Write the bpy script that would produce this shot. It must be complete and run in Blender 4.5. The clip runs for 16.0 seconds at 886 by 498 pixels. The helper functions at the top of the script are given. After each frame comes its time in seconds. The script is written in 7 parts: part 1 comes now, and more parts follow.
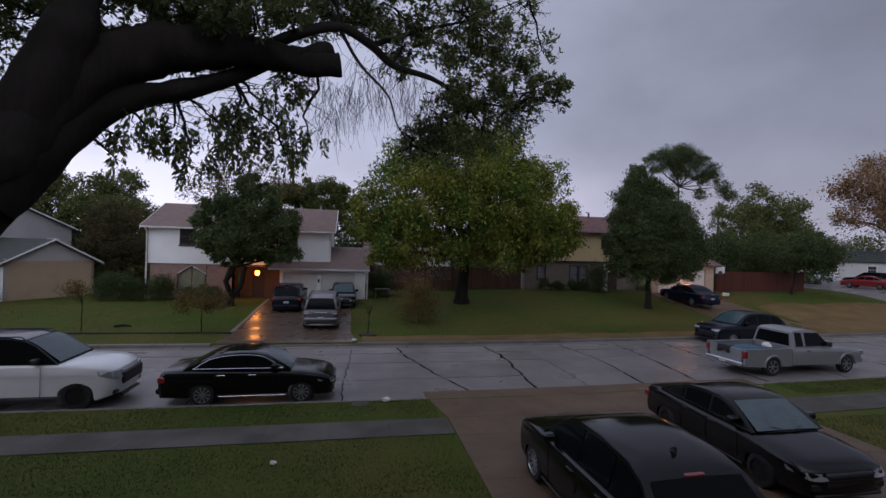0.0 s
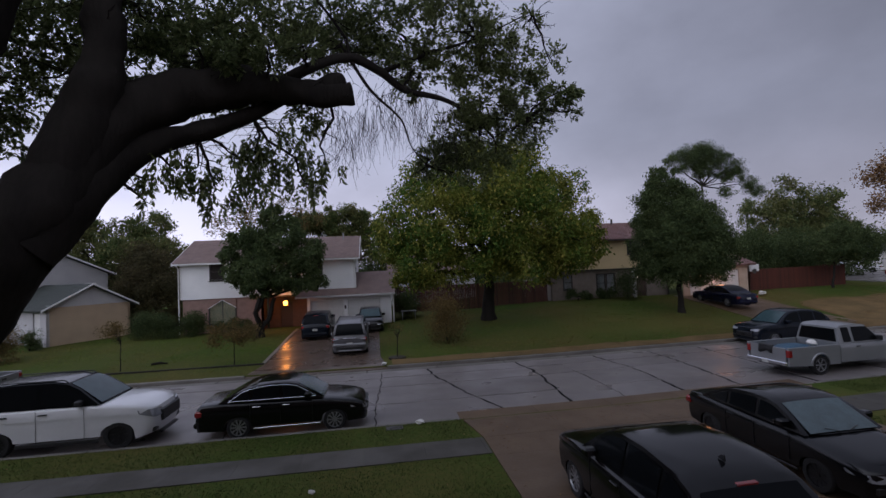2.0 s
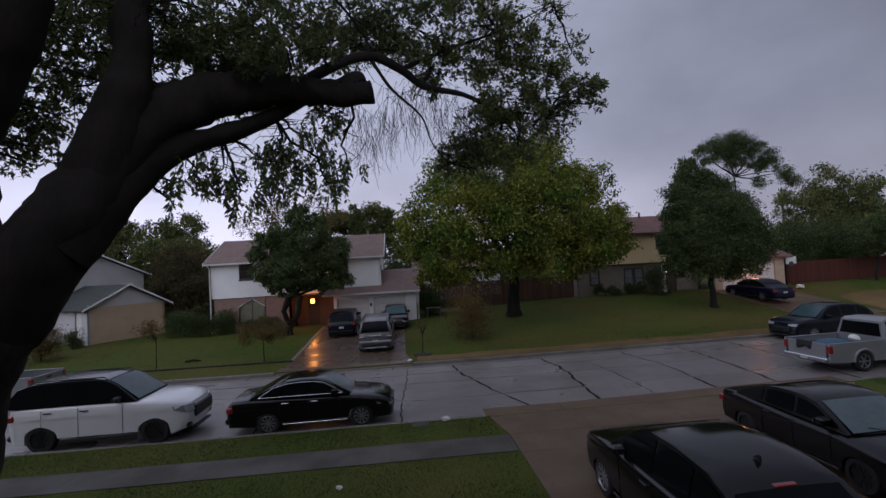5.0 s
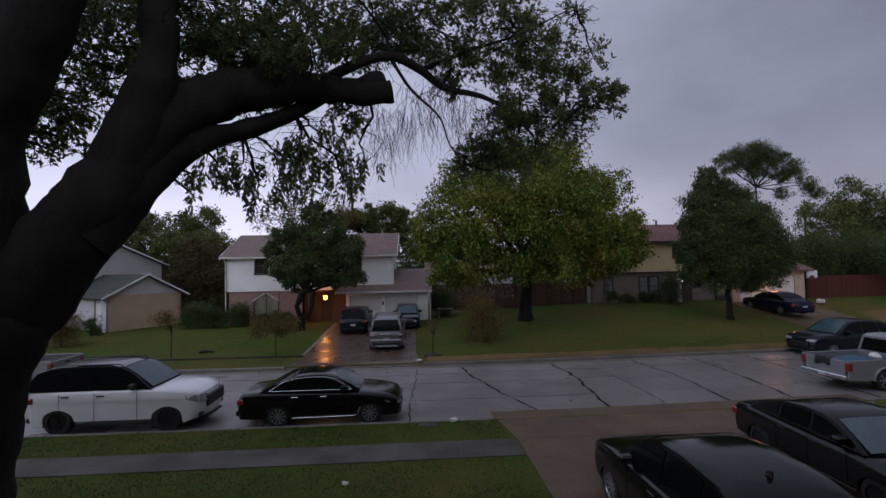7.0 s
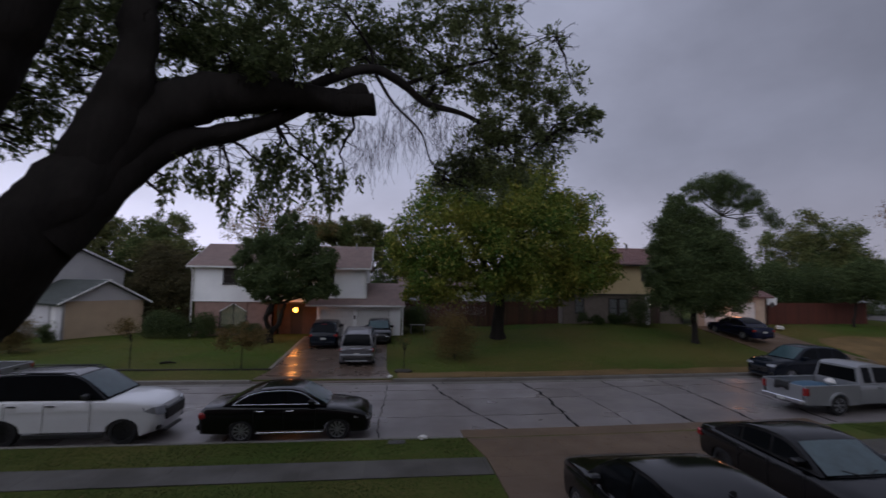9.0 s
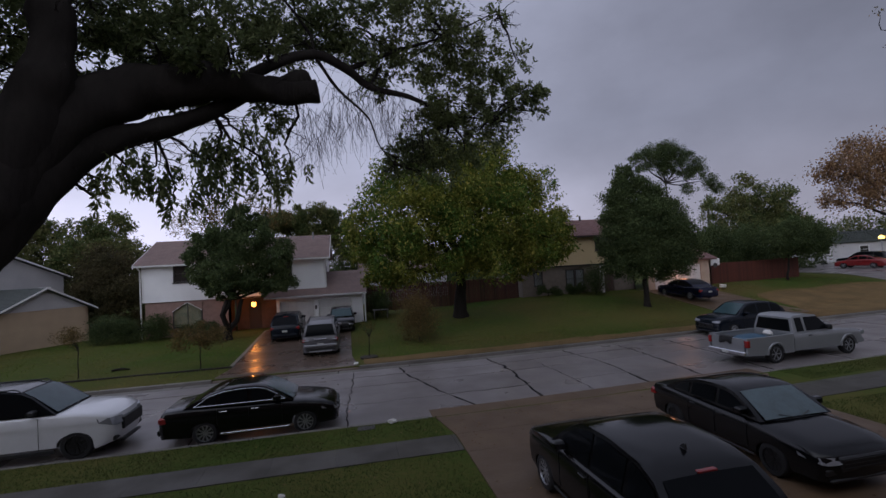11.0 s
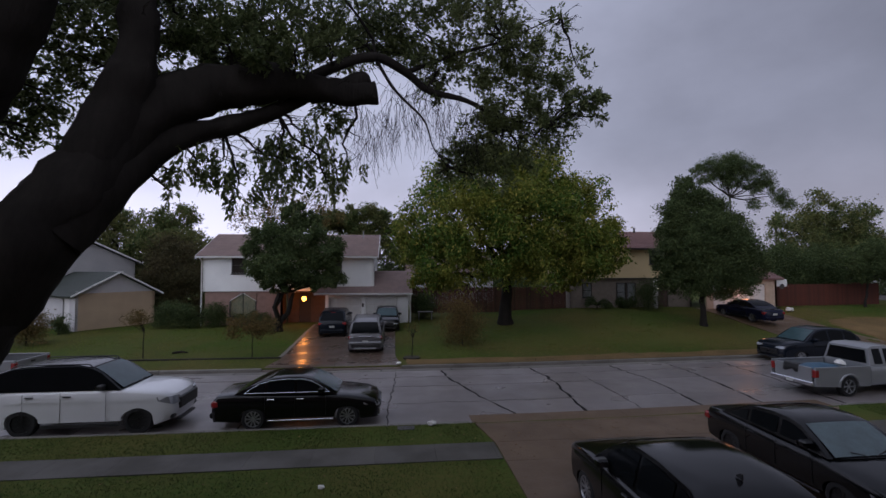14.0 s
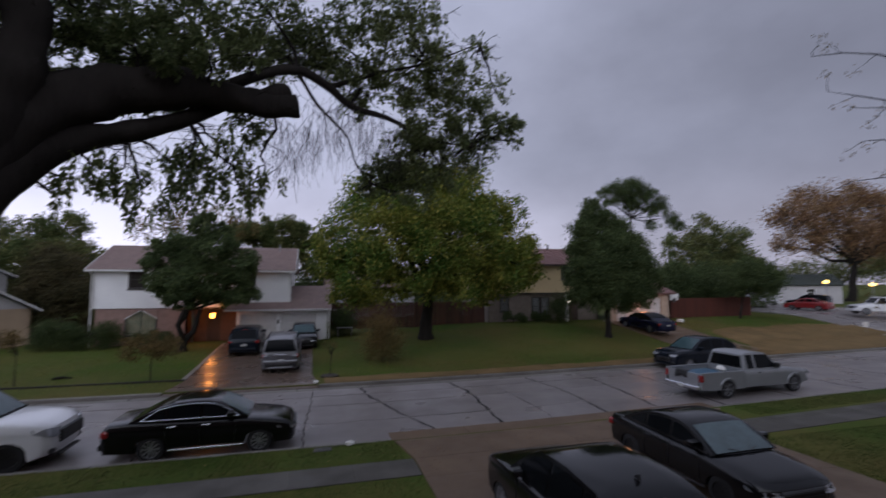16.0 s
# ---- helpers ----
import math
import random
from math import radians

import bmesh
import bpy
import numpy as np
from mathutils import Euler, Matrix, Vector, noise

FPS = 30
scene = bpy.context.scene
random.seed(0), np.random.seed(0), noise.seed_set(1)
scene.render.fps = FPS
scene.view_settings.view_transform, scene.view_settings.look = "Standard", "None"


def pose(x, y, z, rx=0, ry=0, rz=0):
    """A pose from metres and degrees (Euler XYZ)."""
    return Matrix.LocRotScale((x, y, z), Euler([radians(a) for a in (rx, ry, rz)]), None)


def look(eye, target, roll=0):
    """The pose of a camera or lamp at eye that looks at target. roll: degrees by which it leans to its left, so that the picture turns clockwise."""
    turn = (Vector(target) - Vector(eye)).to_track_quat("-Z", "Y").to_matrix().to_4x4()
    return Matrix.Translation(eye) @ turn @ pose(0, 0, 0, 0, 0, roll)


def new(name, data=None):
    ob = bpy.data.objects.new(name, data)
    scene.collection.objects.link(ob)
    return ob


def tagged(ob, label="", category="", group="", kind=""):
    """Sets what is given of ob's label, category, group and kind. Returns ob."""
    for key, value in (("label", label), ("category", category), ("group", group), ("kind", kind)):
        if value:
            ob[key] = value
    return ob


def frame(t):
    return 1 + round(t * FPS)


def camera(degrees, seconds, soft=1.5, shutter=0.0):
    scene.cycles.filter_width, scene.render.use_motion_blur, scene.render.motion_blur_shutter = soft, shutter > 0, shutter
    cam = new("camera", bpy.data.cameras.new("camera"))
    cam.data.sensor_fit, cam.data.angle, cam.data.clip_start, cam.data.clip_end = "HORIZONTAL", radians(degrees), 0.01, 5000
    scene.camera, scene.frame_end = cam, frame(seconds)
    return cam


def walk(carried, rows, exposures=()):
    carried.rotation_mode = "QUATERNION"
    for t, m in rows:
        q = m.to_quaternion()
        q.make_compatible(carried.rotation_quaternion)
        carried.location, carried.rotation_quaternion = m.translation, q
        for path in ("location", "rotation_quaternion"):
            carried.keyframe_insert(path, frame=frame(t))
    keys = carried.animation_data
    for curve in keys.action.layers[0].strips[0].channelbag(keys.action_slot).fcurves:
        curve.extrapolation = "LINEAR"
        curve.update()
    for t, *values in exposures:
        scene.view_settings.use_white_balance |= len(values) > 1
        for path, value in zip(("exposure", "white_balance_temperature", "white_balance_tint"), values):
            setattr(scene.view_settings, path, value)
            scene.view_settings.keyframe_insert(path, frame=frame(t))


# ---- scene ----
cam = camera(87.2, 16.0, 1.5, 0.5)
PATH = [
    (0, (-0.039, 0.226, 4.686), (0.347, 2.189, 4.677), 1.7),
    (0.5, (-0.066, 0.204, 4.638), (0.289, 2.172, 4.638), 1.7),
    (1, (-0.043, 0.202, 4.652), (0.28, 2.175, 4.69), 0.2),
    (1.5, (-0.034, 0.217, 4.651), (0.272, 2.192, 4.729), -1.6),
    (2, (-0.025, 0.224, 4.67), (0.264, 2.201, 4.741), -2.4),
    (2.5, (0.006, 0.225, 4.672), (0.274, 2.206, 4.75), -3.0),
    (3, (-0.003, 0.232, 4.675), (0.25, 2.214, 4.756), -3.5),
    (3.5, (0.022, 0.227, 4.664), (0.254, 2.212, 4.744), -3.8),
    (4, (0.02, 0.238, 4.675), (0.234, 2.225, 4.75), -3.9),
    (6.5, (0.017, 0.269, 4.661), (0.15, 2.264, 4.714), -1.7),
    (7, (0.017, 0.242, 4.66), (0.143, 2.236, 4.73), -1.1),
    (7.5, (-0.009, 0.24, 4.642), (0.104, 2.234, 4.741), -0.1),
    (8, (-0.011, 0.239, 4.634), (0.103, 2.231, 4.767), 0.6),
    (8.5, (-0.021, 0.222, 4.616), (0.118, 2.211, 4.771), 1.1),
    (9, (-0.027, 0.253, 4.618), (0.209, 2.234, 4.759), 0.8),
    (9.2, (-0.097, 0.188, 4.589), (0.225, 2.157, 4.734), 0.3),
    (11.3, (0.04, 0.215, 4.684), (0.445, 2.173, 4.736), -3.2),
    (11.5, (0.024, 0.213, 4.678), (0.422, 2.172, 4.736), -3.0),
    (12, (0.015, 0.222, 4.677), (0.389, 2.186, 4.748), -2.6),
    (12.5, (0.001, 0.2, 4.664), (0.342, 2.168, 4.757), -1.4),
    (13, (0.006, 0.23, 4.659), (0.315, 2.204, 4.746), -0.5),
    (13.5, (0.0, 0.22, 4.662), (0.272, 2.2, 4.747), -0.2),
    (14, (0.004, 0.242, 4.657), (0.211, 2.229, 4.739), -0.1),
    (14.5, (0.02, 0.241, 4.649), (0.203, 2.231, 4.729), -0.2),
    (15, (0.014, 0.239, 4.64), (0.22, 2.227, 4.715), 0.0),
    (15.5, (0.017, 0.251, 4.649), (0.311, 2.228, 4.715), 0.2),
    (16, (-0.009, 0.155, 4.693), (0.527, 2.076, 4.837), -0.0),
]
walk(cam, [(t, look(eye, target, roll)) for t, eye, target, roll in PATH],
     exposures=[(0, 0.14), (2.5, 0.05), (4, 0.0), (7, 0.0), (8, 0.11), (8.5, 0.10), (9, -0.10), (11.5, -0.03), (12.5, 0.07), (14, 0.10), (15.5, 0.07), (16, 0.18)])

# ---- world, sun, lamps ----
world = bpy.data.worlds.new("dusk_sky")
scene.world = world
world.use_nodes = True
wn, wl = world.node_tree.nodes, world.node_tree.links
wn.clear()


def wnode(kind, **values):
    n = wn.new(kind)
    for key, value in values.items():
        n.inputs[key].default_value = value
    return n


w_out = wn.new("ShaderNodeOutputWorld")
w_bg = wnode("ShaderNodeBackground", Strength=1.0)
w_coord = wn.new("ShaderNodeTexCoord")
w_sep = wn.new("ShaderNodeSeparateXYZ")
wl.new(w_coord.outputs["Generated"], w_sep.inputs[0])
# overcast: dim at the horizon, about three times brighter overhead
w_ramp = wn.new("ShaderNodeValToRGB")
w_ramp.color_ramp.interpolation = "EASE"
stops = w_ramp.color_ramp.elements
stops[0].position, stops[0].color = 0.0, (0.605, 0.59, 0.76, 1)
stops[1].position, stops[1].color = 0.8, (0.372, 0.40, 0.54, 1)
e = stops.new(0.28)
e.color = (0.392, 0.41, 0.546, 1)
wl.new(w_sep.outputs["Z"], w_ramp.inputs["Fac"])
# broad soft cloud banks
w_map = wn.new("ShaderNodeMapping")
w_map.inputs["Scale"].default_value = (1.0, 1.0, 1.7)
wl.new(w_coord.outputs["Generated"], w_map.inputs["Vector"])
w_noise = wnode("ShaderNodeTexNoise", Scale=2.8, Detail=6.0, Roughness=0.52)
wl.new(w_map.outputs[0], w_noise.inputs["Vector"])
w_cloud = wn.new("ShaderNodeMapRange")
for key, value in (("From Min", 0.3), ("From Max", 0.7), ("To Min", 0.82), ("To Max", 1.16)):
    w_cloud.inputs[key].default_value = value
wl.new(w_noise.outputs["Fac"], w_cloud.inputs["Value"])
# the last daylight is in the west, a heavier bank in the east
w_side = wn.new("ShaderNodeMapRange")
for key, value in (("From Min", -0.7), ("From Max", 0.75), ("To Min", 1.56), ("To Max", 0.55)):
    w_side.inputs[key].default_value = value
wl.new(w_sep.outputs["X"], w_side.inputs["Value"])
w_mul = wn.new("ShaderNodeMath")
w_mul.operation = "MULTIPLY"
wl.new(w_cloud.outputs[0], w_mul.inputs[0])
wl.new(w_side.outputs[0], w_mul.inputs[1])
w_scale = wn.new("ShaderNodeVectorMath")
w_scale.operation = "SCALE"
wl.new(w_ramp.outputs["Color"], w_scale.inputs[0])
wl.new(w_mul.outputs[0], w_scale.inputs["Scale"])
w_sky = wn.new("ShaderNodeTexSky")
w_sky.sky_type, w_sky.sun_disc = "NISHITA", False
w_sky.sun_elevation, w_sky.sun_rotation = radians(35), radians(205)
w_thin = wn.new("ShaderNodeVectorMath")
w_thin.operation = "SCALE"
w_thin.inputs["Scale"].default_value = 0.003
wl.new(w_sky.outputs[0], w_thin.inputs[0])
w_add = wn.new("ShaderNodeVectorMath")
wl.new(w_scale.outputs[0], w_add.inputs[0])
wl.new(w_thin.outputs[0], w_add.inputs[1])
wl.new(w_add.outputs[0], w_bg.inputs["Color"])
wl.new(w_bg.outputs[0], w_out.inputs["Surface"])

sun = new("sun", bpy.data.lights.new("sun", "SUN"))
sun.data.energy, sun.data.angle, sun.data.color = 1.15, radians(115), (0.93, 0.95, 1.0)
sun.matrix_world = look((-12, -30, 9.5), (0, 0, 0))


def glow_lamp(name, place, watts, colour, radius):
    lamp = new(name, bpy.data.lights.new(name, "POINT"))
    lamp.data.energy, lamp.data.color, lamp.data.shadow_soft_size = watts, colour, radius
    lamp.location = place
    return lamp


glow_lamp("porch_light", (-6.72, 35.5, 2.40), 36, (1.0, 0.33, 0.075), 0.10)
glow_lamp("garage_light", (28.3, 35.5, 3.0), 44, (1.0, 0.40, 0.19), 0.42)

# ---- materials ----


def material(name, colour, rough=0.7, metal=0.0, other=None, scale=3.0, fine=40.0, bump=0.1, mix=0.5, vary=0.0, coat=0.0, spec=0.5, stretch=(1, 1, 1), rough_vary=0.0):
    """A surface of two colours, mixed by broad stains and fine grain, with relief."""
    m = bpy.data.materials.new(name)
    m.use_nodes = True
    nodes, links = m.node_tree.nodes, m.node_tree.links
    bsdf = nodes["Principled BSDF"]
    bsdf.inputs["Roughness"].default_value, bsdf.inputs["Metallic"].default_value = rough, metal
    bsdf.inputs["Coat Weight"].default_value, bsdf.inputs["Coat Roughness"].default_value = coat, 0.04
    bsdf.inputs["Specular IOR Level"].default_value = spec
    other = other or tuple(c * 0.72 for c in colour)
    coord, mapping = nodes.new("ShaderNodeTexCoord"), nodes.new("ShaderNodeMapping")
    mapping.inputs["Scale"].default_value = stretch
    links.new(coord.outputs["Object"], mapping.inputs["Vector"])
    broad, grain = nodes.new("ShaderNodeTexNoise"), nodes.new("ShaderNodeTexNoise")
    broad.inputs["Scale"].default_value, broad.inputs["Detail"].default_value = scale, 4
    grain.inputs["Scale"].default_value, grain.inputs["Detail"].default_value = fine, 3
    for n in (broad, grain):
        links.new(mapping.outputs[0], n.inputs["Vector"])
    blend = nodes.new("ShaderNodeMath")
    blend.operation = "MULTIPLY_ADD"
    blend.inputs[1].default_value = 0.45
    links.new(grain.outputs["Fac"], blend.inputs[0])
    links.new(broad.outputs["Fac"], blend.inputs[2])
    reach = nodes.new("ShaderNodeMapRange")
    for key, value in (("From Min", 0.72 - 0.32), ("From Max", 0.72 + 0.32), ("To Min", 0.5 - mix), ("To Max", 0.5 + mix)):
        reach.inputs[key].default_value = value
    links.new(blend.outputs[0], reach.inputs["Value"])
    colours = nodes.new("ShaderNodeMix")
    colours.data_type = "RGBA"
    colours.inputs["A"].default_value, colours.inputs["B"].default_value = (*colour, 1), (*other, 1)
    links.new(reach.outputs[0], colours.inputs["Factor"])
    last = colours.outputs["Result"]
    if vary:
        info, spread, hsv = nodes.new("ShaderNodeObjectInfo"), nodes.new("ShaderNodeMapRange"), nodes.new("ShaderNodeHueSaturation")
        spread.inputs["To Min"].default_value, spread.inputs["To Max"].default_value = 1 - vary, 1 + vary
        links.new(info.outputs["Random"], spread.inputs["Value"])
        links.new(spread.outputs[0], hsv.inputs["Value"])
        links.new(last, hsv.inputs["Color"])
        last = hsv.outputs[0]
    links.new(last, bsdf.inputs["Base Color"])
    if rough_vary:
        wet = nodes.new("ShaderNodeMapRange")
        wet.inputs["From Min"].default_value, wet.inputs["From Max"].default_value = 0.35, 0.65
        wet.inputs["To Min"].default_value, wet.inputs["To Max"].default_value = max(rough - rough_vary, 0.02), rough + rough_vary
        links.new(broad.outputs["Fac"], wet.inputs["Value"])
        links.new(wet.outputs[0], bsdf.inputs["Roughness"])
    if bump:
        relief = nodes.new("ShaderNodeBump")
        relief.inputs["Strength"].default_value, relief.inputs["Distance"].default_value = bump, 0.02
        links.new(grain.outputs["Fac"], relief.inputs["Height"])
        links.new(relief.outputs[0], bsdf.inputs["Normal"])
    return m


def leafy(name, colour, other, tip, rough=0.45, spread=0.35, broad=0.45, through_light=0.35):
    """Foliage: every leaf its own shade, broad warmer and darker areas."""
    m = bpy.data.materials.new(name)
    m.use_nodes = True
    nodes, links = m.node_tree.nodes, m.node_tree.links
    bsdf = nodes["Principled BSDF"]
    bsdf.inputs["Roughness"].default_value = rough
    bsdf.inputs["Specular IOR Level"].default_value = 0.15
    geo, coord, noise_n = nodes.new("ShaderNodeNewGeometry"), nodes.new("ShaderNodeTexCoord"), nodes.new("ShaderNodeTexNoise")
    noise_n.inputs["Scale"].default_value, noise_n.inputs["Detail"].default_value = broad, 2
    links.new(coord.outputs["Object"], noise_n.inputs["Vector"])
    one, two, hsv = nodes.new("ShaderNodeMix"), nodes.new("ShaderNodeMix"), nodes.new("ShaderNodeHueSaturation")
    one.data_type = two.data_type = "RGBA"
    one.inputs["A"].default_value, one.inputs["B"].default_value = (*colour, 1), (*other, 1)
    two.inputs["B"].default_value = (*tip, 1)
    area = nodes.new("ShaderNodeMapRange")
    area.inputs["From Min"].default_value, area.inputs["From Max"].default_value = 0.38, 0.62
    links.new(noise_n.outputs["Fac"], area.inputs["Value"])
    links.new(area.outputs[0], one.inputs["Factor"])
    few = nodes.new("ShaderNodeMapRange")
    few.inputs["From Min"].default_value, few.inputs["From Max"].default_value = 0.72, 1.0
    links.new(geo.outputs["Random Per Island"], few.inputs["Value"])
    links.new(few.outputs[0], two.inputs["Factor"])
    links.new(one.outputs["Result"], two.inputs["A"])
    shade = nodes.new("ShaderNodeMapRange")
    shade.inputs["To Min"].default_value, shade.inputs["To Max"].default_value = 1 - spread, 1 + spread
    links.new(geo.outputs["Random Per Island"], shade.inputs["Value"])
    links.new(shade.outputs[0], hsv.inputs["Value"])
    links.new(two.outputs["Result"], hsv.inputs["Color"])
    links.new(hsv.outputs[0], bsdf.inputs["Base Color"])
    thin, both = nodes.new("ShaderNodeBsdfTranslucent"), nodes.new("ShaderNodeMixShader")
    both.inputs["Fac"].default_value = through_light
    links.new(hsv.outputs[0], thin.inputs["Color"])
    links.new(bsdf.outputs[0], both.inputs[1])
    links.new(thin.outputs[0], both.inputs[2])
    links.new(both.outputs[0], nodes["Material Output"].inputs["Surface"])
    return m


def glowing(name, colour, strength):
    m = bpy.data.materials.new(name)
    m.use_nodes = True
    bsdf = m.node_tree.nodes["Principled BSDF"]
    bsdf.inputs["Base Color"].default_value = (*colour, 1)
    bsdf.inputs["Emission Color"].default_value, bsdf.inputs["Emission Strength"].default_value = (*colour, 1), strength
    return m


GRASS_SOIL = material("lawn_soil", (0.036, 0.072, 0.010), 0.95, other=(0.095, 0.080, 0.024), scale=0.16, fine=7, bump=0.5, mix=0.7, spec=0.1)
BLADE = leafy("grass_blade", (0.084, 0.146, 0.016), (0.158, 0.144, 0.038), (0.16, 0.165, 0.045), 0.7, 0.2, 0.16)
DEAD_GRASS = material("dead_tan_grass", (0.19, 0.122, 0.055), 0.95, other=(0.105, 0.075, 0.034), scale=0.8, fine=12, bump=0.6, mix=0.6, spec=0.1)
# near lawn: same grass, with the shade of oak and house in its colour
BLADE_SHADED = leafy("shaded_grass_blade", (0.023, 0.050, 0.008), (0.046, 0.056, 0.013), (0.066, 0.072, 0.022), 0.7, 0.2, 0.5)
CONCRETE = material("road_concrete", (0.198, 0.176, 0.170), 0.38, other=(0.145, 0.129, 0.125), scale=0.5, fine=30, bump=0.12, vary=0.09, rough_vary=0.12)
TAR = material("tar_joint", (0.010, 0.010, 0.011), 0.8, spec=0.1, scale=2, fine=25)
KERB = material("kerb_concrete", (0.20, 0.185, 0.165), 0.55, other=(0.09, 0.08, 0.068), scale=0.9, fine=25, vary=0.1)
WALKWAY = material("sidewalk_concrete", (0.070, 0.062, 0.050), 0.72, other=(0.040, 0.036, 0.028), scale=0.7, fine=28, vary=0.10, rough_vary=0.12)
DRIVE_NEAR = material("wet_leaf_stained_concrete", (0.130, 0.080, 0.043), 0.6, other=(0.075, 0.047, 0.026), scale=0.5, fine=14, bump=0.3, vary=0.06, rough_vary=0.15)
DRIVE_FAR = material("wet_driveway", (0.12, 0.085, 0.065), 0.32, other=(0.07, 0.048, 0.036), scale=0.6, fine=18, bump=0.15, vary=0.06, rough_vary=0.1)
SIDING = material("white_lap_siding", (0.80, 0.80, 0.80), 0.55, other=(0.68, 0.68, 0.69), scale=0.8, fine=14, bump=0.05)
SIDING_GREY = material("grey_lap_siding", (0.46, 0.45, 0.45), 0.6, other=(0.36, 0.35, 0.36), scale=0.8, fine=14, bump=0.05)
SIDING_TAN = material("yellow_lap_siding", (0.58, 0.45, 0.25), 0.6, other=(0.48, 0.37, 0.21), scale=0.7, fine=14, bump=0.05)
STUCCO = material("beige_brick_wall", (0.46, 0.34, 0.23), 0.75, other=(0.36, 0.27, 0.19), scale=1.2, fine=20, bump=0.25)
BRICK_PINK = material("pink_brick", (0.30, 0.19, 0.16), 0.8, other=(0.20, 0.125, 0.105), scale=3.5, fine=30, bump=0.3)
BRICK_BROWN = material("dark_brown_brick", (0.13, 0.070, 0.048), 0.8, other=(0.08, 0.045, 0.032), scale=3.5, fine=30, bump=0.3)
BRICK_GREY = material("grey_brown_brick", (0.22, 0.18, 0.15), 0.8, other=(0.15, 0.125, 0.105), scale=3.5, fine=30, bump=0.3)
BRICK_ORANGE = material("tan_brick", (0.47, 0.36, 0.28), 0.8, other=(0.36, 0.27, 0.20), scale=3.0, fine=30, bump=0.25)
SHINGLE = material("brown_shingles", (0.27, 0.19, 0.17), 0.7, other=(0.18, 0.13, 0.12), scale=2.0, fine=35, bump=0.4)
SHINGLE_GREEN = material("dark_green_shingles", (0.050, 0.060, 0.052), 0.8, other=(0.032, 0.038, 0.034), scale=2.0, fine=35, bump=0.4)
SHINGLE_RED = material("red_brown_shingles", (0.22, 0.12, 0.11), 0.7, other=(0.15, 0.085, 0.08), scale=2.0, fine=35, bump=0.4)
TRIM = material("white_trim_paint", (0.74, 0.74, 0.74), 0.5, other=(0.62, 0.62, 0.61), fine=20, bump=0.04)
TRIM_DARK = material("dark_trim_paint", (0.045, 0.04, 0.038), 0.5, bump=0.04)
DOOR_WHITE = material("white_panel_door", (0.62, 0.61, 0.60), 0.5, other=(0.52, 0.51, 0.50), fine=16, bump=0.04)
DOOR_WOOD = material("brown_door", (0.055, 0.028, 0.017), 0.5, stretch=(1, 1, 0.1))
FENCE_WOOD = material("red_stained_wood", (0.085, 0.026, 0.016), 0.75, other=(0.045, 0.018, 0.012), scale=1.2, fine=18, stretch=(1, 1, 0.12), vary=0.3)
FENCE_RED = material("bright_red_stained_wood", (0.085, 0.017, 0.007), 0.85, other=(0.045, 0.011, 0.006), scale=1.2, fine=18, stretch=(1, 1, 0.12), vary=0.22)
BARK = material("oak_bark", (0.030, 0.026, 0.023), 0.95, other=(0.014, 0.012, 0.011), scale=3, fine=14, bump=1.0, spec=0.15, stretch=(1, 1, 0.35))
BARK_PALE = material("grey_bark", (0.085, 0.070, 0.055), 0.9, other=(0.05, 0.042, 0.035), scale=3, fine=18, bump=0.7, stretch=(1, 1, 0.35))
GLASS = material("tinted_glass", (0.006, 0.007, 0.008), 0.06, scale=1, fine=4, bump=0.0, spec=0.08)
# windshields: a paler, teal base than the other car glass
GLASS_PALE = material("pale_teal_windshield", (0.050, 0.088, 0.096), 0.14, other=(0.032, 0.056, 0.062), scale=3, fine=60, bump=0.05, spec=0.3)
SHADE_CLOTH = material("pale_sun_shade", (0.088, 0.128, 0.138), 0.25, other=(0.06, 0.08, 0.085), scale=3, fine=20, bump=0.05, spec=0.6)
WINDOW = material("window_glass", (0.035, 0.032, 0.030), 0.06, scale=2, fine=6, bump=0.0, spec=0.6)
CLEAR_PANE = material("clear_window_glass", (0.8, 0.82, 0.82), 0.03, bump=0.0, other=(0.78, 0.8, 0.8))
CLEAR_PANE.node_tree.nodes["Principled BSDF"].inputs["Transmission Weight"].default_value = 1.0
CLEAR_PANE.node_tree.nodes["Principled BSDF"].inputs["IOR"].default_value = 1.2
BLIND = material("drawn_blind", (0.30, 0.31, 0.32), 0.5, stretch=(1, 1, 14), fine=6, bump=0.1)
# cloth colour brightened in place of a warm light inside the room
CURTAIN = material("room_glow_curtain", (0.34, 0.31, 0.21), 0.8, other=(0.17, 0.19, 0.14), scale=2.2)
RUBBER = material("tyre_rubber", (0.008, 0.008, 0.009), 0.75, fine=40, bump=0.2)
ALLOY = material("alloy_rim", (0.42, 0.43, 0.45), 0.32, 0.85, fine=30, bump=0.03)
ALLOY_DARK = material("black_rim", (0.012, 0.012, 0.013), 0.35, 0.3, fine=30, bump=0.03)
CHROME = material("chrome", (0.75, 0.75, 0.78), 0.14, 1.0, bump=0.0)
PLASTIC = material("black_plastic", (0.015, 0.015, 0.016), 0.5, fine=60, bump=0.1)
LAMP_RED = material("red_lamp_glass", (0.24, 0.012, 0.012), 0.12, spec=0.7, bump=0.0)
LAMP_CLEAR = material("clear_lamp_glass", (0.34, 0.35, 0.37), 0.10, 0.4, bump=0.0)
PLATE = material("plate", (0.45, 0.45, 0.43), 0.4, bump=0.0)
P_BLACK = material("black_car_paint", (0.0035, 0.0035, 0.004), 0.16, 0.0, scale=0.8, fine=50, bump=0.02, spec=0.3, coat=0.14, rough_vary=0.05)
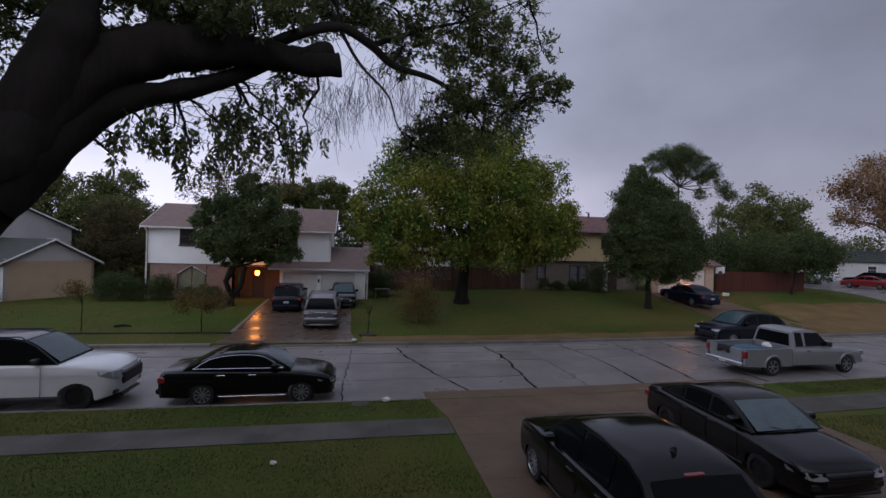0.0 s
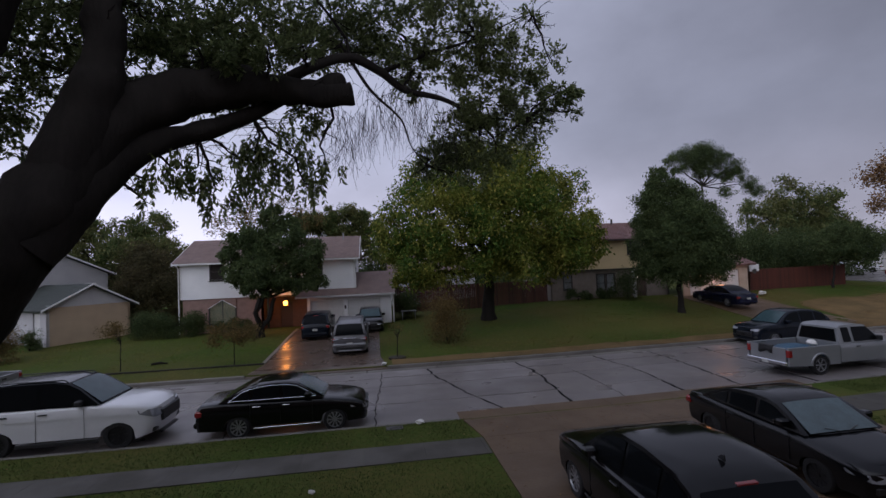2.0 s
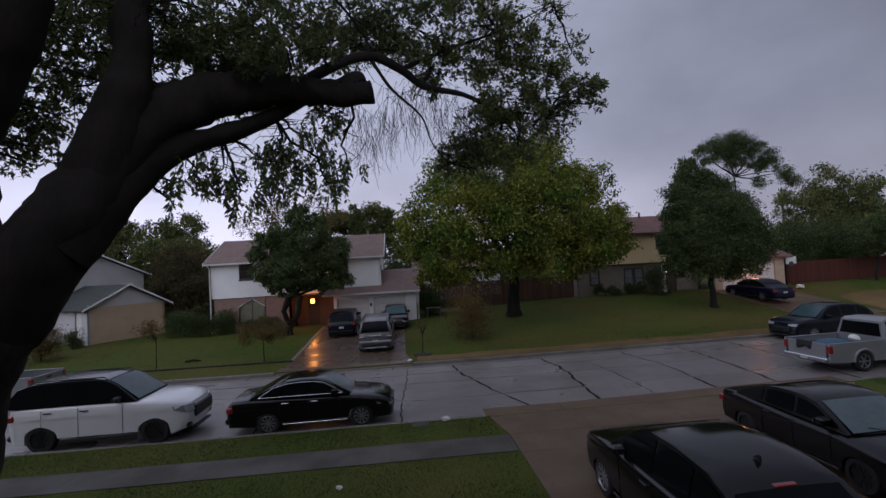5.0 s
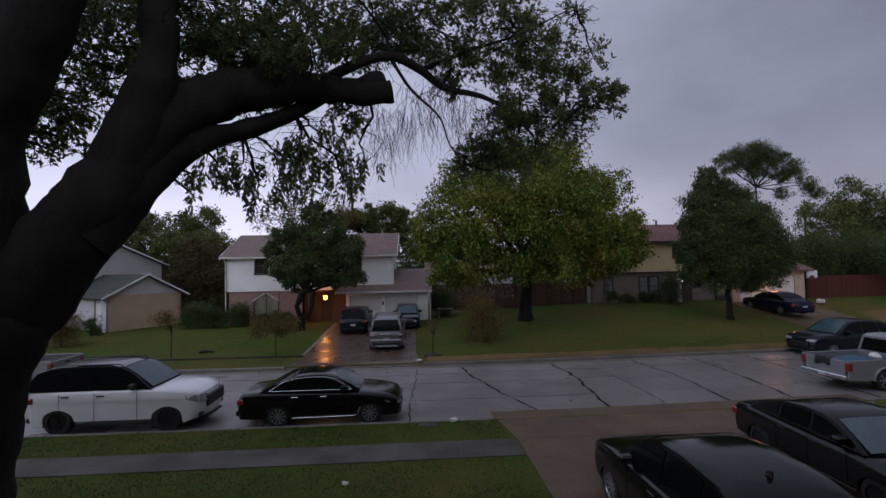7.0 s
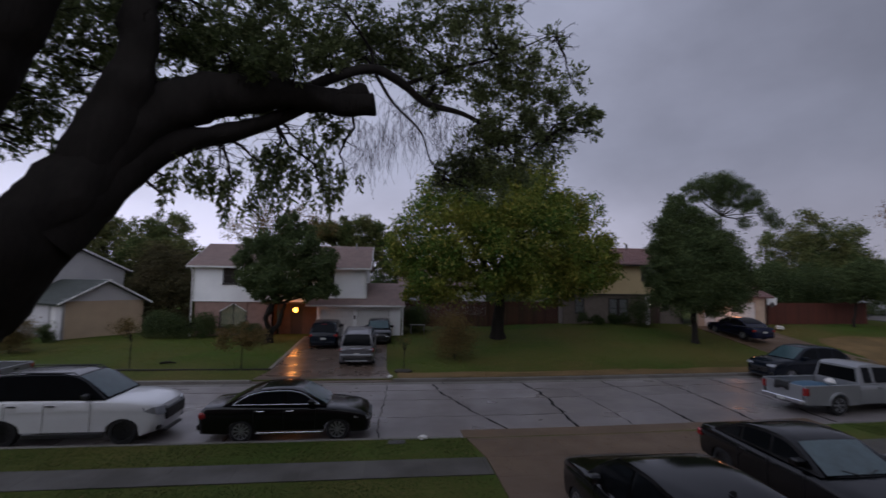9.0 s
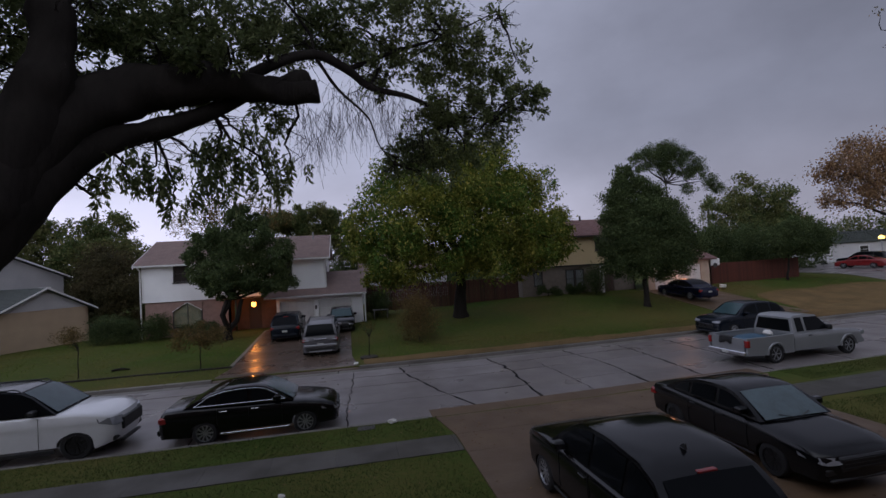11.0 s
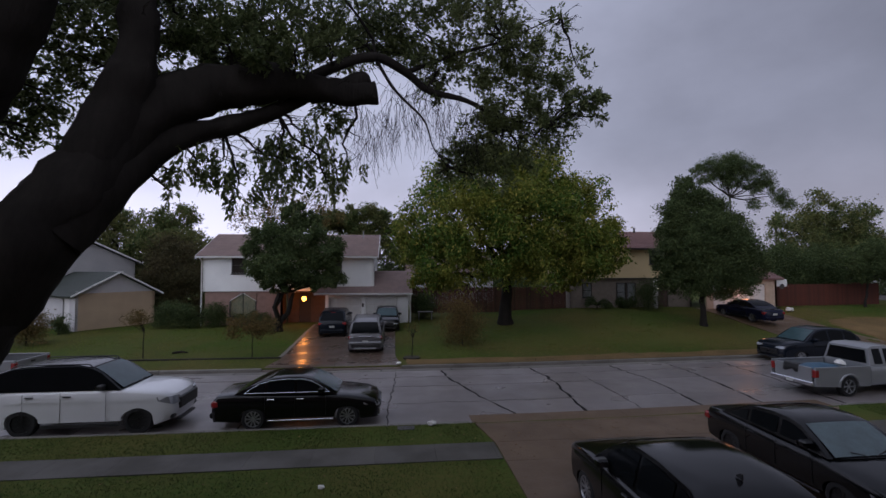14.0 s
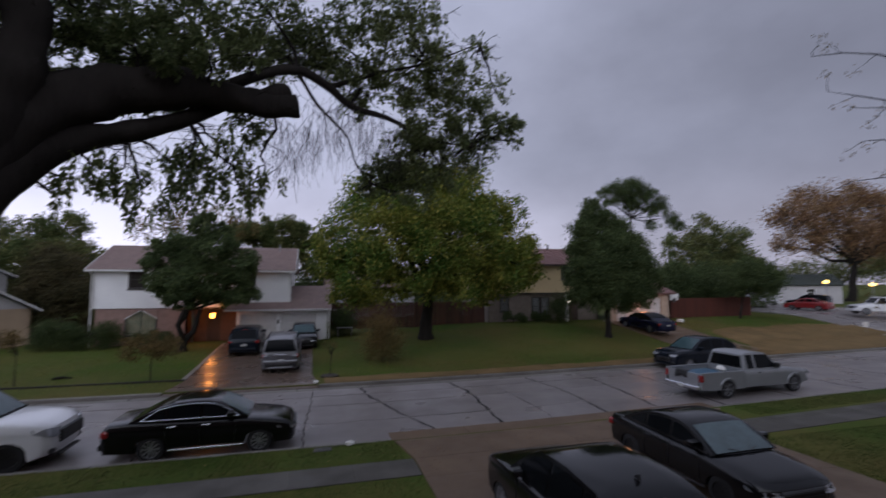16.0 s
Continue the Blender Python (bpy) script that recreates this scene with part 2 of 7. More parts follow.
P_WHITE = material("white_car_paint", (0.64, 0.64, 0.65), 0.28, 0.0, other=(0.54, 0.54, 0.55), scale=0.8, fine=50, bump=0.02, coat=0.6)
P_SILVER = material("silver_car_paint", (0.255, 0.262, 0.272), 0.38, 0.3, other=(0.195, 0.20, 0.21), scale=0.8, fine=50, bump=0.02, coat=0.5)
P_PEWTER = material("pewter_car_paint", (0.115, 0.112, 0.122), 0.32, 0.3, other=(0.085, 0.083, 0.09), scale=0.8, fine=50, bump=0.02, coat=0.4)
P_GREY = material("charcoal_car_paint", (0.0045, 0.0047, 0.0055), 0.18, 0.0, scale=0.8, fine=50, bump=0.02, spec=0.3, coat=0.14, rough_vary=0.06)
P_BLUE = material("blue_car_paint", (0.006, 0.008, 0.026), 0.22, 0.0, scale=0.8, fine=50, bump=0.02, spec=0.2, coat=0.1)
P_NAVY = material("navy_car_paint", (0.006, 0.009, 0.015), 0.24, 0.0, scale=0.8, fine=50, bump=0.02, spec=0.2, coat=0.1)
P_RED = material("red_car_paint", (0.23, 0.012, 0.014), 0.28, 0.0, scale=0.8, fine=50, bump=0.02, coat=0.6)
TARP = material("blue_tarp", (0.035, 0.10, 0.16), 0.5, other=(0.02, 0.06, 0.10), scale=3, fine=20, bump=0.3)
PAPER = material("white_paper", (0.72, 0.70, 0.66), 0.8, scale=8, fine=40)
METAL_GREY = material("galvanised_metal", (0.30, 0.30, 0.31), 0.45, 0.6, fine=20)
OAK_LEAF = leafy("live_oak_leaf", (0.092, 0.122, 0.050), (0.118, 0.142, 0.056), (0.17, 0.19, 0.085), 0.45, through_light=0.55)
YELLOW_LEAF = leafy("turning_leaf", (0.070, 0.130, 0.022), (0.145, 0.160, 0.026), (0.24, 0.21, 0.045), 0.55)
DARK_LEAF = leafy("dark_evergreen_leaf", (0.054, 0.082, 0.032), (0.068, 0.094, 0.034), (0.096, 0.118, 0.044), 0.6)
MID_LEAF = leafy("green_leaf", (0.080, 0.116, 0.038), (0.118, 0.124, 0.042), (0.16, 0.15, 0.058), 0.55)
BROWN_LEAF = leafy("rusty_leaf", (0.135, 0.092, 0.034), (0.100, 0.084, 0.030), (0.20, 0.13, 0.05), 0.6)
DUSKY_LEAF = leafy("dull_brown_leaf", (0.060, 0.056, 0.026), (0.075, 0.060, 0.028), (0.10, 0.085, 0.04), 0.6)
ORANGE_LEAF = leafy("orange_autumn_leaf", (0.22, 0.125, 0.065), (0.17, 0.11, 0.06), (0.28, 0.18, 0.09), 0.6)
DRY_LEAF = leafy("fallen_leaf", (0.13, 0.075, 0.032), (0.10, 0.06, 0.03), (0.22, 0.14, 0.06), 0.6)

# ---- mesh helpers ----


class Shape:
    """Collects corners and faces for one mesh."""

    def __init__(self):
        self.v, self.f = [], []

    def add(self, verts, faces):
        k = len(self.v)
        self.v += [tuple(p) for p in verts]
        self.f += [tuple(i + k for i in face) for face in faces]
        return self

    def box(self, x0, x1, y0, y1, z0, z1):
        return self.add([(x, y, z) for z in (z0, z1) for y in (y0, y1) for x in (x0, x1)],
                        [(0, 2, 3, 1), (4, 5, 7, 6), (0, 1, 5, 4), (2, 6, 7, 3), (0, 4, 6, 2), (1, 3, 7, 5)])

    def soft(self, x0, x1, y0, y1, z0, z1, b):
        """A box with chamfered edges."""
        pts, ids = [], {}
        for sx in (0, 1):
            for sy in (0, 1):
                for sz in (0, 1):
                    X, Y, Z = (x0, x1)[sx], (y0, y1)[sy], (z0, z1)[sz]
                    dx, dy, dz = (b if not sx else -b), (b if not sy else -b), (b if not sz else -b)
                    for a, p in (("x", (X, Y + dy, Z + dz)), ("y", (X + dx, Y, Z + dz)), ("z", (X + dx, Y + dy, Z))):
                        ids[sx, sy, sz, a] = len(pts)
                        pts.append(p)
        faces = []
        for s in (0, 1):
            for a, c in (("x", [(s, 0, 0), (s, 1, 0), (s, 1, 1), (s, 0, 1)]), ("y", [(0, s, 0), (0, s, 1), (1, s, 1), (1, s, 0)]), ("z", [(0, 0, s), (1, 0, s), (1, 1, s), (0, 1, s)])):
                face = [ids[(*k, a)] for k in c]
                faces.append(face if s else face[::-1])
        for i in (0, 1):
            for j in (0, 1):
                faces.append([ids[0, i, j, "y"], ids[1, i, j, "y"], ids[1, i, j, "z"], ids[0, i, j, "z"]])
                faces.append([ids[i, 0, j, "x"], ids[i, 1, j, "x"], ids[i, 1, j, "z"], ids[i, 0, j, "z"]])
                faces.append([ids[i, j, 0, "x"], ids[i, j, 1, "x"], ids[i, j, 1, "y"], ids[i, j, 0, "y"]])
                for k in (0, 1):
                    faces.append([ids[i, j, k, "x"], ids[i, j, k, "y"], ids[i, j, k, "z"]])
        return self.add(pts, faces)

    def tube(self, line, radii, sides=8, cap=True):
        line = [Vector(p) for p in line]
        rings, up = [], Vector((0.13, 0.31, 0.94))
        for i, p in enumerate(line):
            way = (line[min(i + 1, len(line) - 1)] - line[max(i - 1, 0)]).normalized()
            a = way.cross(up)
            if a.length < 0.05:
                a = way.cross(Vector((1, 0, 0)))
            a.normalize()
            b = way.cross(a)
            r = radii[i] if hasattr(radii, "__len__") else radii
            rings.append([p + (a * math.cos(2 * math.pi * k / sides) + b * math.sin(2 * math.pi * k / sides)) * r for k in range(sides)])
        verts = [q for ring in rings for q in ring]
        faces = [(i * sides + k, i * sides + (k + 1) % sides, (i + 1) * sides + (k + 1) % sides, (i + 1) * sides + k) for i in range(len(line) - 1) for k in range(sides)]
        if cap:
            faces += [tuple(range(sides))[::-1], tuple((len(line) - 1) * sides + k for k in range(sides))]
        return self.add(verts, faces)

    def prism(self, outline, way):
        """A flat outline pushed along a way."""
        n = len(outline)
        verts = [Vector(p) for p in outline] + [Vector(p) + Vector(way) for p in outline]
        return self.add(verts, [tuple(range(n))[::-1], tuple(range(n, 2 * n))] + [(k, (k + 1) % n, n + (k + 1) % n, n + k) for k in range(n)])

    def lathe(self, profile, sides, axis="y"):
        """profile: (radius, along) round an axis through 0."""
        verts = []
        for r, a in profile:
            for k in range(sides):
                c, s = math.cos(2 * math.pi * k / sides) * r, math.sin(2 * math.pi * k / sides) * r
                verts.append((c, a, s) if axis == "y" else (c, s, a))
        m = len(profile)
        faces = [(i * sides + k, i * sides + (k + 1) % sides, (i + 1) * sides + (k + 1) % sides, (i + 1) * sides + k) for i in range(m - 1) for k in range(sides)]
        faces += [tuple(range(sides)), tuple((m - 1) * sides + k for k in range(sides))]
        return self.add(verts, faces)


def mesh_of(name, shape, mat, smooth=0):
    me = bpy.data.meshes.new(name)
    me.from_pydata([tuple(p) for p in shape.v], [], shape.f)
    me.materials.append(mat)
    bm = bmesh.new()
    bm.from_mesh(me)
    bmesh.ops.recalc_face_normals(bm, faces=bm.faces)
    bm.to_mesh(me)
    bm.free()
    if smooth:
        for p in me.polygons:
            p.use_smooth = True
        me.set_sharp_from_angle(angle=radians(smooth))
    return me


def raw_mesh(name, verts, sides, mat, smooth=False):
    """A large mesh of loose polygons of the same number of sides, from an array of corners."""
    me = bpy.data.meshes.new(name)
    n = len(verts)
    me.vertices.add(n)
    me.vertices.foreach_set("co", np.asarray(verts, np.float32).ravel())
    me.loops.add(n)
    me.loops.foreach_set("vertex_index", np.arange(n, dtype=np.int32))
    me.polygons.add(n // sides)
    me.polygons.foreach_set("loop_start", np.arange(0, n, sides, dtype=np.int32))
    me.update(calc_edges=True)
    me.materials.append(mat)
    return me


def part(name, shape, mat, parent=None, label="", smooth=0):
    ob = new(name, shape if isinstance(shape, bpy.types.Mesh) else mesh_of(name, shape, mat, smooth))
    ob.parent = parent
    return tagged(ob, label)


def thing(name, m, label, category, group="", kind=""):
    ob = new(name)
    ob.matrix_world = m
    ob.empty_display_size = 0.2
    return tagged(ob, label, category, group, kind)


def ease(t):
    t = min(max(t, 0.0), 1.0)
    return t * t * (3 - 2 * t)


# ---- lie of the land ----
NEAR_KERB, FAR_KERB = 14.45, 22.65


def bend(x):
    """How far the street has swung away at x."""
    return 0.05 * max(0.0, x - 4) ** 2 / (max(0.0, x - 4) + 4) + 0.02 * max(0.0, -x - 8)


def rise(x):
    return 0.45 + 0.85 * ease((x + 3) / 20)


def land(x, y):
    """Height of the ground."""
    v = y - bend(x)
    if v < NEAR_KERB:
        return 0.0
    if v < FAR_KERB:
        return -0.12
    return rise(x) * ease((v - FAR_KERB - 1.2) / 13.5)


def ground_sheet():
    xs = [-900, -400, -180, -90, -60] + [-45 + i * 0.9 for i in range(124)] + [75, 100, 150, 300, 900]
    vs = [-500, -150, -60, -25, -10, -4, 0, 3, 5] + [6 + i * 0.7 for i in range(12)] + [NEAR_KERB - 0.16, NEAR_KERB - 0.15, 17, 20, FAR_KERB + 0.15, FAR_KERB + 0.16] + [FAR_KERB + 0.6 + i * 0.6 for i in range(30)] + [44, 50, 60, 80, 120, 200, 500, 1500]
    s = Shape()
    for v in vs:
        for x in xs:
            z = land(x, v + bend(x)) + (0.05 * noise.noise((x * 0.35, v * 0.35, 0)) if FAR_KERB + 1 < v < 60 else 0.015 * noise.noise((x * 0.6, v * 0.6, 3)))
            if NEAR_KERB - 0.155 < v < FAR_KERB + 0.155:
                z = -0.45
            s.v.append((x, v + bend(x), z))
    n = len(xs)
    s.f = [(j * n + i, j * n + i + 1, (j + 1) * n + i + 1, (j + 1) * n + i) for j in range(len(vs) - 1) for i in range(n - 1)]
    ob = part("ground", s, GRASS_SOIL, smooth=50)
    return tagged(ob, "damp lawn ground with green and dead brown patches", "ground", kind="structure")


ground_sheet()

# ---- road of concrete slabs with tarred joints ----
road = tagged(new("road", None), "wet grey concrete street with dark tarred joints", "road", kind="structure")
bed = Shape()
RX = [-160, -110, -80, -62, -50, -42, -35, -29, -24, -19, -14.2, -9.6, -4.9, 0.0, 3.4, 6.55, 8.4, 10.75, 13.4, 16.3, 19.6, 24, 29, 34, 39, 45, 52, 60, 75, 95, 140]
for a, b in zip(RX[:-1], RX[1:]):
    bed.add([(a, NEAR_KERB - 0.1 + bend(a), -0.142), (b, NEAR_KERB - 0.1 + bend(b), -0.142), (b, FAR_KERB + 0.1 + bend(b), -0.142), (a, FAR_KERB + 0.1 + bend(a), -0.142)], [(0, 1, 2, 3)])
part("joint_filler", bed, TAR, road, "black tar in the joints")


# where the joints near the driveway cross the rows
SKEW = {0.0: (-0.25, -0.18, -0.02, 0.05, 0.08), 3.4: (4.3, 3.42, 2.72, 2.3, 2.2), 6.55: (6.35, 6.5, 6.72, 6.6, 6.45), 8.4: (8.38, 8.45, 8.36, 8.3, 8.2),
        10.75: (10.6, 10.8, 10.88, 10.64, 10.5), 13.4: (13.0, 13.2, 13.48, 13.52, 13.5), 16.3: (15.8, 16.1, 16.35, 16.4, 16.4)}


def joint_x(i, row):
    """A joint wanders and skews a little from row to row."""
    if RX[i] in SKEW:
        return SKEW[RX[i]][row]
    return RX[i] + ((0.3, 0.15, 0.05, -0.1, -0.15)[row] if abs(RX[i]) < 30 else 0)


def joint_width(x, y, across):
    """Half the width of a joint: bold tar across the street, thin and partly closed along it."""
    if across:
        if x < 1.2:
            return 0.018
        return 0.026 if 7.5 < x < 9.3 and y < 19.6 else (0.006 if 7.5 < x < 9.3 else 0.056)
    if y < 18.2:
        return 0.034 if 0.2 < x < 6.3 else 0.006
    if y < 20.2:
        return 0.030 if 0.0 < x < 9.0 else 0.014
    return 0.036


def wander(p, q, seed, amount, n=7):
    """A crack between two points that strays from the straight line."""
    d = (q - p).normalized()
    return [p.lerp(q, k / n) + Vector((-d.y, d.x)) * amount * math.sin(math.pi * k / n) * noise.noise((k / n * 4, seed * 3.7, 1.3)) * 1.6 for k in range(n + 1)]


slab_rows = [NEAR_KERB + 0.02, 16.95, 19.3, 20.9, FAR_KERB - 0.50]


def joint_corner(i, r):
    x = joint_x(i, r)
    return Vector((x, slab_rows[r] + bend(x)))


for i in range(len(RX) - 1):
    for r in range(4):
        low = wander(joint_corner(i, r), joint_corner(i + 1, r), i * 1.1 + r * 9.1, 0.0 if r == 0 else 0.12)
        high = wander(joint_corner(i, r + 1), joint_corner(i + 1, r + 1), i * 1.1 + (r + 1) * 9.1, 0.0 if r == 3 else 0.12)
        west = wander(joint_corner(i, r), joint_corner(i, r + 1), i * 2.3 + r * 0.61, 0.11)
        east = wander(joint_corner(i + 1, r), joint_corner(i + 1, r + 1), (i + 1) * 2.3 + r * 0.61, 0.11)
        line = low[:-1] + east[:-1] + high[::-1][:-1] + west[::-1][:-1]
        mid = sum(line, Vector((0, 0))) / len(line)
        top = -0.12 + 0.004 * math.sin(i * 3.1 + r * 1.7)
        n = len(line)
        inner = []
        for k, p in enumerate(line):
            way = (line[(k + 1) % n] - line[k - 1]).normalized()
            across = Vector((-way.y, way.x))
            wide = joint_width(p.x, p.y - bend(p.x), 7 <= k < 14 or k >= 21) * (1.0 + 0.5 * noise.noise((p.x * 1.7, p.y * 1.7, 5)))
            inner.append(p + across * wide)
        s = Shape()
        s.add([(p.x, p.y, -0.155) for p in inner] + [(p.x, p.y, top - 0.006) for p in inner] + [(p.x + (mid.x - p.x) * 0.005, p.y + (mid.y - p.y) * 0.005, top) for p in inner],
              [(k, (k + 1) % n, n + (k + 1) % n, n + k) for k in range(n)] + [(n + k, n + (k + 1) % n, 2 * n + (k + 1) % n, 2 * n + k) for k in range(n)] + [tuple(range(2 * n, 3 * n))])
        part("slab", s, CONCRETE, road)


def strip(name, parent, x0, x1, step, lo, hi, z0, z1, mat, gap=0.012):
    """Straight pieces laid end to end beside the street; lo and hi are across it."""
    x = x0
    while x < x1 - 0.01:
        b = min(x + step, x1)
        s = Shape()
        pts = [(x + gap, lo), (b - gap, lo), (b - gap, hi), (x + gap, hi)]
        r = min(0.03, (hi - lo) * 0.2) if hi - lo < 0.6 else 0.004
        ins = [(x + gap + r, lo + r), (b - gap - r, lo + r), (b - gap - r, hi - r), (x + gap + r, hi - r)]
        s.add([(p, q + bend(p), z0) for p, q in pts] + [(p, q + bend(p), z1 - r * 0.6) for p, q in pts] + [(p, q + bend(p), z1) for p, q in ins],
              [(k, (k + 1) % 4, 4 + (k + 1) % 4, 4 + k) for k in range(4)] + [(4 + k, 4 + (k + 1) % 4, 8 + (k + 1) % 4, 8 + k) for k in range(4)] + [(8, 9, 10, 11)])
        part(name, s, mat, parent)
        x = b


kerb_near = tagged(new("kerb_near"), "low worn concrete kerb beside the lawn strip", "kerb", kind="structure")
strip("kerb_stone", kerb_near, -60, 2.3, 2.6, NEAR_KERB - 0.16, NEAR_KERB + 0.02, -0.40, 0.01, KERB)
strip("kerb_stone", kerb_near, 15.2, 70, 2.6, NEAR_KERB - 0.16, NEAR_KERB + 0.02, -0.40, 0.01, KERB)
kerb_far = tagged(new("kerb_far"), "low concrete kerb with pale gutter", "kerb", kind="structure")
for a, b in ((-60, -6.1), (0.35, 70)):
    strip("kerb_stone", kerb_far, a, b, 2.6, FAR_KERB - 0.02, FAR_KERB + 0.16, -0.40, 0.03, KERB)
gutter = tagged(new("gutter"), "pale concrete gutter along the kerb", "gutter", kind="structure")
strip("gutter_slab", gutter, -60, 70, 3.3, FAR_KERB - 0.49, FAR_KERB - 0.03, -0.30, -0.118, KERB, 0.018)

sidewalk = tagged(new("sidewalk"), "damp grey concrete sidewalk with grass edges", "sidewalk", kind="structure")
strip("slab", sidewalk, -40, 2.66, 1.52, 11.58, 12.66, -0.2, 0.022, WALKWAY, 0.002)
strip("slab", sidewalk, 13.1, 60, 1.52, 11.45, 12.75, -0.2, 0.022, WALKWAY, 0.002)


def sloped_slab(name, parent, corners, mat, lift=0.03, n=8):
    """A paving slab that follows the ground; corners in order."""
    c = [Vector((*p, 0)) for p in corners]
    s = Shape()
    for j in range(n + 1):
        a, b = c[0].lerp(c[3], j / n), c[1].lerp(c[2], j / n)
        for i in range(n + 1):
            p = a.lerp(b, i / n)
            z = land(p.x, p.y) + lift
            if NEAR_KERB - 0.2 < p.y - bend(p.x) < FAR_KERB + 0.2:
                z = -0.10
            s.v.append((p.x, p.y, z))
    s.f = [(j * (n + 1) + i, j * (n + 1) + i + 1, (j + 1) * (n + 1) + i + 1, (j + 1) * (n + 1) + i) for j in range(n) for i in range(n)]
    rim = [i for i in range(n + 1)] + [(k + 1) * (n + 1) + n for k in range(n)] + [n * (n + 1) + n - 1 - i for i in range(n)] + [(n - 1 - k) * (n + 1) for k in range(n - 1)]
    k0 = len(s.v)
    s.v += [(s.v[k][0], s.v[k][1], s.v[k][2] - 0.35) for k in rim]
    s.f += [(rim[k], rim[(k + 1) % len(rim)], k0 + (k + 1) % len(rim), k0 + k) for k in range(len(rim))]
    return part(name, s, mat, parent, smooth=40)


driveway = tagged(new("driveway_near"), "wide wet brown concrete driveway scattered with leaves", "driveway", kind="structure")
XS = [2.68, 5.0, 7.65, 10.3, 12.95]
YS = [2.0, 4.4, 6.8, 9.2, 11.4, 12.62]
for i in range(4):
    for j in range(5):
        sloped_slab("slab", driveway, [(XS[i] + 0.003, YS[j] + 0.003), (XS[i + 1] - 0.003, YS[j] + 0.003), (XS[i + 1] - 0.003, YS[j + 1] - 0.003), (XS[i] + 0.003, YS[j + 1] - 0.003)], DRIVE_NEAR, 0.03, 3)
EX = [2.36, 5.0, 7.65, 10.3, 15.1]
for i in range(4):
    a = (2.68, 5.0, 7.65, 10.3, 12.95)
    sloped_slab("apron_slab", driveway, [(a[i] + 0.003, 12.635), (a[i + 1] - 0.003, 12.635), (EX[i + 1] - 0.003, NEAR_KERB + bend(EX[i + 1]) + 0.01), (EX[i] + 0.003, NEAR_KERB + bend(EX[i]) + 0.01)], DRIVE_NEAR, 0.028, 6)
strip("gutter_slab", driveway, 2.4, 15.1, 2.54, NEAR_KERB + 0.03, 15.36, -0.3, -0.106, DRIVE_NEAR, 0.006)
drive_far = tagged(new("driveway_far"), "wet concrete driveway reflecting an orange porch light", "driveway", kind="structure")
for y0, y1 in ((25.2, 27.9), (27.92, 30.6), (30.62, 33.3), (33.32, 35.95)):
    for x0, x1 in ((-5.75, -2.85), (-2.83, 0.05)):
        sloped_slab("slab", drive_far, [(x0, y0), (x1, y0), (x1, y1), (x0, y1)], DRIVE_FAR, 0.035, 6)
sloped_slab("apron_slab", drive_far, [(-6.1, FAR_KERB - 0.02), (-2.86, FAR_KERB - 0.02), (-2.86, 25.18), (-5.75, 25.18)], DRIVE_FAR, 0.035, 6)
sloped_slab("apron_slab", drive_far, [(-2.84, FAR_KERB - 0.02), (0.35, FAR_KERB - 0.02), (0.05, 25.18), (-2.84, 25.18)], DRIVE_FAR, 0.035, 6)
drive_edge = Shape()
for y0, y1 in ((25.2, 29), (29, 33), (33, 36)):
    drive_edge.prism([(-5.98, y0, land(-6, y0) - 0.1), (-5.78, y0, land(-6, y0) - 0.1), (-5.78, y0, land(-6, y0) + 0.05), (-5.98, y0, land(-6, y0) + 0.05)], (0, y1 - y0, land(-6, y1) - land(-6, y0)))
tagged(part("driveway_edging", drive_edge, KERB), "pale concrete edging strip along the driveway", "edging", kind="structure")
drive_side = tagged(new("driveway_side"), "brown leaf-covered driveway up to a garage", "driveway", kind="structure")
for k in range(4):
    y0, y1 = 24.4 + k * 3.1, 24.4 + k * 3.1 + 3.08
    sloped_slab("slab", drive_side, [(25.0 + 0 * k, y0), (30.5, y0), (30.5, y1), (25.0, y1)], DRIVE_NEAR, 0.03, 6)
cross = tagged(new("cross_street"), "wet grey side street far off", "road", kind="structure")
for k in range(6):
    sloped_slab("slab", cross, [(47 + k * 1.0, 27 + k * 6.5), (66 + k * 1.0, 27 + k * 6.5), (67 + k, 33.4 + k * 6.5), (48 + k, 33.4 + k * 6.5)], CONCRETE, 0.05, 4)
edge_line = Shape()
for k in range(14):
    x0, x1 = -24 + k * 1.3, -24 + (k + 1) * 1.3 - 0.03
    y = 25.2 + bend(x0) + 0.05 * noise.noise((x0, 0, 0))
    edge_line.box(x0, x1, y - 0.05, y + 0.06, -0.1, land(x0, y) + 0.075)
tagged(part("lawn_edging", edge_line, material("dark_soil_edge", (0.022, 0.018, 0.014), 0.9)), "dark sunken lawn edging beside the verge", "edging", kind="structure")

# dead tan strip along the far kerb
tan = Shape()
TX = [0.6 + 0.8 * k for k in range(62)]
for k, x in enumerate(TX):
    y0 = FAR_KERB + 0.17 + bend(x)
    deep = 1.75 + 0.45 * noise.noise((x * 0.35, 2, 0)) + 0.3 * noise.noise((x * 1.3, 5, 0)) + 0.05 * max(0, x - 16) + 8.0 * ease((x - 30.2) / 2.5)
    for q in (0.0, 0.35, 0.7, 1.0):
        y = y0 + deep * q
        tan.v.append((x, y, land(x, y) + (0.045 if q < 1 else -0.05) + 0.006 * noise.noise((x * 2, y * 2, 1))))
tan.f = [(4 * k + j, 4 * k + 4 + j, 4 * k + 5 + j, 4 * k + 1 + j) for k in range(61) for j in range(3)]
tagged(part("verge", tan, DEAD_GRASS, smooth=60), "strip of dead tan grass along the kerb", "verge", kind="structure")

# ---- houses ----


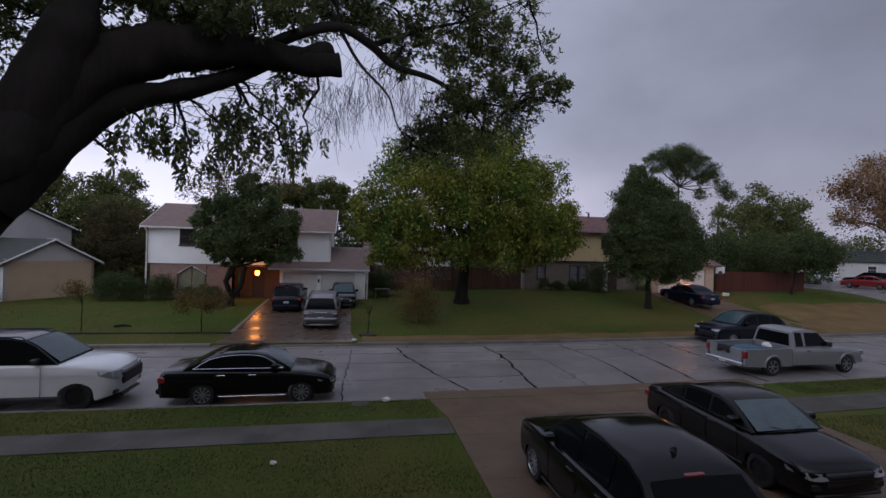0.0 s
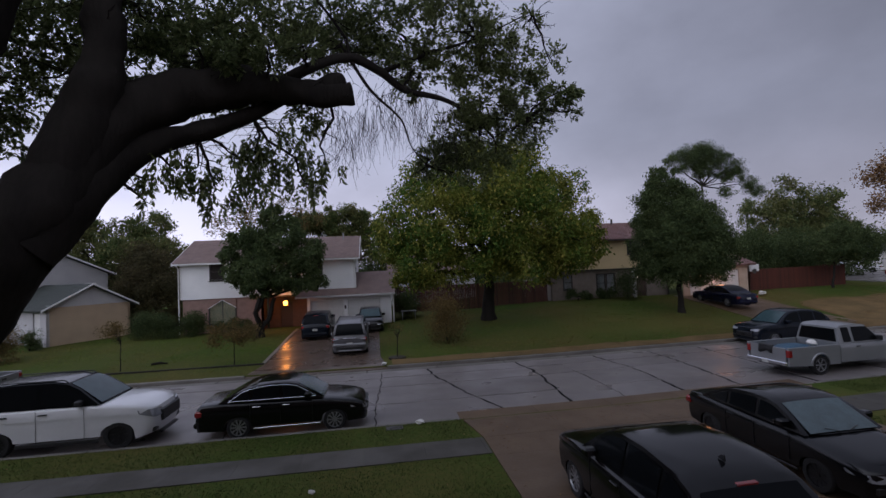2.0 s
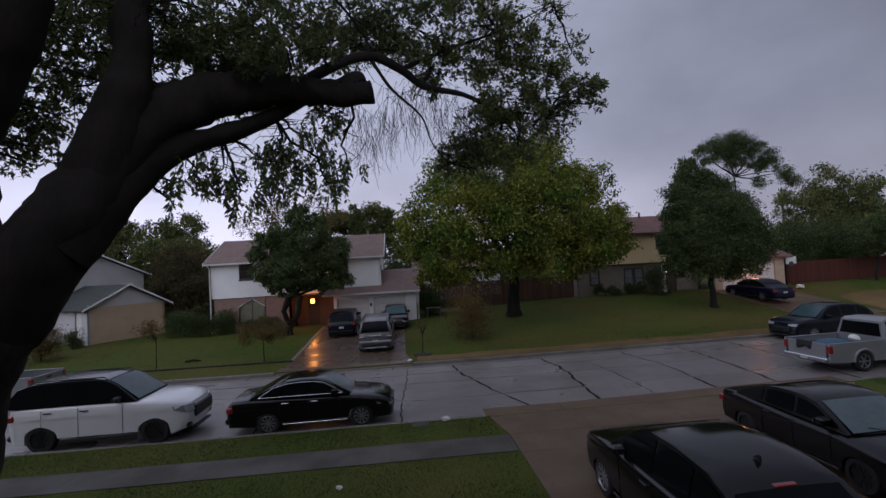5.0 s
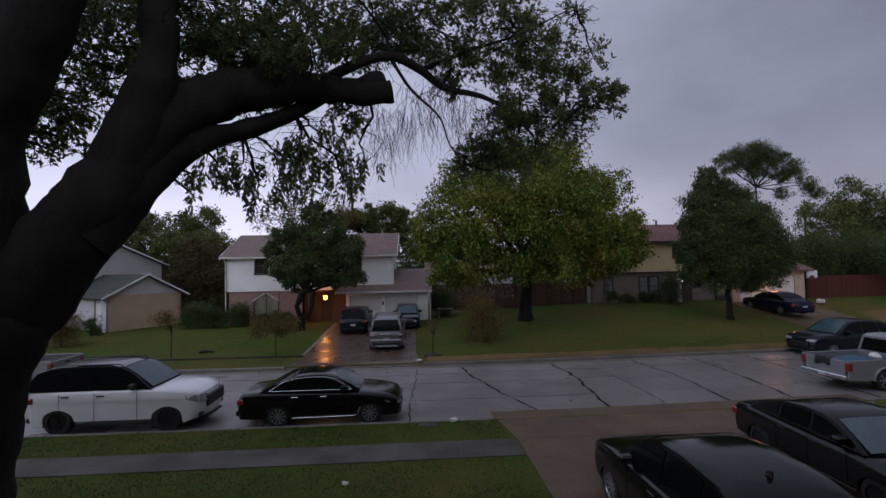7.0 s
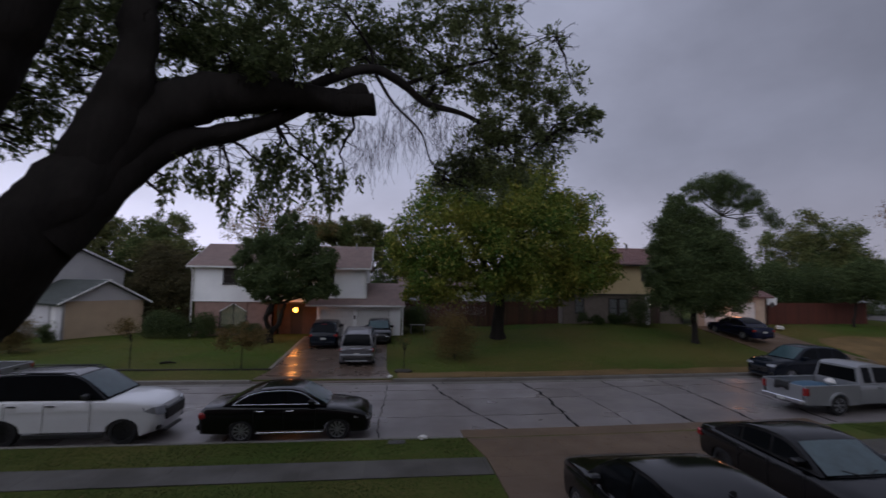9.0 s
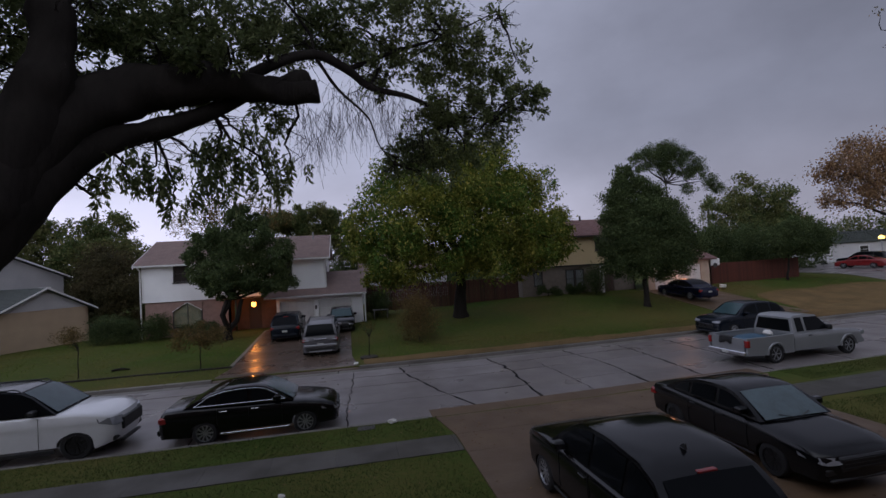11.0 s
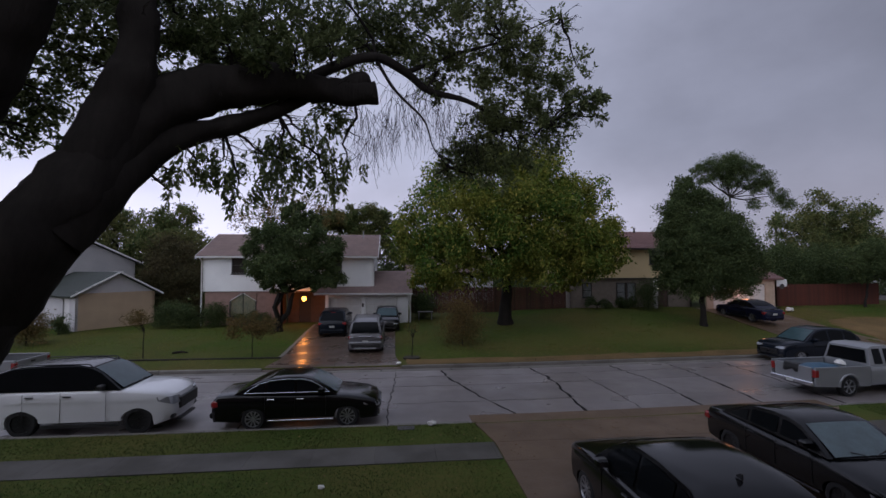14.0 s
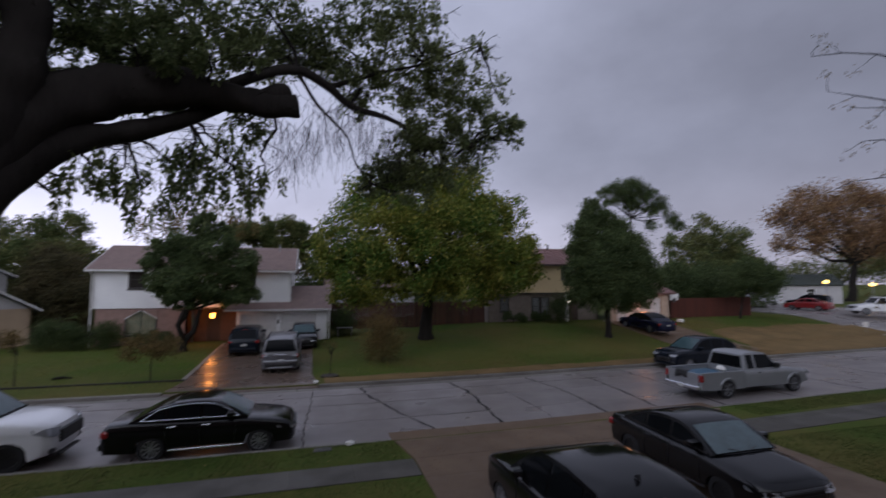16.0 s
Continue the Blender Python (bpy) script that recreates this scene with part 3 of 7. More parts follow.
def wall(parent, m, length, z0, z1, holes, mat, lap=0.0, thick=0.16, name="wall", peak=None):
    """A wall of its length along local x, outer face at y = 0 towards -y; holes: (x0, x1, z0, z1). peak: height of a gable over the middle."""
    s = Shape()
    us = sorted({0, length, *[h[0] for h in holes], *[h[1] for h in holes]})
    zs = sorted({z0, z1, *[h[2] for h in holes], *[h[3] for h in holes]})
    for a, b in zip(us[:-1], us[1:]):
        for c, d in zip(zs[:-1], zs[1:]):
            if not any(h[0] <= a and b <= h[1] and h[2] <= c and d <= h[3] for h in holes):
                s.box(a, b, 0.0, thick, c, d)
    if peak:
        s.prism([(0, 0, z1), (length, 0, z1), (length / 2, 0, peak)], (0, thick, 0))
    s.v = [tuple(m @ Vector(p)) for p in s.v]
    ob = part(name, s, mat, parent)
    bm = bmesh.new()
    bm.from_mesh(ob.data)
    bmesh.ops.remove_doubles(bm, verts=bm.verts, dist=0.002)
    bm.to_mesh(ob.data)
    bm.free()
    z = z0 if lap else 1e9
    while z < (peak or z1) - 0.02:
        e = min(z + lap, peak or z1)
        lo, hi = 0.0, length
        if z >= z1 and peak:
            t = (e - z1) / (peak - z1) * length / 2
            lo, hi = t, length - t
        cuts = [(lo, hi)]
        for h in holes:
            if h[2] < e - 0.01 and h[3] > z + 0.01:
                cuts = [c for p, q in cuts for c in ((p, min(q, h[0])), (max(p, h[1]), q)) if c[1] - c[0] > 0.01]
        for p, q in cuts:
            board = Shape().add([m @ Vector(c) for c in ((p, -0.030, z), (q, -0.030, z), (q, -0.006, e), (p, -0.006, e), (p, 0, z), (q, 0, z), (q, 0, e), (p, 0, e))],
                                [(0, 1, 2, 3), (0, 4, 5, 1), (3, 2, 6, 7), (0, 3, 7, 4), (1, 5, 6, 2)])
            part("board", board, mat, ob)
        z += lap
    return ob


def window(parent, m, x0, x1, z0, z1, frame_mat=None, bars=(1, 1), behind=None, name="window"):
    """A window in a wall's hole: frame, sill, panes, and a blind behind."""
    frame_mat = frame_mat or TRIM
    hold = new(name)
    hold.parent = parent
    hold.matrix_local = m
    s, w = Shape(), 0.07
    s.box(x0, x0 + w, -0.05, 0.1, z0, z1).box(x1 - w, x1, -0.05, 0.1, z0, z1).box(x0 + w, x1 - w, -0.05, 0.1, z1 - w, z1).box(x0 + w, x1 - w, -0.05, 0.1, z0, z0 + w)
    part("frame", s, frame_mat, hold)
    part("sill", Shape().soft(x0 - 0.06, x1 + 0.06, -0.11, 0.02, z0 - 0.06, z0 - 0.003, 0.012), frame_mat, hold)
    nx, nz = bars
    for i in range(nx):
        for j in range(nz):
            a, b = x0 + w + (x1 - x0 - 2 * w) * i / nx, x0 + w + (x1 - x0 - 2 * w) * (i + 1) / nx
            c, d = z0 + w + (z1 - z0 - 2 * w) * j / nz, z0 + w + (z1 - z0 - 2 * w) * (j + 1) / nz
            pane = part("pane", Shape().box(a + 0.015, b - 0.015, 0.02, 0.03, c + 0.015, d - 0.015), CLEAR_PANE if behind else WINDOW, hold)
            pane.visible_shadow = not behind
            if i:
                part("muntin", Shape().box(a - 0.018, a + 0.018, 0.0, 0.05, c, d), frame_mat, hold)
            if j:
                part("muntin", Shape().box(a, b, 0.0, 0.045, c - 0.018, c + 0.018), frame_mat, hold)
    if behind:
        part("curtain", Shape().box(x0 + w, x1 - w, 0.052, 0.07, z0 + w, z1 - w), behind, hold)
    return hold


def roof_side(parent, m, a, b, c, d, mat, thick=0.12, course=0.16, name="roof"):
    """One slope from its eave a-b up to its ridge d-c, in stepped courses of shingles."""
    a, b, c, d = (Vector(p) for p in (a, b, c, d))
    up = ((b - a).cross(d - a)).normalized()
    if up.z < 0:
        up = -up
    n = max(3, int((d - a).length / course))
    s = Shape()
    for k in range(n):
        s.v += [a.lerp(d, k / n) + up * 0.035, b.lerp(c, k / n) + up * 0.035, a.lerp(d, (k + 1) / n) + up * 0.012, b.lerp(c, (k + 1) / n) + up * 0.012]
        j = 4 * k
        s.f.append((j, j + 1, j + 3, j + 2))
        if k:
            s.f.append((j - 2, j - 1, j + 1, j))
    j = len(s.v)
    s.v += [a - up * thick, b - up * thick, c - up * thick, d - up * thick]
    s.f += [(j, j + 3, j + 2, j + 1), (0, j, j + 1, 1), (j - 2, j - 1, j + 2, j + 3), (0, j - 2, j + 3, j), (1, j + 1, j + 2, j - 1)]
    s.v = [tuple(m @ Vector(p)) for p in s.v]
    me = bpy.data.meshes.new(name)
    me.from_pydata(s.v, [], s.f)
    me.materials.append(mat)
    ob = new(name, me)
    ob.parent = parent
    return ob


def gutter_pipe(parent, m, p, q, mat=None):
    s = Shape()
    p, q = Vector(p), Vector(q)
    s.prism([p + Vector((0, -0.12, -0.12)), p + Vector((0, 0, -0.12)), p + Vector((0, 0, 0.0)), p + Vector((0, -0.14, 0.0))], q - p)
    s.v = [tuple(m @ Vector(v)) for v in s.v]
    part("gutter", s, mat or TRIM, parent)


I4 = Matrix.Identity(4)


def at(x, y, z=0.0, turn=0.0):
    return pose(x, y, z, 0, 0, turn)


def house_white():
    """Two storeys, white siding over pink brick, a garage wing in front, an alcove with a porch lamp."""
    h = thing("house", at(0, 0, 0), "two-storey white sided house with brick base and garage", "house")
    g, y = 0.30, 36.5
    # upper storey
    wl_holes = [(2.0, 3.04, 1.30, 2.58), (9.05, 10.1, 1.30, 2.58)]
    m = at(-14.1, y, 2.95)
    wall(h, m, 12.45, 0.0, 2.66, wl_holes, SIDING, 0.17)
    window(h, m, 2.0, 3.04, 1.30, 2.58, TRIM_DARK, (1, 2))
    window(h, m, 9.05, 10.1, 1.30, 2.58, TRIM_DARK, (1, 2))
    wall(h, at(-1.65, y, 2.95, 90), 8.0, 0.0, 2.66, [(1.6, 2.3, 0.9, 1.9)], SIDING, 0.17, peak=4.40)
    window(h, at(-1.65, y, 2.95, 90), 1.6, 2.3, 0.9, 1.9, TRIM_DARK, (1, 2))
    wall(h, at(-14.1, y + 8, 2.95, -90), 8.0, 0.0, 2.66, [], SIDING, 0.17, peak=4.40)
    wall(h, at(-1.65, y + 8, 2.95, 180), 12.45, 0.0, 2.66, [], SIDING)
    ov, ex = 0.45, 0.4
    zr, ze = 7.50, 5.58
    roof_side(h, I4, (-14.1 - ex, y - ov, ze), (-1.65 + ex, y - ov, ze), (-1.65 + ex, y + 4, zr), (-14.1 - ex, y + 4, zr), SHINGLE)
    roof_side(h, I4, (-14.1 - ex, y + 8 + ov, ze), (-1.65 + ex, y + 8 + ov, ze), (-1.65 + ex, y + 4, zr), (-14.1 - ex, y + 4, zr), SHINGLE)
    gutter_pipe(h, I4, (-14.1 - ex, y - ov, ze - 0.02), (-1.65 + ex, y - ov, ze - 0.02))
    for x in (-1.65 + ex + 0.01, -14.1 - ex - 0.04):
        part("bargeboard", Shape().prism([(x, y - ov, ze - 0.2), (x, y - ov, ze + 0.03), (x, y + 4, zr + 0.03), (x, y + 4, zr - 0.2)], (0.03, 0, 0)), TRIM, h)
    part("soffit", Shape().box(-14.1, -1.65, y - ov + 0.02, y - 0.032, ze - 0.12, ze - 0.09), TRIM, h)
    part("corner_board", Shape().box(-14.13, -14.0, y - 0.045, y - 0.032, 2.95, 5.5), TRIM, h)
    part("corner_board", Shape().box(-1.75, -1.64, y - 0.045, y - 0.032, 2.95, 5.5), TRIM, h)
    part("vent_pipe", Shape().tube([(-2.6, y + 3.2, 7.0), (-2.6, y + 3.2, 7.75)], 0.06, 8), METAL_GREY, h)
    # lower storey, brick
    m = at(-14.0, y + 0.08, g)
    wall(h, m, 5.6, -0.3, 2.62, [(1.76, 3.70, 0.75, 2.50)], BRICK_PINK)
    window(h, m, 1.76, 3.70, 0.75, 2.50, TRIM_DARK, (2, 1), CURTAIN)
    # brick corners and thin trim that bring the window to a point
    for x0, x1 in ((1.76, 2.70), (3.70, 2.76)):
        corner = Shape().prism([(x0, -0.07, 1.95), (x0, -0.07, 2.53), (x1, -0.07, 2.53)], (0, 0.06, 0))
        corner.v = [tuple(m @ Vector(p)) for p in corner.v]
        part("brick_corner", corner, BRICK_PINK, h)
        edge = Shape().prism([(x0, -0.085, 1.95), (x1, -0.085, 2.53), (x1, -0.085, 2.49), (x0, -0.085, 1.91)], (0, 0.03, 0))
        edge.v = [tuple(m @ Vector(p)) for p in edge.v]
        part("pointed_trim", edge, TRIM, h)
    wall(h, at(-14.0, y + 8, g, -90), 8 - 0.1, -0.3, 2.62, [], BRICK_PINK)
    # alcove
    wall(h, at(-8.4, y + 0.08, g, 90), 1.3, -0.3, 2.62, [], BRICK_BROWN)
    m = at(-8.24, y + 1.25, g)
    wall(h, m, 3.1, -0.3, 2.62, [(0.85, 1.75, -0.05, 2.08)], BRICK_BROWN)
    door = part("door", Shape().soft(-7.38, -6.50, y + 1.30, y + 1.35, g - 0.05, g + 2.07, 0.01), DOOR_WOOD, h)
    part("handle", Shape().tube([(-6.6, y + 1.28, g + 0.95), (-6.6, y + 1.22, g + 1.0), (-6.6, y + 1.28, g + 1.08)], 0.012, 6), CHROME, door)
    part("porch_ceiling", Shape().box(-8.4, -5.2, y + 0.1, y + 1.3, 2.86, 2.92), DOOR_WOOD, h)
    part("porch_floor", Shape().soft(-8.9, -5.2, y - 1.0, y + 1.24, g - 0.25, g + 0.06, 0.02), KERB, h)
    # garage wing
    gy = 36.0
    m = at(-5.15, gy, g)
    doors = [(0.25, 2.62, -0.05, 2.12), (2.98, 5.35, -0.05, 2.12)]
    wall(h, m, 6.2, -0.3, 2.5, doors, SIDING, 0.17)
    for x0, x1, z0, z1 in doors:
        d = part("garage_door", Shape().box(x0 + 0.02, x1 - 0.02, 0.09, 0.14, z0 + 0.01, z1 - 0.01), DOOR_WHITE, h)
        d.matrix_local = m
        for r in range(4):
            for c in range(4):
                a, b = x0 + 0.08 + c * (x1 - x0 - 0.12) / 4, x0 + 0.02 + (c + 1) * (x1 - x0 - 0.12) / 4
                e0, e1 = z0 + 0.06 + r * 0.53, z0 + 0.06 + r * 0.53 + 0.43
                part("panel", Shape().soft(a, b, 0.07, 0.10, e0, e1, 0.012), DOOR_WHITE, d)
    s = Shape()
    for x0, x1, z0, z1 in doors:
        s.box(x0 - 0.1, x0, -0.05, 0.05, z0, z1 + 0.1).box(x1, x1 + 0.1, -0.05, 0.05, z0, z1 + 0.1).box(x0, x1, -0.05, 0.05, z1, z1 + 0.1)
    s.v = [tuple(m @ Vector(p)) for p in s.v]
    part("door_casing", s, TRIM, h)
    sc = part("wall_lantern", Shape().soft(-2.43, -2.30, gy - 0.2, gy - 0.06, 1.75, 2.02, 0.02), TRIM_DARK, h)
    part("bracket", Shape().box(-2.39, -2.34, gy - 0.06, gy, 1.9, 1.95), TRIM_DARK, sc)
    wall(h, at(1.05, gy, g, 90), 5.6, -0.3, 2.5, [], BRICK_PINK)
    wall(h, at(-5.15, gy + 1.3, g, -90), 1.3, -0.3, 2.5, [], BRICK_BROWN)
    e0, e1 = 2.80, 4.42
    roof_side(h, I4, (-1.61, gy - 0.5, e0), (1.35, gy - 0.5, e0), (1.35, gy + 2.9, e1), (-1.61, gy + 2.9, e1), SHINGLE)
    roof_side(h, I4, (-1.61, gy + 6.2, e0), (1.35, gy + 6.2, e0), (1.35, gy + 2.9, e1), (-1.61, gy + 2.9, e1), SHINGLE)
    roof_side(h, I4, (-5.9, gy - 0.5, e0), (-1.62, gy - 0.5, e0), (-1.62, y - 0.035, e0 + 0.45), (-5.9, y - 0.035, e0 + 0.45), SHINGLE)
    gutter_pipe(h, I4, (-5.9, gy - 0.5, e0), (1.35, gy - 0.5, e0))
    wall(h, at(1.05, gy, g, 90), 5.6, 2.5, 2.52, [], SIDING, 0.17, peak=4.0, name="gable")
    s = Shape().tube([(1.22, gy - 0.5, 2.7), (1.22, gy - 0.12, 2.45), (1.2, gy - 0.1, 0.55), (1.25, gy - 0.35, 0.36), (1.55, gy - 0.75, 0.33)], 0.055, 8)
    part("downspout", s, TRIM, h, "white metal downspout", 50)
    part("downspout", Shape().tube([(-14.25, y - 0.4, 5.45), (-14.2, y - 0.1, 5.2), (-14.2, y - 0.08, 0.4)], 0.05, 8), TRIM, h, "white metal downspout", 50)
    part("downspout", Shape().tube([(-1.5, y - 0.4, 5.45), (-1.58, y - 0.1, 5.2), (-1.58, y - 0.1, 3.3)], 0.05, 8), TRIM, h, "white metal downspout", 50)
    # dark rooms behind the glass
    part("inner_floor", Shape().box(-13.9, -1.8, y + 0.2, y + 7.8, 2.84, 2.9), TRIM, h)
    return h


house_white()
lantern = thing("porch_lamp", at(-6.72, 36.1, 2.40), "lit orange porch lantern on a bracket", "lamp")
part("lamp_glass", Shape().lathe([(0.03, -0.20), (0.13, -0.15), (0.17, 0.0), (0.14, 0.13), (0.03, 0.17)], 12, "z"), glowing("lit_lantern_glass", (1.0, 0.36, 0.05), 8.0), lantern, "glowing orange glass", 40)
part("lamp_cap", Shape().lathe([(0.16, 0.15), (0.13, 0.20), (0.03, 0.27)], 12, "z"), TRIM_DARK, lantern, smooth=40)
part("bracket", Shape().tube([(0, 0, 0.25), (0, 0.0, 0.46)], 0.015, 6), TRIM_DARK, lantern)


def house_tan():
    """Two storeys, yellow siding over grey brick, a tan brick garage wing."""
    h = thing("house", at(0, 0, 0), "two-storey yellow sided house with grey brick base", "house")
    y, g = 38.0, 1.15
    m = at(14.6, y, 3.8)
    wall(h, m, 11.0, 0.0, 2.6, [(2.3, 4.0, 1.15, 2.35), (7.05, 8.6, 1.15, 2.38)], SIDING_TAN, 0.17)
    window(h, m, 2.3, 4.0, 1.15, 2.35, TRIM_DARK, (2, 1))
    window(h, m, 7.05, 8.6, 1.15, 2.38, TRIM_DARK, (2, 1))
    wall(h, at(25.6, y, 3.8, 90), 8, 0, 2.6, [], SIDING_TAN, 0.17, peak=4.3)
    wall(h, at(14.6, y + 8, 3.8, -90), 8, 0, 2.6, [], SIDING_TAN, 0.17, peak=4.3)
    wall(h, at(25.6, y + 8, 3.8, 180), 11, 0, 2.6, [], SIDING_TAN)
    roof_side(h, I4, (14.2, y - 0.45, 6.32), (26.0, y - 0.45, 6.32), (26.0, y + 4, 8.05), (14.2, y + 4, 8.05), SHINGLE_RED)
    roof_side(h, I4, (14.2, y + 8.45, 6.32), (26.0, y + 8.45, 6.32), (26.0, y + 4, 8.05), (14.2, y + 4, 8.05), SHINGLE_RED)
    gutter_pipe(h, I4, (14.2, y - 0.45, 6.3), (26.0, y - 0.45, 6.3), TRIM_DARK)
    for dx in (6.1, 7.7):
        part("vent_pipe", Shape().tube([(14.6 + dx, y + 3.6, 7.7), (14.6 + dx, y + 3.6, 8.4)], 0.09, 8), TRIM_DARK, h)
    m = at(14.7, y + 0.12, g)
    holes = [(1.04, 1.87, 1.0, 2.22), (4.04, 4.88, 0.6, 2.25), (4.94, 5.78, 0.6, 2.25), (7.8, 8.7, -0.05, 2.05)]
    wall(h, m, 10.8, -0.4, 2.62, holes, BRICK_GREY)
    for a, b, c, d in holes[:3]:
        window(h, m, a, b, c, d, TRIM_DARK, (1, 2), BLIND)
    part("door", Shape().soft(22.53, 23.37, y + 0.2, y + 0.25, g - 0.05, g + 2.03, 0.01), DOOR_WOOD, h)
    wall(h, at(25.5, y + 0.12, g, 90), 7.8, -0.4, 2.62, [], BRICK_GREY)
    wall(h, at(14.7, y + 7.9, g, -90), 7.8, -0.4, 2.62, [], BRICK_GREY)
    part("band", Shape().box(14.55, 25.65, y - 0.05, y + 0.1, 3.68, 3.795), TRIM_DARK, h)
    part("porch_post", Shape().soft(21.7, 21.95, y - 0.75, y - 0.5, g - 0.4, 3.66, 0.02), TRIM, h)
    part("porch_step", Shape().soft(21.6, 24.3, y - 1.1, y + 0.1, g - 0.4, g + 0.05, 0.02), KERB, h)
    # garage wing with its pale lit wall
    gy = 36.4
    m = at(25.7, gy, 1.2)
    wall(h, m, 6.3, -0.4, 2.45, [(0.6, 5.3, -0.05, 2.1)], BRICK_ORANGE)
    d = part("garage_door", Shape().box(0.62, 5.28, 0.09, 0.14, -0.04, 2.09), DOOR_WHITE, h)
    d.matrix_local = m
    for r in range(4):
        for c in range(8):
            part("panel", Shape().soft(0.7 + c * 0.57, 1.2 + c * 0.57, 0.07, 0.10, 0.02 + r * 0.52, 0.46 + r * 0.52, 0.012), DOOR_WHITE, d)
    wall(h, at(32.0, gy, 1.2, 90), 6.0, -0.4, 2.45, [], BRICK_ORANGE)
    roof_side(h, I4, (25.62, gy - 0.4, 3.72), (32.4, gy - 0.4, 3.72), (32.4, gy + 3, 5.0), (25.62, gy + 3, 5.0), SHINGLE_RED)
    roof_side(h, I4, (25.62, gy + 6.4, 3.72), (32.4, gy + 6.4, 3.72), (32.4, gy + 3, 5.0), (25.62, gy + 3, 5.0), SHINGLE_RED)
    return h


house_tan()


def house_grey():
    """Set at an angle: a low beige gable wing with dark green roof before a grey two-storey gable."""
    turn = math.degrees(math.atan2(4.2, 3.0))
    h = thing("house", at(-21.5, 34.3, 0.5, turn), "grey gabled house with beige garage wing and dark green roof", "house")
    L = 5.2
    wall(h, I4, L, -0.5, 2.45, [], STUCCO, 0, peak=None)
    wall(h, I4, L, 2.45, 2.46, [], SIDING_GREY, 0.17, peak=3.85, name="gable")
    wall(h, at(0, 7, 0, -90), 7, -0.5, 2.45, [(5.2, 6.2, -0.05, 2.1)], SIDING_GREY, 0.17)
    part("door", Shape().soft(0.05, 0.10, 0.85, 1.75, -0.05, 2.08, 0.01), DOOR_WHITE, h)
    wall(h, at(L, 0, 0, 90), 7, -0.5, 2.45, [], STUCCO)
    for sx, ex in ((-0.45, 1), (L + 0.45, -1)):
        roof_side(h, I4, (sx, -0.35, 2.28), (sx, 7.2, 2.28), (L / 2, 7.2, 3.92), (L / 2, -0.35, 3.92), SHINGLE_GREEN)
    for sx in (-0.45, L + 0.45):
        part("bargeboard", Shape().prism([(sx, -0.40, 2.20), (sx, -0.40, 2.32), (L / 2, -0.40, 3.97), (L / 2, -0.40, 3.85)], (0, 0.04, 0)), TRIM, h)
    # tall block behind
    u0, d0, w = 0.0, 6.7, 7.1
    m = at(u0, d0)
    wall(h, m, w, -0.5, 4.85, [(5.4, 6.2, 3.1, 3.95)], SIDING_GREY, 0.17, peak=6.35)
    window(h, m, 5.4, 6.2, 3.1, 3.95, TRIM, (1, 1), BLIND)
    wall(h, at(u0 + w, d0, 0, 90), 9, -0.5, 4.85, [], SIDING_GREY, 0.17)
    wall(h, at(u0, d0 + 9, 0, -90), 9, -0.5, 4.85, [], SIDING_GREY, 0.17)
    for sx in (u0 - 0.5, u0 + w + 0.5):
        roof_side(h, I4, (sx, d0 - 0.4, 4.62), (sx, d0 + 9.3, 4.62), (u0 + w / 2, d0 + 9.3, 6.45), (u0 + w / 2, d0 - 0.4, 6.45), SHINGLE_GREEN)
    for sx in (u0 - 0.5, u0 + w + 0.5):
        part("bargeboard", Shape().prism([(sx, d0 - 0.45, 4.54), (sx, d0 - 0.45, 4.66), (u0 + w / 2, d0 - 0.45, 6.5), (u0 + w / 2, d0 - 0.45, 6.38)], (0, 0.04, 0)), TRIM, h)
    return h


house_grey()


def far_house(x, y, z, w, deep, tall, wall_mat, roof_mat, turn, label):
    h = thing("house", at(x, y, z, turn), label, "house")
    holes = [(w * 0.2, w * 0.2 + 1.2, 1.0, 2.2), (w * 0.6, w * 0.6 + 1.2, 1.0, 2.2)]
    wall(h, I4, w, -0.6, tall, holes, wall_mat, 0.2)
    for hole in holes:
        window(h, I4, *hole, TRIM, (1, 2))
    wall(h, at(w, 0, 0, 90), deep, -0.6, tall, [], wall_mat, 0.2, peak=tall + 1.6)
    wall(h, at(0, deep, 0, -90), deep, -0.6, tall, [], wall_mat, 0.2, peak=tall + 1.6)
    for sy in (-0.4, deep + 0.4):
        roof_side(h, I4, (-0.4, sy, tall - 0.1), (w + 0.4, sy, tall - 0.1), (w + 0.4, deep / 2, tall + 1.7), (-0.4, deep / 2, tall + 1.7), roof_mat)
    return h


far_house(1.6, 50, 0.9, 9, 7, 3.4, SIDING_GREY, SHINGLE, 0, "low grey house behind the fence")
far_house(72, 62, 1.5, 12, 8, 2.9, SIDING_GREY, SHINGLE_GREEN, -35, "low house beyond the side street")
far_house(76, 40, 1.5, 13, 8, 2.9, STUCCO, SHINGLE, -60, "low beige house beyond the side street")


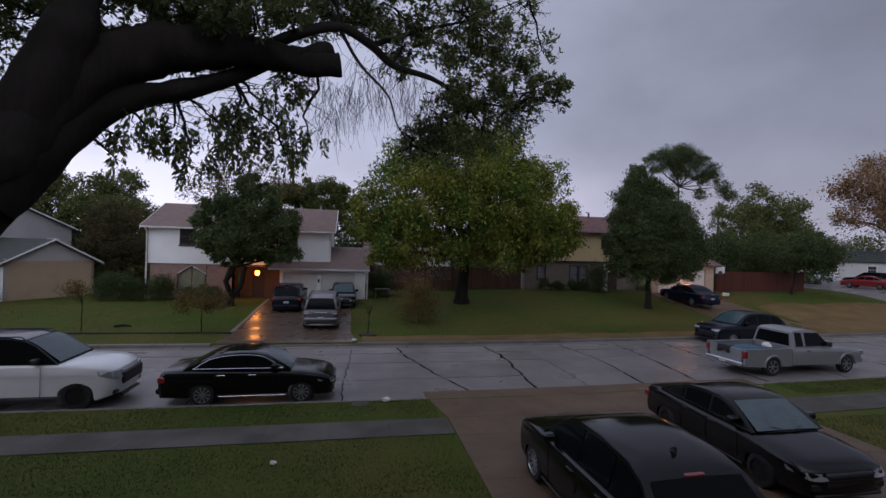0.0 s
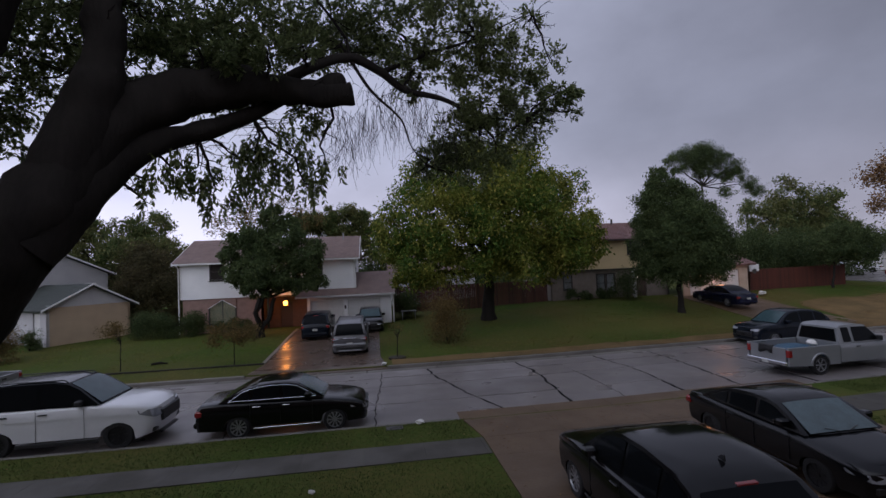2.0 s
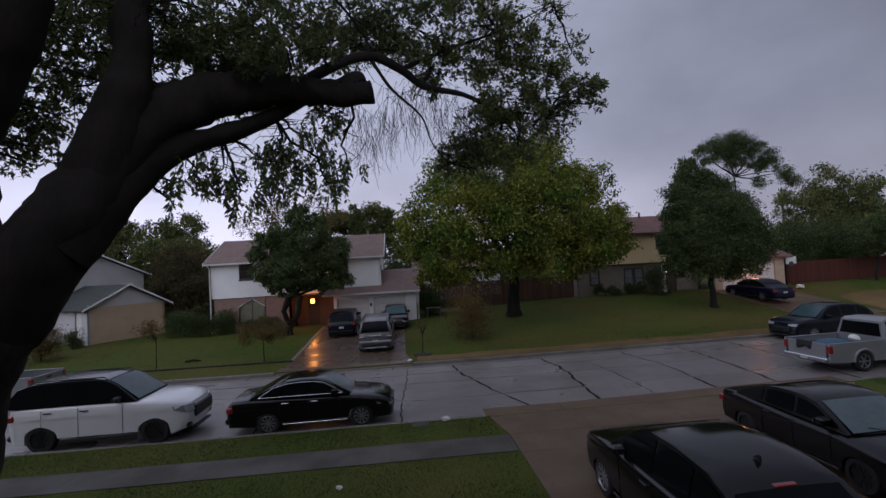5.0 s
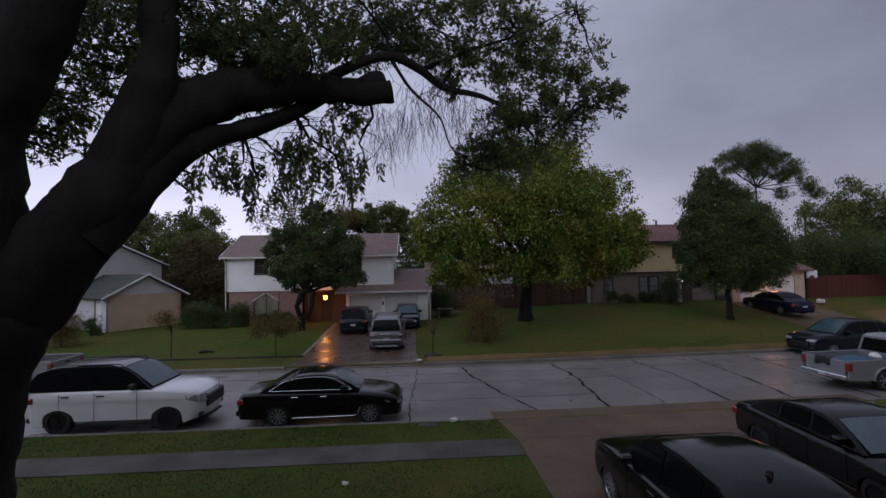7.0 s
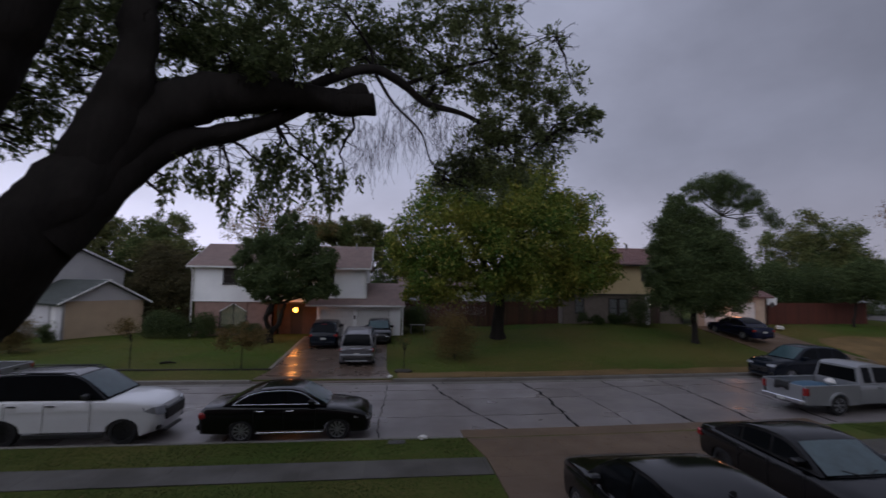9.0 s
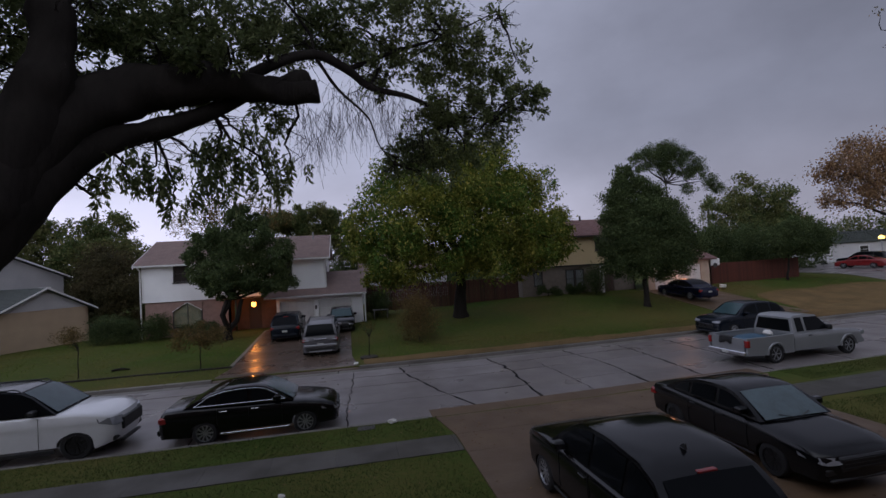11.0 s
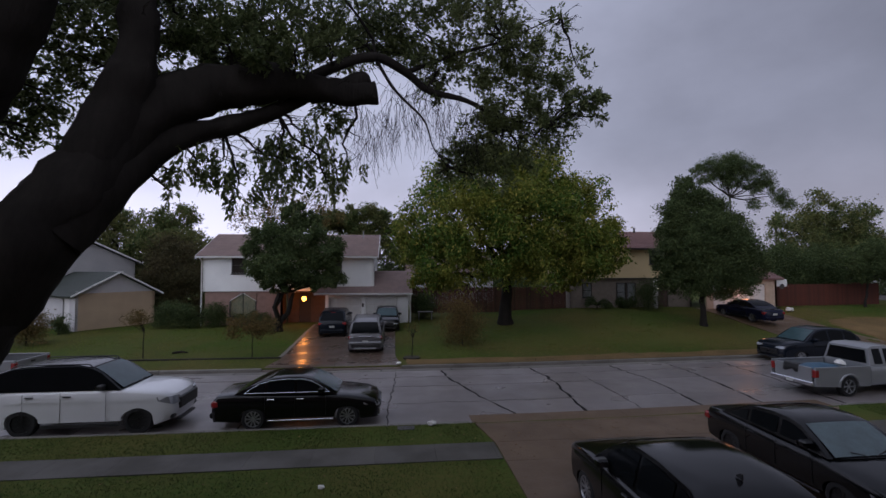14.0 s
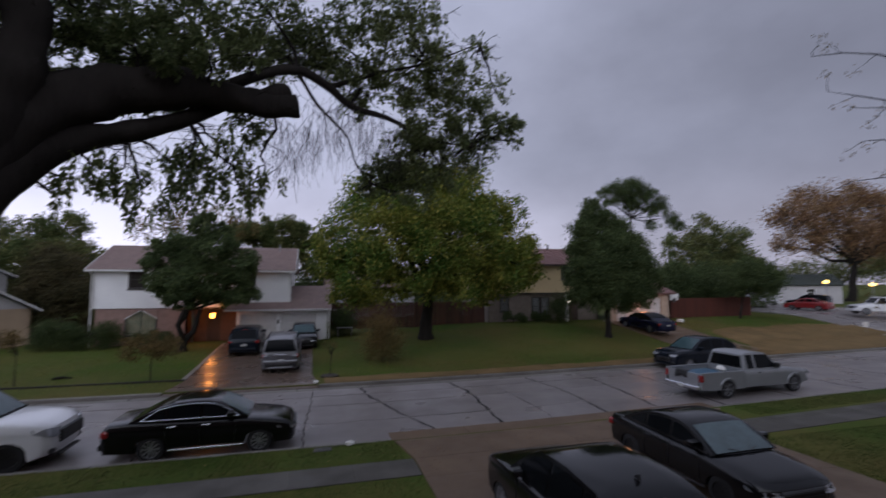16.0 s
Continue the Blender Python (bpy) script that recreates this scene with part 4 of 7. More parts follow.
def fence(x0, y0, x1, y1, tall, mat, label, base):
    f = thing("fence", at(0, 0, 0), label, "fence")
    n = int(math.hypot(x1 - x0, y1 - y0) / 0.15)
    turn = math.degrees(math.atan2(y1 - y0, x1 - x0))
    slat = mesh_of("slat", Shape().prism([(0, 0, 0), (0.138, 0, 0), (0.138, 0, tall - 0.03), (0.11, 0, tall), (0.028, 0, tall), (0, 0, tall - 0.03)], (0, 0.02, 0)), mat)
    post = mesh_of("post", Shape().soft(0, 0.09, 0.04, 0.13, 0, tall - 0.05, 0.008), mat)
    for k in range(n):
        t = k / n
        x, y = x0 + (x1 - x0) * t, y0 + (y1 - y0) * t
        ob = part("slat", slat, mat, f)
        ob.matrix_local = at(x, y, base + 0.02 * math.sin(k * 2.4), turn + 0.6 * math.sin(k * 1.7))
        if k % 16 == 0:
            ob = part("post", post, mat, f)
            ob.matrix_local = at(x, y, base - 0.1, turn)
    rail = Shape().box(0, math.hypot(x1 - x0, y1 - y0), 0.022, 0.06, 0.3, 0.39).box(0, math.hypot(x1 - x0, y1 - y0), 0.022, 0.06, tall - 0.4, tall - 0.31)
    ob = part("rail", rail, mat, f)
    ob.matrix_local = at(x0, y0, base, turn)
    return f


fence(1.3, 39.0, 14.5, 38.6, 2.1, FENCE_WOOD, "dark red-brown wooden privacy fence between houses", 0.95)
fence(32.2, 37.6, 44.0, 38.5, 2.0, FENCE_RED, "bright red stained wooden privacy fence", 1.18)
fence(44.0, 38.5, 46.4, 56.0, 2.0, FENCE_RED, "bright red stained wooden fence along the side street", 1.2)

# the near house, unseen behind the eye; made tall and long to block light
tagged(part("wall_south", Shape().box(-45, 40, -0.9, -0.6, 0, 9.0), BRICK_PINK), "plain unseen brick house front, enlarged to shade the near lawn", "wall", kind="structure")

# ---- trees and plants ----
rng = np.random.default_rng(7)


def leaf_cloud(clumps, count, size, twigs=14, droop=0.35, squash=0.85, slim=0.38, tight=0.30, seed=1):
    """Loose leaves in sprays: each clump holds many sprays, thick near its outside, with gaps between them."""
    g = np.random.default_rng(seed)
    weight = np.array([c[3] ** 2 for c in clumps])
    weight = weight / weight.sum()
    out = []
    for (x, y, z, r), w in zip(clumps, weight):
        k = max(4, int(twigs * (0.5 + 0.5 * r / max(c[3] for c in clumps))))
        d = g.normal(size=(k, 3))
        d /= np.linalg.norm(d, axis=1)[:, None]
        heads = d * (g.uniform(0.12, 1.0, (k, 1)) ** 0.45) * r * np.array([1, 1, squash])
        n = int(count * w)
        pick = g.integers(0, k, n)
        scale = g.uniform(0.55, 1.35, k)[pick][:, None]
        spot = heads[pick] + np.clip(g.normal(size=(n, 3)), -1.7, 1.7) * r * tight * scale * np.array([1, 1, 0.8])
        spot[:, 2] -= np.abs(g.normal(size=n)) * r * 0.12 * droop
        out.append(spot + np.array([x, y, z]))
    at_ = np.concatenate(out)
    n = len(at_)
    way = g.normal(size=(n, 3))
    way[:, 2] -= droop * 1.6
    way /= np.linalg.norm(way, axis=1)[:, None]
    side = np.cross(way, g.normal(size=(n, 3)))
    side /= np.linalg.norm(side, axis=1)[:, None]
    ln = (size * g.uniform(0.6, 1.3, n))[:, None]
    quads = np.stack([at_, at_ + way * ln * 0.45 + side * ln * slim * 0.5, at_ + way * ln, at_ + way * ln * 0.5 - side * ln * slim * 0.5], axis=1)
    return quads.reshape(-1, 3)


def leaf_sprays(clumps, sprays, per, size, heads=12, seed=1, hang=0.0, slim=0.36, tight=0.26):
    """Twig tips that each carry a handful of spreading leaves; with hang, strings of leaves that droop."""
    g = np.random.default_rng(seed)
    weight = np.array([c[3] ** 2 for c in clumps])
    weight = weight / weight.sum()
    spots, ways = [], []
    for (x, y, z, r), w in zip(clumps, weight):
        d = g.normal(size=(heads, 3))
        d /= np.linalg.norm(d, axis=1)[:, None]
        core = d * (g.uniform(0.1, 1.0, (heads, 1)) ** 0.5) * r
        n = max(3, int(sprays * w))
        pick = g.integers(0, heads, n)
        tip = core[pick] + np.clip(g.normal(size=(n, 3)), -1.8, 1.8) * r * tight + np.array([x, y, z])
        out = tip - np.array([x, y, z])
        out /= np.linalg.norm(out, axis=1)[:, None] + 1e-6
        for k in range(per):
            way = out * 0.5 + g.normal(size=(n, 3)) * 0.75
            if hang:
                spots.append(tip + np.array([0, 0, -1.0]) * (k / per) * hang * g.uniform(0.4, 1.0, (n, 1)) + g.normal(size=(n, 3)) * 0.018)
                way[:, 2] = -np.abs(way[:, 2]) - 0.7
            else:
                spots.append(tip + g.normal(size=(n, 3)) * size * 0.22)
                way[:, 2] -= 0.25
            ways.append(way)
    at_, way = np.concatenate(spots), np.concatenate(ways)
    n = len(at_)
    way /= np.linalg.norm(way, axis=1)[:, None]
    side = np.cross(way, g.normal(size=(n, 3)))
    side /= np.linalg.norm(side, axis=1)[:, None]
    ln = (size * g.uniform(0.6, 1.2, n))[:, None]
    quads = np.stack([at_, at_ + way * ln * 0.5 + side * ln * slim * 0.5, at_ + way * ln, at_ + way * ln * 0.5 - side * ln * slim * 0.5], axis=1)
    return quads.reshape(-1, 3)


def crooked(p, q, bow, seed, n=6):
    p, q = Vector(p), Vector(q)
    size = (q - p).length
    out = []
    for k in range(n + 1):
        t = k / n
        w = math.sin(math.pi * t) * size
        out.append(p.lerp(q, t) + Vector((noise.noise((seed, t * 2.2, 0)), noise.noise((seed, t * 2.2, 9)), 0.5 * noise.noise((seed, t * 2.2, 17)) + bow)) * w * 0.22)
    return out


def taper(a, b, n):
    return [a + (b - a) * k / n for k in range(n + 1)]


def tree(name, base, fork, clumps, radius, leaf_mat, label, count, size, bark=None, seed=1, stems=1, category="tree", twigs=14, slim=0.45, tight=0.30, droop=0.35, branch=True, squash=0.85):
    """A trunk from base to fork, a limb into every clump with side twigs, and a crown of leaves."""
    bark = bark or BARK_PALE
    t = thing(name, at(*base), label, category)
    off = Vector(base)
    top = Vector(fork) - off
    for k in range(stems):
        swing = Vector((math.cos(k * 2.1), math.sin(k * 2.1), 0)) * (0.0 if stems == 1 else 0.55)
        foot = Vector((swing.x * 0.25, swing.y * 0.25, -0.15))
        line = crooked(foot, top + swing, 0.0, seed + k * 3.3)
        if radius < 0.06:
            line = [p.lerp(foot.lerp(top + swing, i / 6), 0.8) for i, p in enumerate(line)]
        s = Shape().tube(line, [radius * (1.35 if i == 0 else 1.0 - 0.4 * i / 6) for i in range(7)], 10)
        part("trunk", s, bark, t, smooth=60)
    if branch:
        s = Shape()
        for k, (x, y, z, r) in enumerate(clumps):
            goal = Vector((x, y, z)) - off
            goal = top + (goal - top) * 0.92
            line = crooked(top, goal, 0.10, seed + k * 1.7)
            s.tube(line, taper(radius * 0.5, radius * 0.10, 6), 6)
            for j in range(5):
                a = line[3 + j % 4]
                d = Vector((math.sin(j * 2.3 + k), math.cos(j * 2.3 + k * 1.3), 0.55 * math.sin(j * 1.1 + k * 2.0))) * r * 0.85
                s.tube(crooked(a, a + d, 0.05, seed + j + k * 0.7, 3), taper(radius * 0.13, radius * 0.03, 3), 4)
        tagged(part("limb", s, bark, t, smooth=60), kind="stuff")
    cloud = leaf_cloud([(x - off.x, y - off.y, z - off.z, r) for x, y, z, r in clumps], count, size, twigs, droop, squash, slim, tight, seed)
    tagged(part("crown", raw_mesh("crown", cloud, 4, leaf_mat), leaf_mat, t), kind="stuff")
    return t


# the old live oak on the near lawn
BOLE = [
    (-5.72, 6.2, 1.2, 0.7), (-5.57, 6.2, 2.17, 0.62), (-5.47, 6.2, 2.96, 0.62), (-5.31, 6.25, 3.74, 0.64), (-5.1, 6.35, 4.24, 0.62),
]
STEM_WEST = [
    (-5.3, 6.25, 4.6, 0.54), (-5.28, 6.2, 5.6, 0.48), (-5.24, 6.2, 6.4, 0.44), (-4.87, 6.2, 7.2, 0.44), (-4.58, 6.2, 7.9, 0.42),
    (-4.3, 6.25, 8.9, 0.34), (-3.9, 6.3, 10.2, 0.24),
]
LIMB_MAIN = [
    (-5.27, 6.4, 3.92, 0.6), (-4.74, 6.45, 4.6, 0.56), (-4.3, 6.6, 5.32, 0.5), (-4.0, 6.9, 6.0, 0.44), (-3.62, 7.2, 6.76, 0.40),
    (-3.08, 7.5, 7.26, 0.36), (-2.35, 7.7, 7.54, 0.32), (-1.62, 7.85, 7.62, 0.245), (-1.1, 7.9, 7.58, 0.185), (-0.7, 7.95, 7.56, 0.17), (-0.31, 8.0, 7.62, 0.185),
]
LIMB_UNDER = [
    (-4.21, 6.5, 5.04, 0.36), (-3.86, 6.8, 5.6, 0.28), (-3.58, 7.1, 6.14, 0.22), (-3.2, 7.4, 6.57, 0.185), (-2.64, 7.7, 6.86, 0.16),
    (-1.93, 8.0, 7.23, 0.13), (-1.24, 8.4, 7.82, 0.09),
]
LIMB_UP = [
    (-4.2, 6.75, 5.55, 0.30), (-3.96, 6.87, 6.2, 0.40), (-3.74, 6.95, 6.9, 0.35), (-3.58, 7.0, 7.45, 0.28), (-3.55, 7.0, 7.95, 0.23), (-3.54, 7.0, 8.7, 0.20), (-3.4, 7.1, 9.95, 0.15),
]
BOUGH = [
    (-1.87, 7.8, 7.4, 0.11), (-1.0, 8.1, 8.06, 0.09), (-0.34, 8.4, 8.38, 0.08), (0.21, 8.7, 8.26, 0.075), (0.63, 8.9, 8.02, 0.065),
    (1.36, 9.1, 7.93, 0.05), (2.18, 9.3, 7.67, 0.03), (3.16, 9.5, 7.62, 0.012),
]
BOUGH_LOW = [
    (-0.34, 8.4, 8.35, 0.035), (0.03, 8.6, 7.85, 0.026), (0.54, 8.8, 7.42, 0.018), (0.72, 8.9, 6.94, 0.012), (1.01, 9.0, 6.59, 0.007),
]
BOUGH_HIGH = [
    (0.21, 8.7, 8.26, 0.05), (1.15, 9.0, 8.78, 0.035), (2.22, 9.3, 9.27, 0.02), (3.5, 9.6, 10.04, 0.008),
]
OAK_TOP = [
    (-5.86, 7.6, 7.09, 0.58), (-5.3, 7.6, 8.32, 0.83), (-4.71, 8.0, 8.25, 0.6), (-3.65, 8.0, 8.64, 0.72), (-3.04, 8.3, 8.21, 0.73),
    (-1.84, 8.5, 8.82, 0.89), (-2.19, 8.3, 7.92, 0.59), (-0.88, 8.8, 9.09, 0.83), (0.39, 9.0, 9.21, 0.97), (1.74, 9.2, 9.33, 0.94),
    (2.73, 9.3, 8.93, 0.59), (2.19, 9.3, 8.12, 0.7), (3.18, 9.5, 8.21, 0.58), (3.93, 9.6, 8.25, 0.38), (1.71, 9.3, 7.21, 0.64),
    (2.86, 9.5, 7.39, 0.54), (1.07, 9.2, 6.8, 0.41), (0.81, 9.0, 8.44, 0.5), (-5.1, 7.8, 7.25, 0.52), (-5.95, 7.5, 7.83, 0.67),
    (-1.04, 8.3, 7.43, 0.39), (-3.71, 7.6, 7.72, 0.53), (4.28, 9.7, 8.23, 0.29), (-4.91, 7.9, 7.74, 0.4), (-5.71, 7.6, 7.53, 0.42),
    (-3.33, 8.1, 8.5, 0.43), (-2.37, 8.3, 8.41, 0.55), (-5.28, 7.7, 6.77, 0.34), (-2.1, 7.25, 7.85, 0.32), (-1.5, 7.3, 7.95, 0.30),
    (-2.6, 7.2, 8.2, 0.35), (-1.0, 7.4, 8.1, 0.28),
]
OAK_SKIRT = [
    (-1.48, 8.3, 6.94, 0.48), (-1.79, 8.2, 6.33, 0.42), (-2.2, 8.0, 6.57, 0.41), (-2.45, 7.9, 6.0, 0.33), (-2.68, 7.8, 6.34, 0.3),
    (-2.91, 7.4, 6.26, 0.33), (-3.15, 7.2, 6.05, 0.17), (-0.84, 8.6, 6.51, 0.33), (-1.18, 8.5, 6.19, 0.29), (-3.19, 7.2, 5.76, 0.11),
    (-3.92, 8.0, 10.15, 1.33), (-1.24, 8.6, 10.65, 1.52), (1.44, 9.2, 10.93, 1.4), (-5.49, 7.5, 9.75, 1.1), (3.38, 9.6, 9.8, 0.32),
    (-5.45, 7.6, 6.53, 0.25), (3.61, 9.6, 7.59, 0.3), (3.83, 9.6, 8.96, 0.36), (-2.63, 8.2, 7.59, 0.48), (-4.19, 7.4, 8.58, 0.62),
    (-2.72, 8.2, 9.05, 0.61), (4.33, 9.7, 7.92, 0.19), (2.0, 9.3, 6.75, 0.48), (2.5, 9.4, 6.95, 0.45), (1.6, 9.3, 6.5, 0.35),
]


def limb_mesh(rows, sides=14, rough=0.10):
    """A thick limb with swollen, uneven bark."""
    pts = [Vector(r[:3]) for r in rows]
    rad = [r[3] for r in rows]
    line, radii = [], []
    n = len(pts)
    for i in range(n - 1):
        p0, p1, p2, p3 = pts[max(i - 1, 0)], pts[i], pts[i + 1], pts[min(i + 2, n - 1)]
        for k in range(5):
            t = k / 5
            line.append(0.5 * (2 * p1 + (p2 - p0) * t + (2 * p0 - 5 * p1 + 4 * p2 - p3) * t * t + (3 * p1 - p0 - 3 * p2 + p3) * t ** 3))
            radii.append((rad[i] + (rad[i + 1] - rad[i]) * t) * (1 + rough * noise.noise((i + t, rad[0] * 50, 2))))
    line.append(pts[-1])
    radii.append(rad[-1])
    s = Shape().tube(line, radii, sides)
    for k, p in enumerate(s.v):
        w = min(0.09, rad[-1] * 0.55)
        d = Vector((noise.noise((p[0] * 3.1, p[1] * 3.1, p[2] * 3.1)), noise.noise((p[0] * 3.1 + 9, p[1] * 3.1, p[2] * 3.1)), noise.noise((p[0] * 3.1, p[1] * 3.1 + 9, p[2] * 3.1)))) * w
        s.v[k] = (p[0] + d.x, p[1] + d.y, p[2] + d.z)
    return s


def old_oak():
    base = Vector((-5.9, 6.2, 0.0))
    t = thing("oak_tree", at(*base), "old live oak with thick dark forking limbs overhanging the lawn", "tree")

    def local(rows):
        return [(r[0] - base.x, r[1] - base.y, r[2] - base.z, r[3]) for r in rows]

    foot = [(-6.05, 6.15, -0.2, 1.05), (-5.98, 6.18, 0.25, 0.86), (-5.9, 6.2, 0.7, 0.78)]
    part("trunk", limb_mesh(local(foot + BOLE), 18), BARK, t, smooth=70)
    for rows in (STEM_WEST, LIMB_MAIN, LIMB_UNDER, LIMB_UP, BOUGH, BOUGH_LOW, BOUGH_HIGH):
        part("limb", limb_mesh(local(rows)), BARK, t, smooth=70)
    stub = [(-0.85, 7.95, 7.60, 0.17), (-0.62, 7.95, 7.70, 0.16), (-0.42, 7.97, 7.80, 0.13)]
    part("limb_stub", limb_mesh(local(stub), 8), BARK, t, smooth=70)
    # twigs: from the nearest limb point out into every clump
    spine = [Vector(r[:3]) for rows in (STEM_WEST, LIMB_MAIN[3:], LIMB_UNDER[2:], LIMB_UP, BOUGH, BOUGH_LOW, BOUGH_HIGH) for r in local(rows)]
    s = Shape()
    for k, (x, y, z, r) in enumerate(local(OAK_TOP + OAK_SKIRT)):
        c = Vector((x, y, z))
        near = min(spine, key=lambda p: (p - c).length)
        main = crooked(near, c, 0.05, k * 1.9)
        s.tube(main, taper(0.030, 0.012, 6), 6)
        for j in range(9):
            a = main[1 + j % 6]
            d = Vector((math.sin(j * 2.4 + k), math.cos(j * 2.4 + k * 1.7), 0.6 * math.sin(j * 1.3 + k) - 0.25)) * r * 1.05
            line = crooked(a, a + d, -0.05, j + k * 0.31, 4)
            s.tube(line, taper(0.010, 0.003, 4), 4)
            for i in range(3):
                b = line[2 + i % 3]
                e = Vector((math.sin(i * 2.0 + j), math.cos(i * 2.7 + j * 1.3), -0.5)) * r * 0.4
                s.tube([b, b + e * 0.5 + Vector((0, 0, 0.02)), b + e], (0.005, 0.004, 0.002), 3)
    # bare hanging twigs below the sawn limb
    g = np.random.default_rng(3)
    for k in range(330):
        x, y = g.uniform(-0.75, 1.5), g.uniform(8.0, 9.0)
        p = Vector((x, y, 7.55 + 0.25 * math.sin(x * 3) + g.uniform(-0.5, 0.3))) - base
        q = p + Vector((g.normal() * 0.16, g.normal() * 0.12, -g.uniform(0.25, 0.85)))
        s.tube(crooked(p, q, 0.0, k * 0.7, 4), taper(0.0045, 0.0018, 4), 3)
    tagged(part("twig", s, BARK, t), kind="stuff")
    # the western side of the crown is thinner
    west = [c for c in OAK_TOP if c[0] < -4.4]
    east = [c for c in OAK_TOP if c[0] >= -4.4]
    top = np.concatenate([leaf_sprays(local(east), 5700, 9, 0.105, 22, 11, 0.0, 0.38, 0.15), leaf_sprays(local(west), 1250, 9, 0.105, 14, 15, 0.0, 0.38, 0.22)])
    skirt = leaf_sprays(local(OAK_SKIRT[:11]), 760, 13, 0.115, 14, 12, 0.36, 0.38, 0.22)
    crest = leaf_sprays(local(OAK_SKIRT[11:]), 2500, 9, 0.105, 16, 14, 0.0, 0.38, 0.24)
    # unseen clumps high overhead, added to shade the lawn and sidewalk
    over = leaf_cloud(local([(-6.5, 4.6, 11.2, 2.0), (-3.2, 5.2, 11.8, 2.1), (-9.0, 7.0, 10.6, 2.0), (-9.2, 3.6, 9.6, 1.8), (-0.6, 6.8, 12.2, 1.9), (-6.0, 9.0, 11.6, 1.9), (-11.0, 9.5, 9.6, 1.7), (-2.6, 9.6, 12.4, 1.8), (-9.0, 11.5, 10.6, 1.6)]), 19000, 0.15, 26, 0.7, 0.8, 0.42, 0.2, 13)
    tagged(part("crown", raw_mesh("crown", np.concatenate([top, skirt, crest, over]), 4, OAK_LEAF), OAK_LEAF, t), kind="stuff")


old_oak()
BIG_CROWN = [
    (3.69, 33.0, 10.44, 2.31), (6.97, 33.0, 11.3, 2.73), (10.31, 33.0, 11.35, 2.76), (13.25, 33.0, 9.73, 2.36), (2.01, 32.0, 7.51, 2.21),
    (4.82, 30.0, 7.35, 2.61), (8.05, 29.5, 7.68, 2.77), (11.81, 30.5, 7.05, 2.52), (14.67, 32.0, 7.17, 1.71), (1.24, 32.0, 5.96, 1.46),
    (3.34, 30.0, 5.15, 2.07), (6.29, 30.0, 5.15, 1.91), (9.14, 29.5, 5.13, 2.07), (12.37, 30.0, 5.51, 1.95), (15.27, 32.0, 5.37, 1.33),
    (7.07, 30.0, 8.84, 2.46), (2.35, 31.5, 4.04, 1.26), (11.56, 31.0, 4.0, 1.1), (10.12, 30.0, 9.62, 2.14), (8.78, 32.0, 11.93, 1.53),
]
YARD_OAK = [
    (-6.51, 33.0, 6.78, 1.85), (-8.54, 33.5, 6.81, 1.49), (-4.98, 33.0, 6.0, 1.48), (-7.15, 32.5, 5.03, 1.81), (-5.27, 32.5, 4.45, 1.46),
    (-8.76, 33.0, 4.84, 1.28), (-4.13, 32.5, 4.06, 0.8), (-6.62, 33.5, 8.21, 1.32), (-9.67, 33.5, 6.02, 0.82), (-8.0, 33.0, 3.68, 0.92),
]
CONE_CROWN = [
    (20.4, 31.0, 10.6, 0.75), (20.6, 31.0, 9.9, 1.2), (21.5, 31.0, 9.3, 1.2), (19.7, 31.0, 8.9, 1.2), (22.4, 31.0, 8.7, 1.25), (20.4, 31.0, 7.9, 1.9),
    (23.3, 31.0, 7.4, 1.7), (20.1, 30.5, 5.9, 2.15), (23.7, 31.0, 5.7, 2.2), (20.0, 30.5, 4.2, 1.85), (23.4, 31.0, 4.2, 2.0),
    (25.3, 31.0, 4.9, 1.25), (21.6, 30.2, 4.6, 2.2), (19.1, 31.0, 6.9, 1.0), (19.0, 31.0, 4.9, 0.95), (24.9, 31.5, 6.4, 1.1),
    (22.0, 30.2, 6.8, 2.0),
]
PINE_PADS = [
    (40.3, 55.0, 17.6, 1.75), (41.9, 55.0, 18.1, 1.6), (43.4, 55.0, 18.0, 1.6), (44.7, 55.0, 17.2, 1.5), (41.3, 55.0, 16.6, 1.35),
    (43.3, 55.0, 16.5, 1.6), (46.9, 55.0, 16.2, 1.3), (47.3, 55.0, 15.2, 1.2), (45.8, 55.0, 14.9, 1.0), (49.2, 55.0, 13.9, 1.2),
    (50.2, 55.0, 13.0, 1.1), (46.0, 55.0, 12.8, 1.0), (38.0, 55.0, 17.0, 0.9), (39.3, 55.0, 15.9, 1.0), (46.2, 55.0, 17.5, 0.7), (42.2, 55.0, 15.4, 1.1),
    (44.4, 55.0, 15.6, 1.0),
]
EAST_CROWN = [
    (42.72, 46.0, 8.97, 2.57), (46.07, 46.0, 10.81, 2.6), (49.34, 46.0, 9.61, 2.61), (44.61, 46.0, 7.16, 2.58), (48.55, 46.0, 6.56, 2.6),
    (41.31, 46.0, 5.96, 1.71), (52.71, 47.0, 7.23, 2.37), (52.16, 47.0, 10.36, 1.49), (46.49, 46.0, 4.74, 1.72),
]
EAST_LOW = [
    (51.15, 52.0, 8.59, 2.94), (56.91, 52.0, 7.1, 3.76), (57.44, 50.0, 3.96, 2.92), (52.61, 50.0, 3.23, 2.86), (47.18, 50.0, 4.73, 2.09),
    (60.91, 52.0, 6.33, 1.91),
]
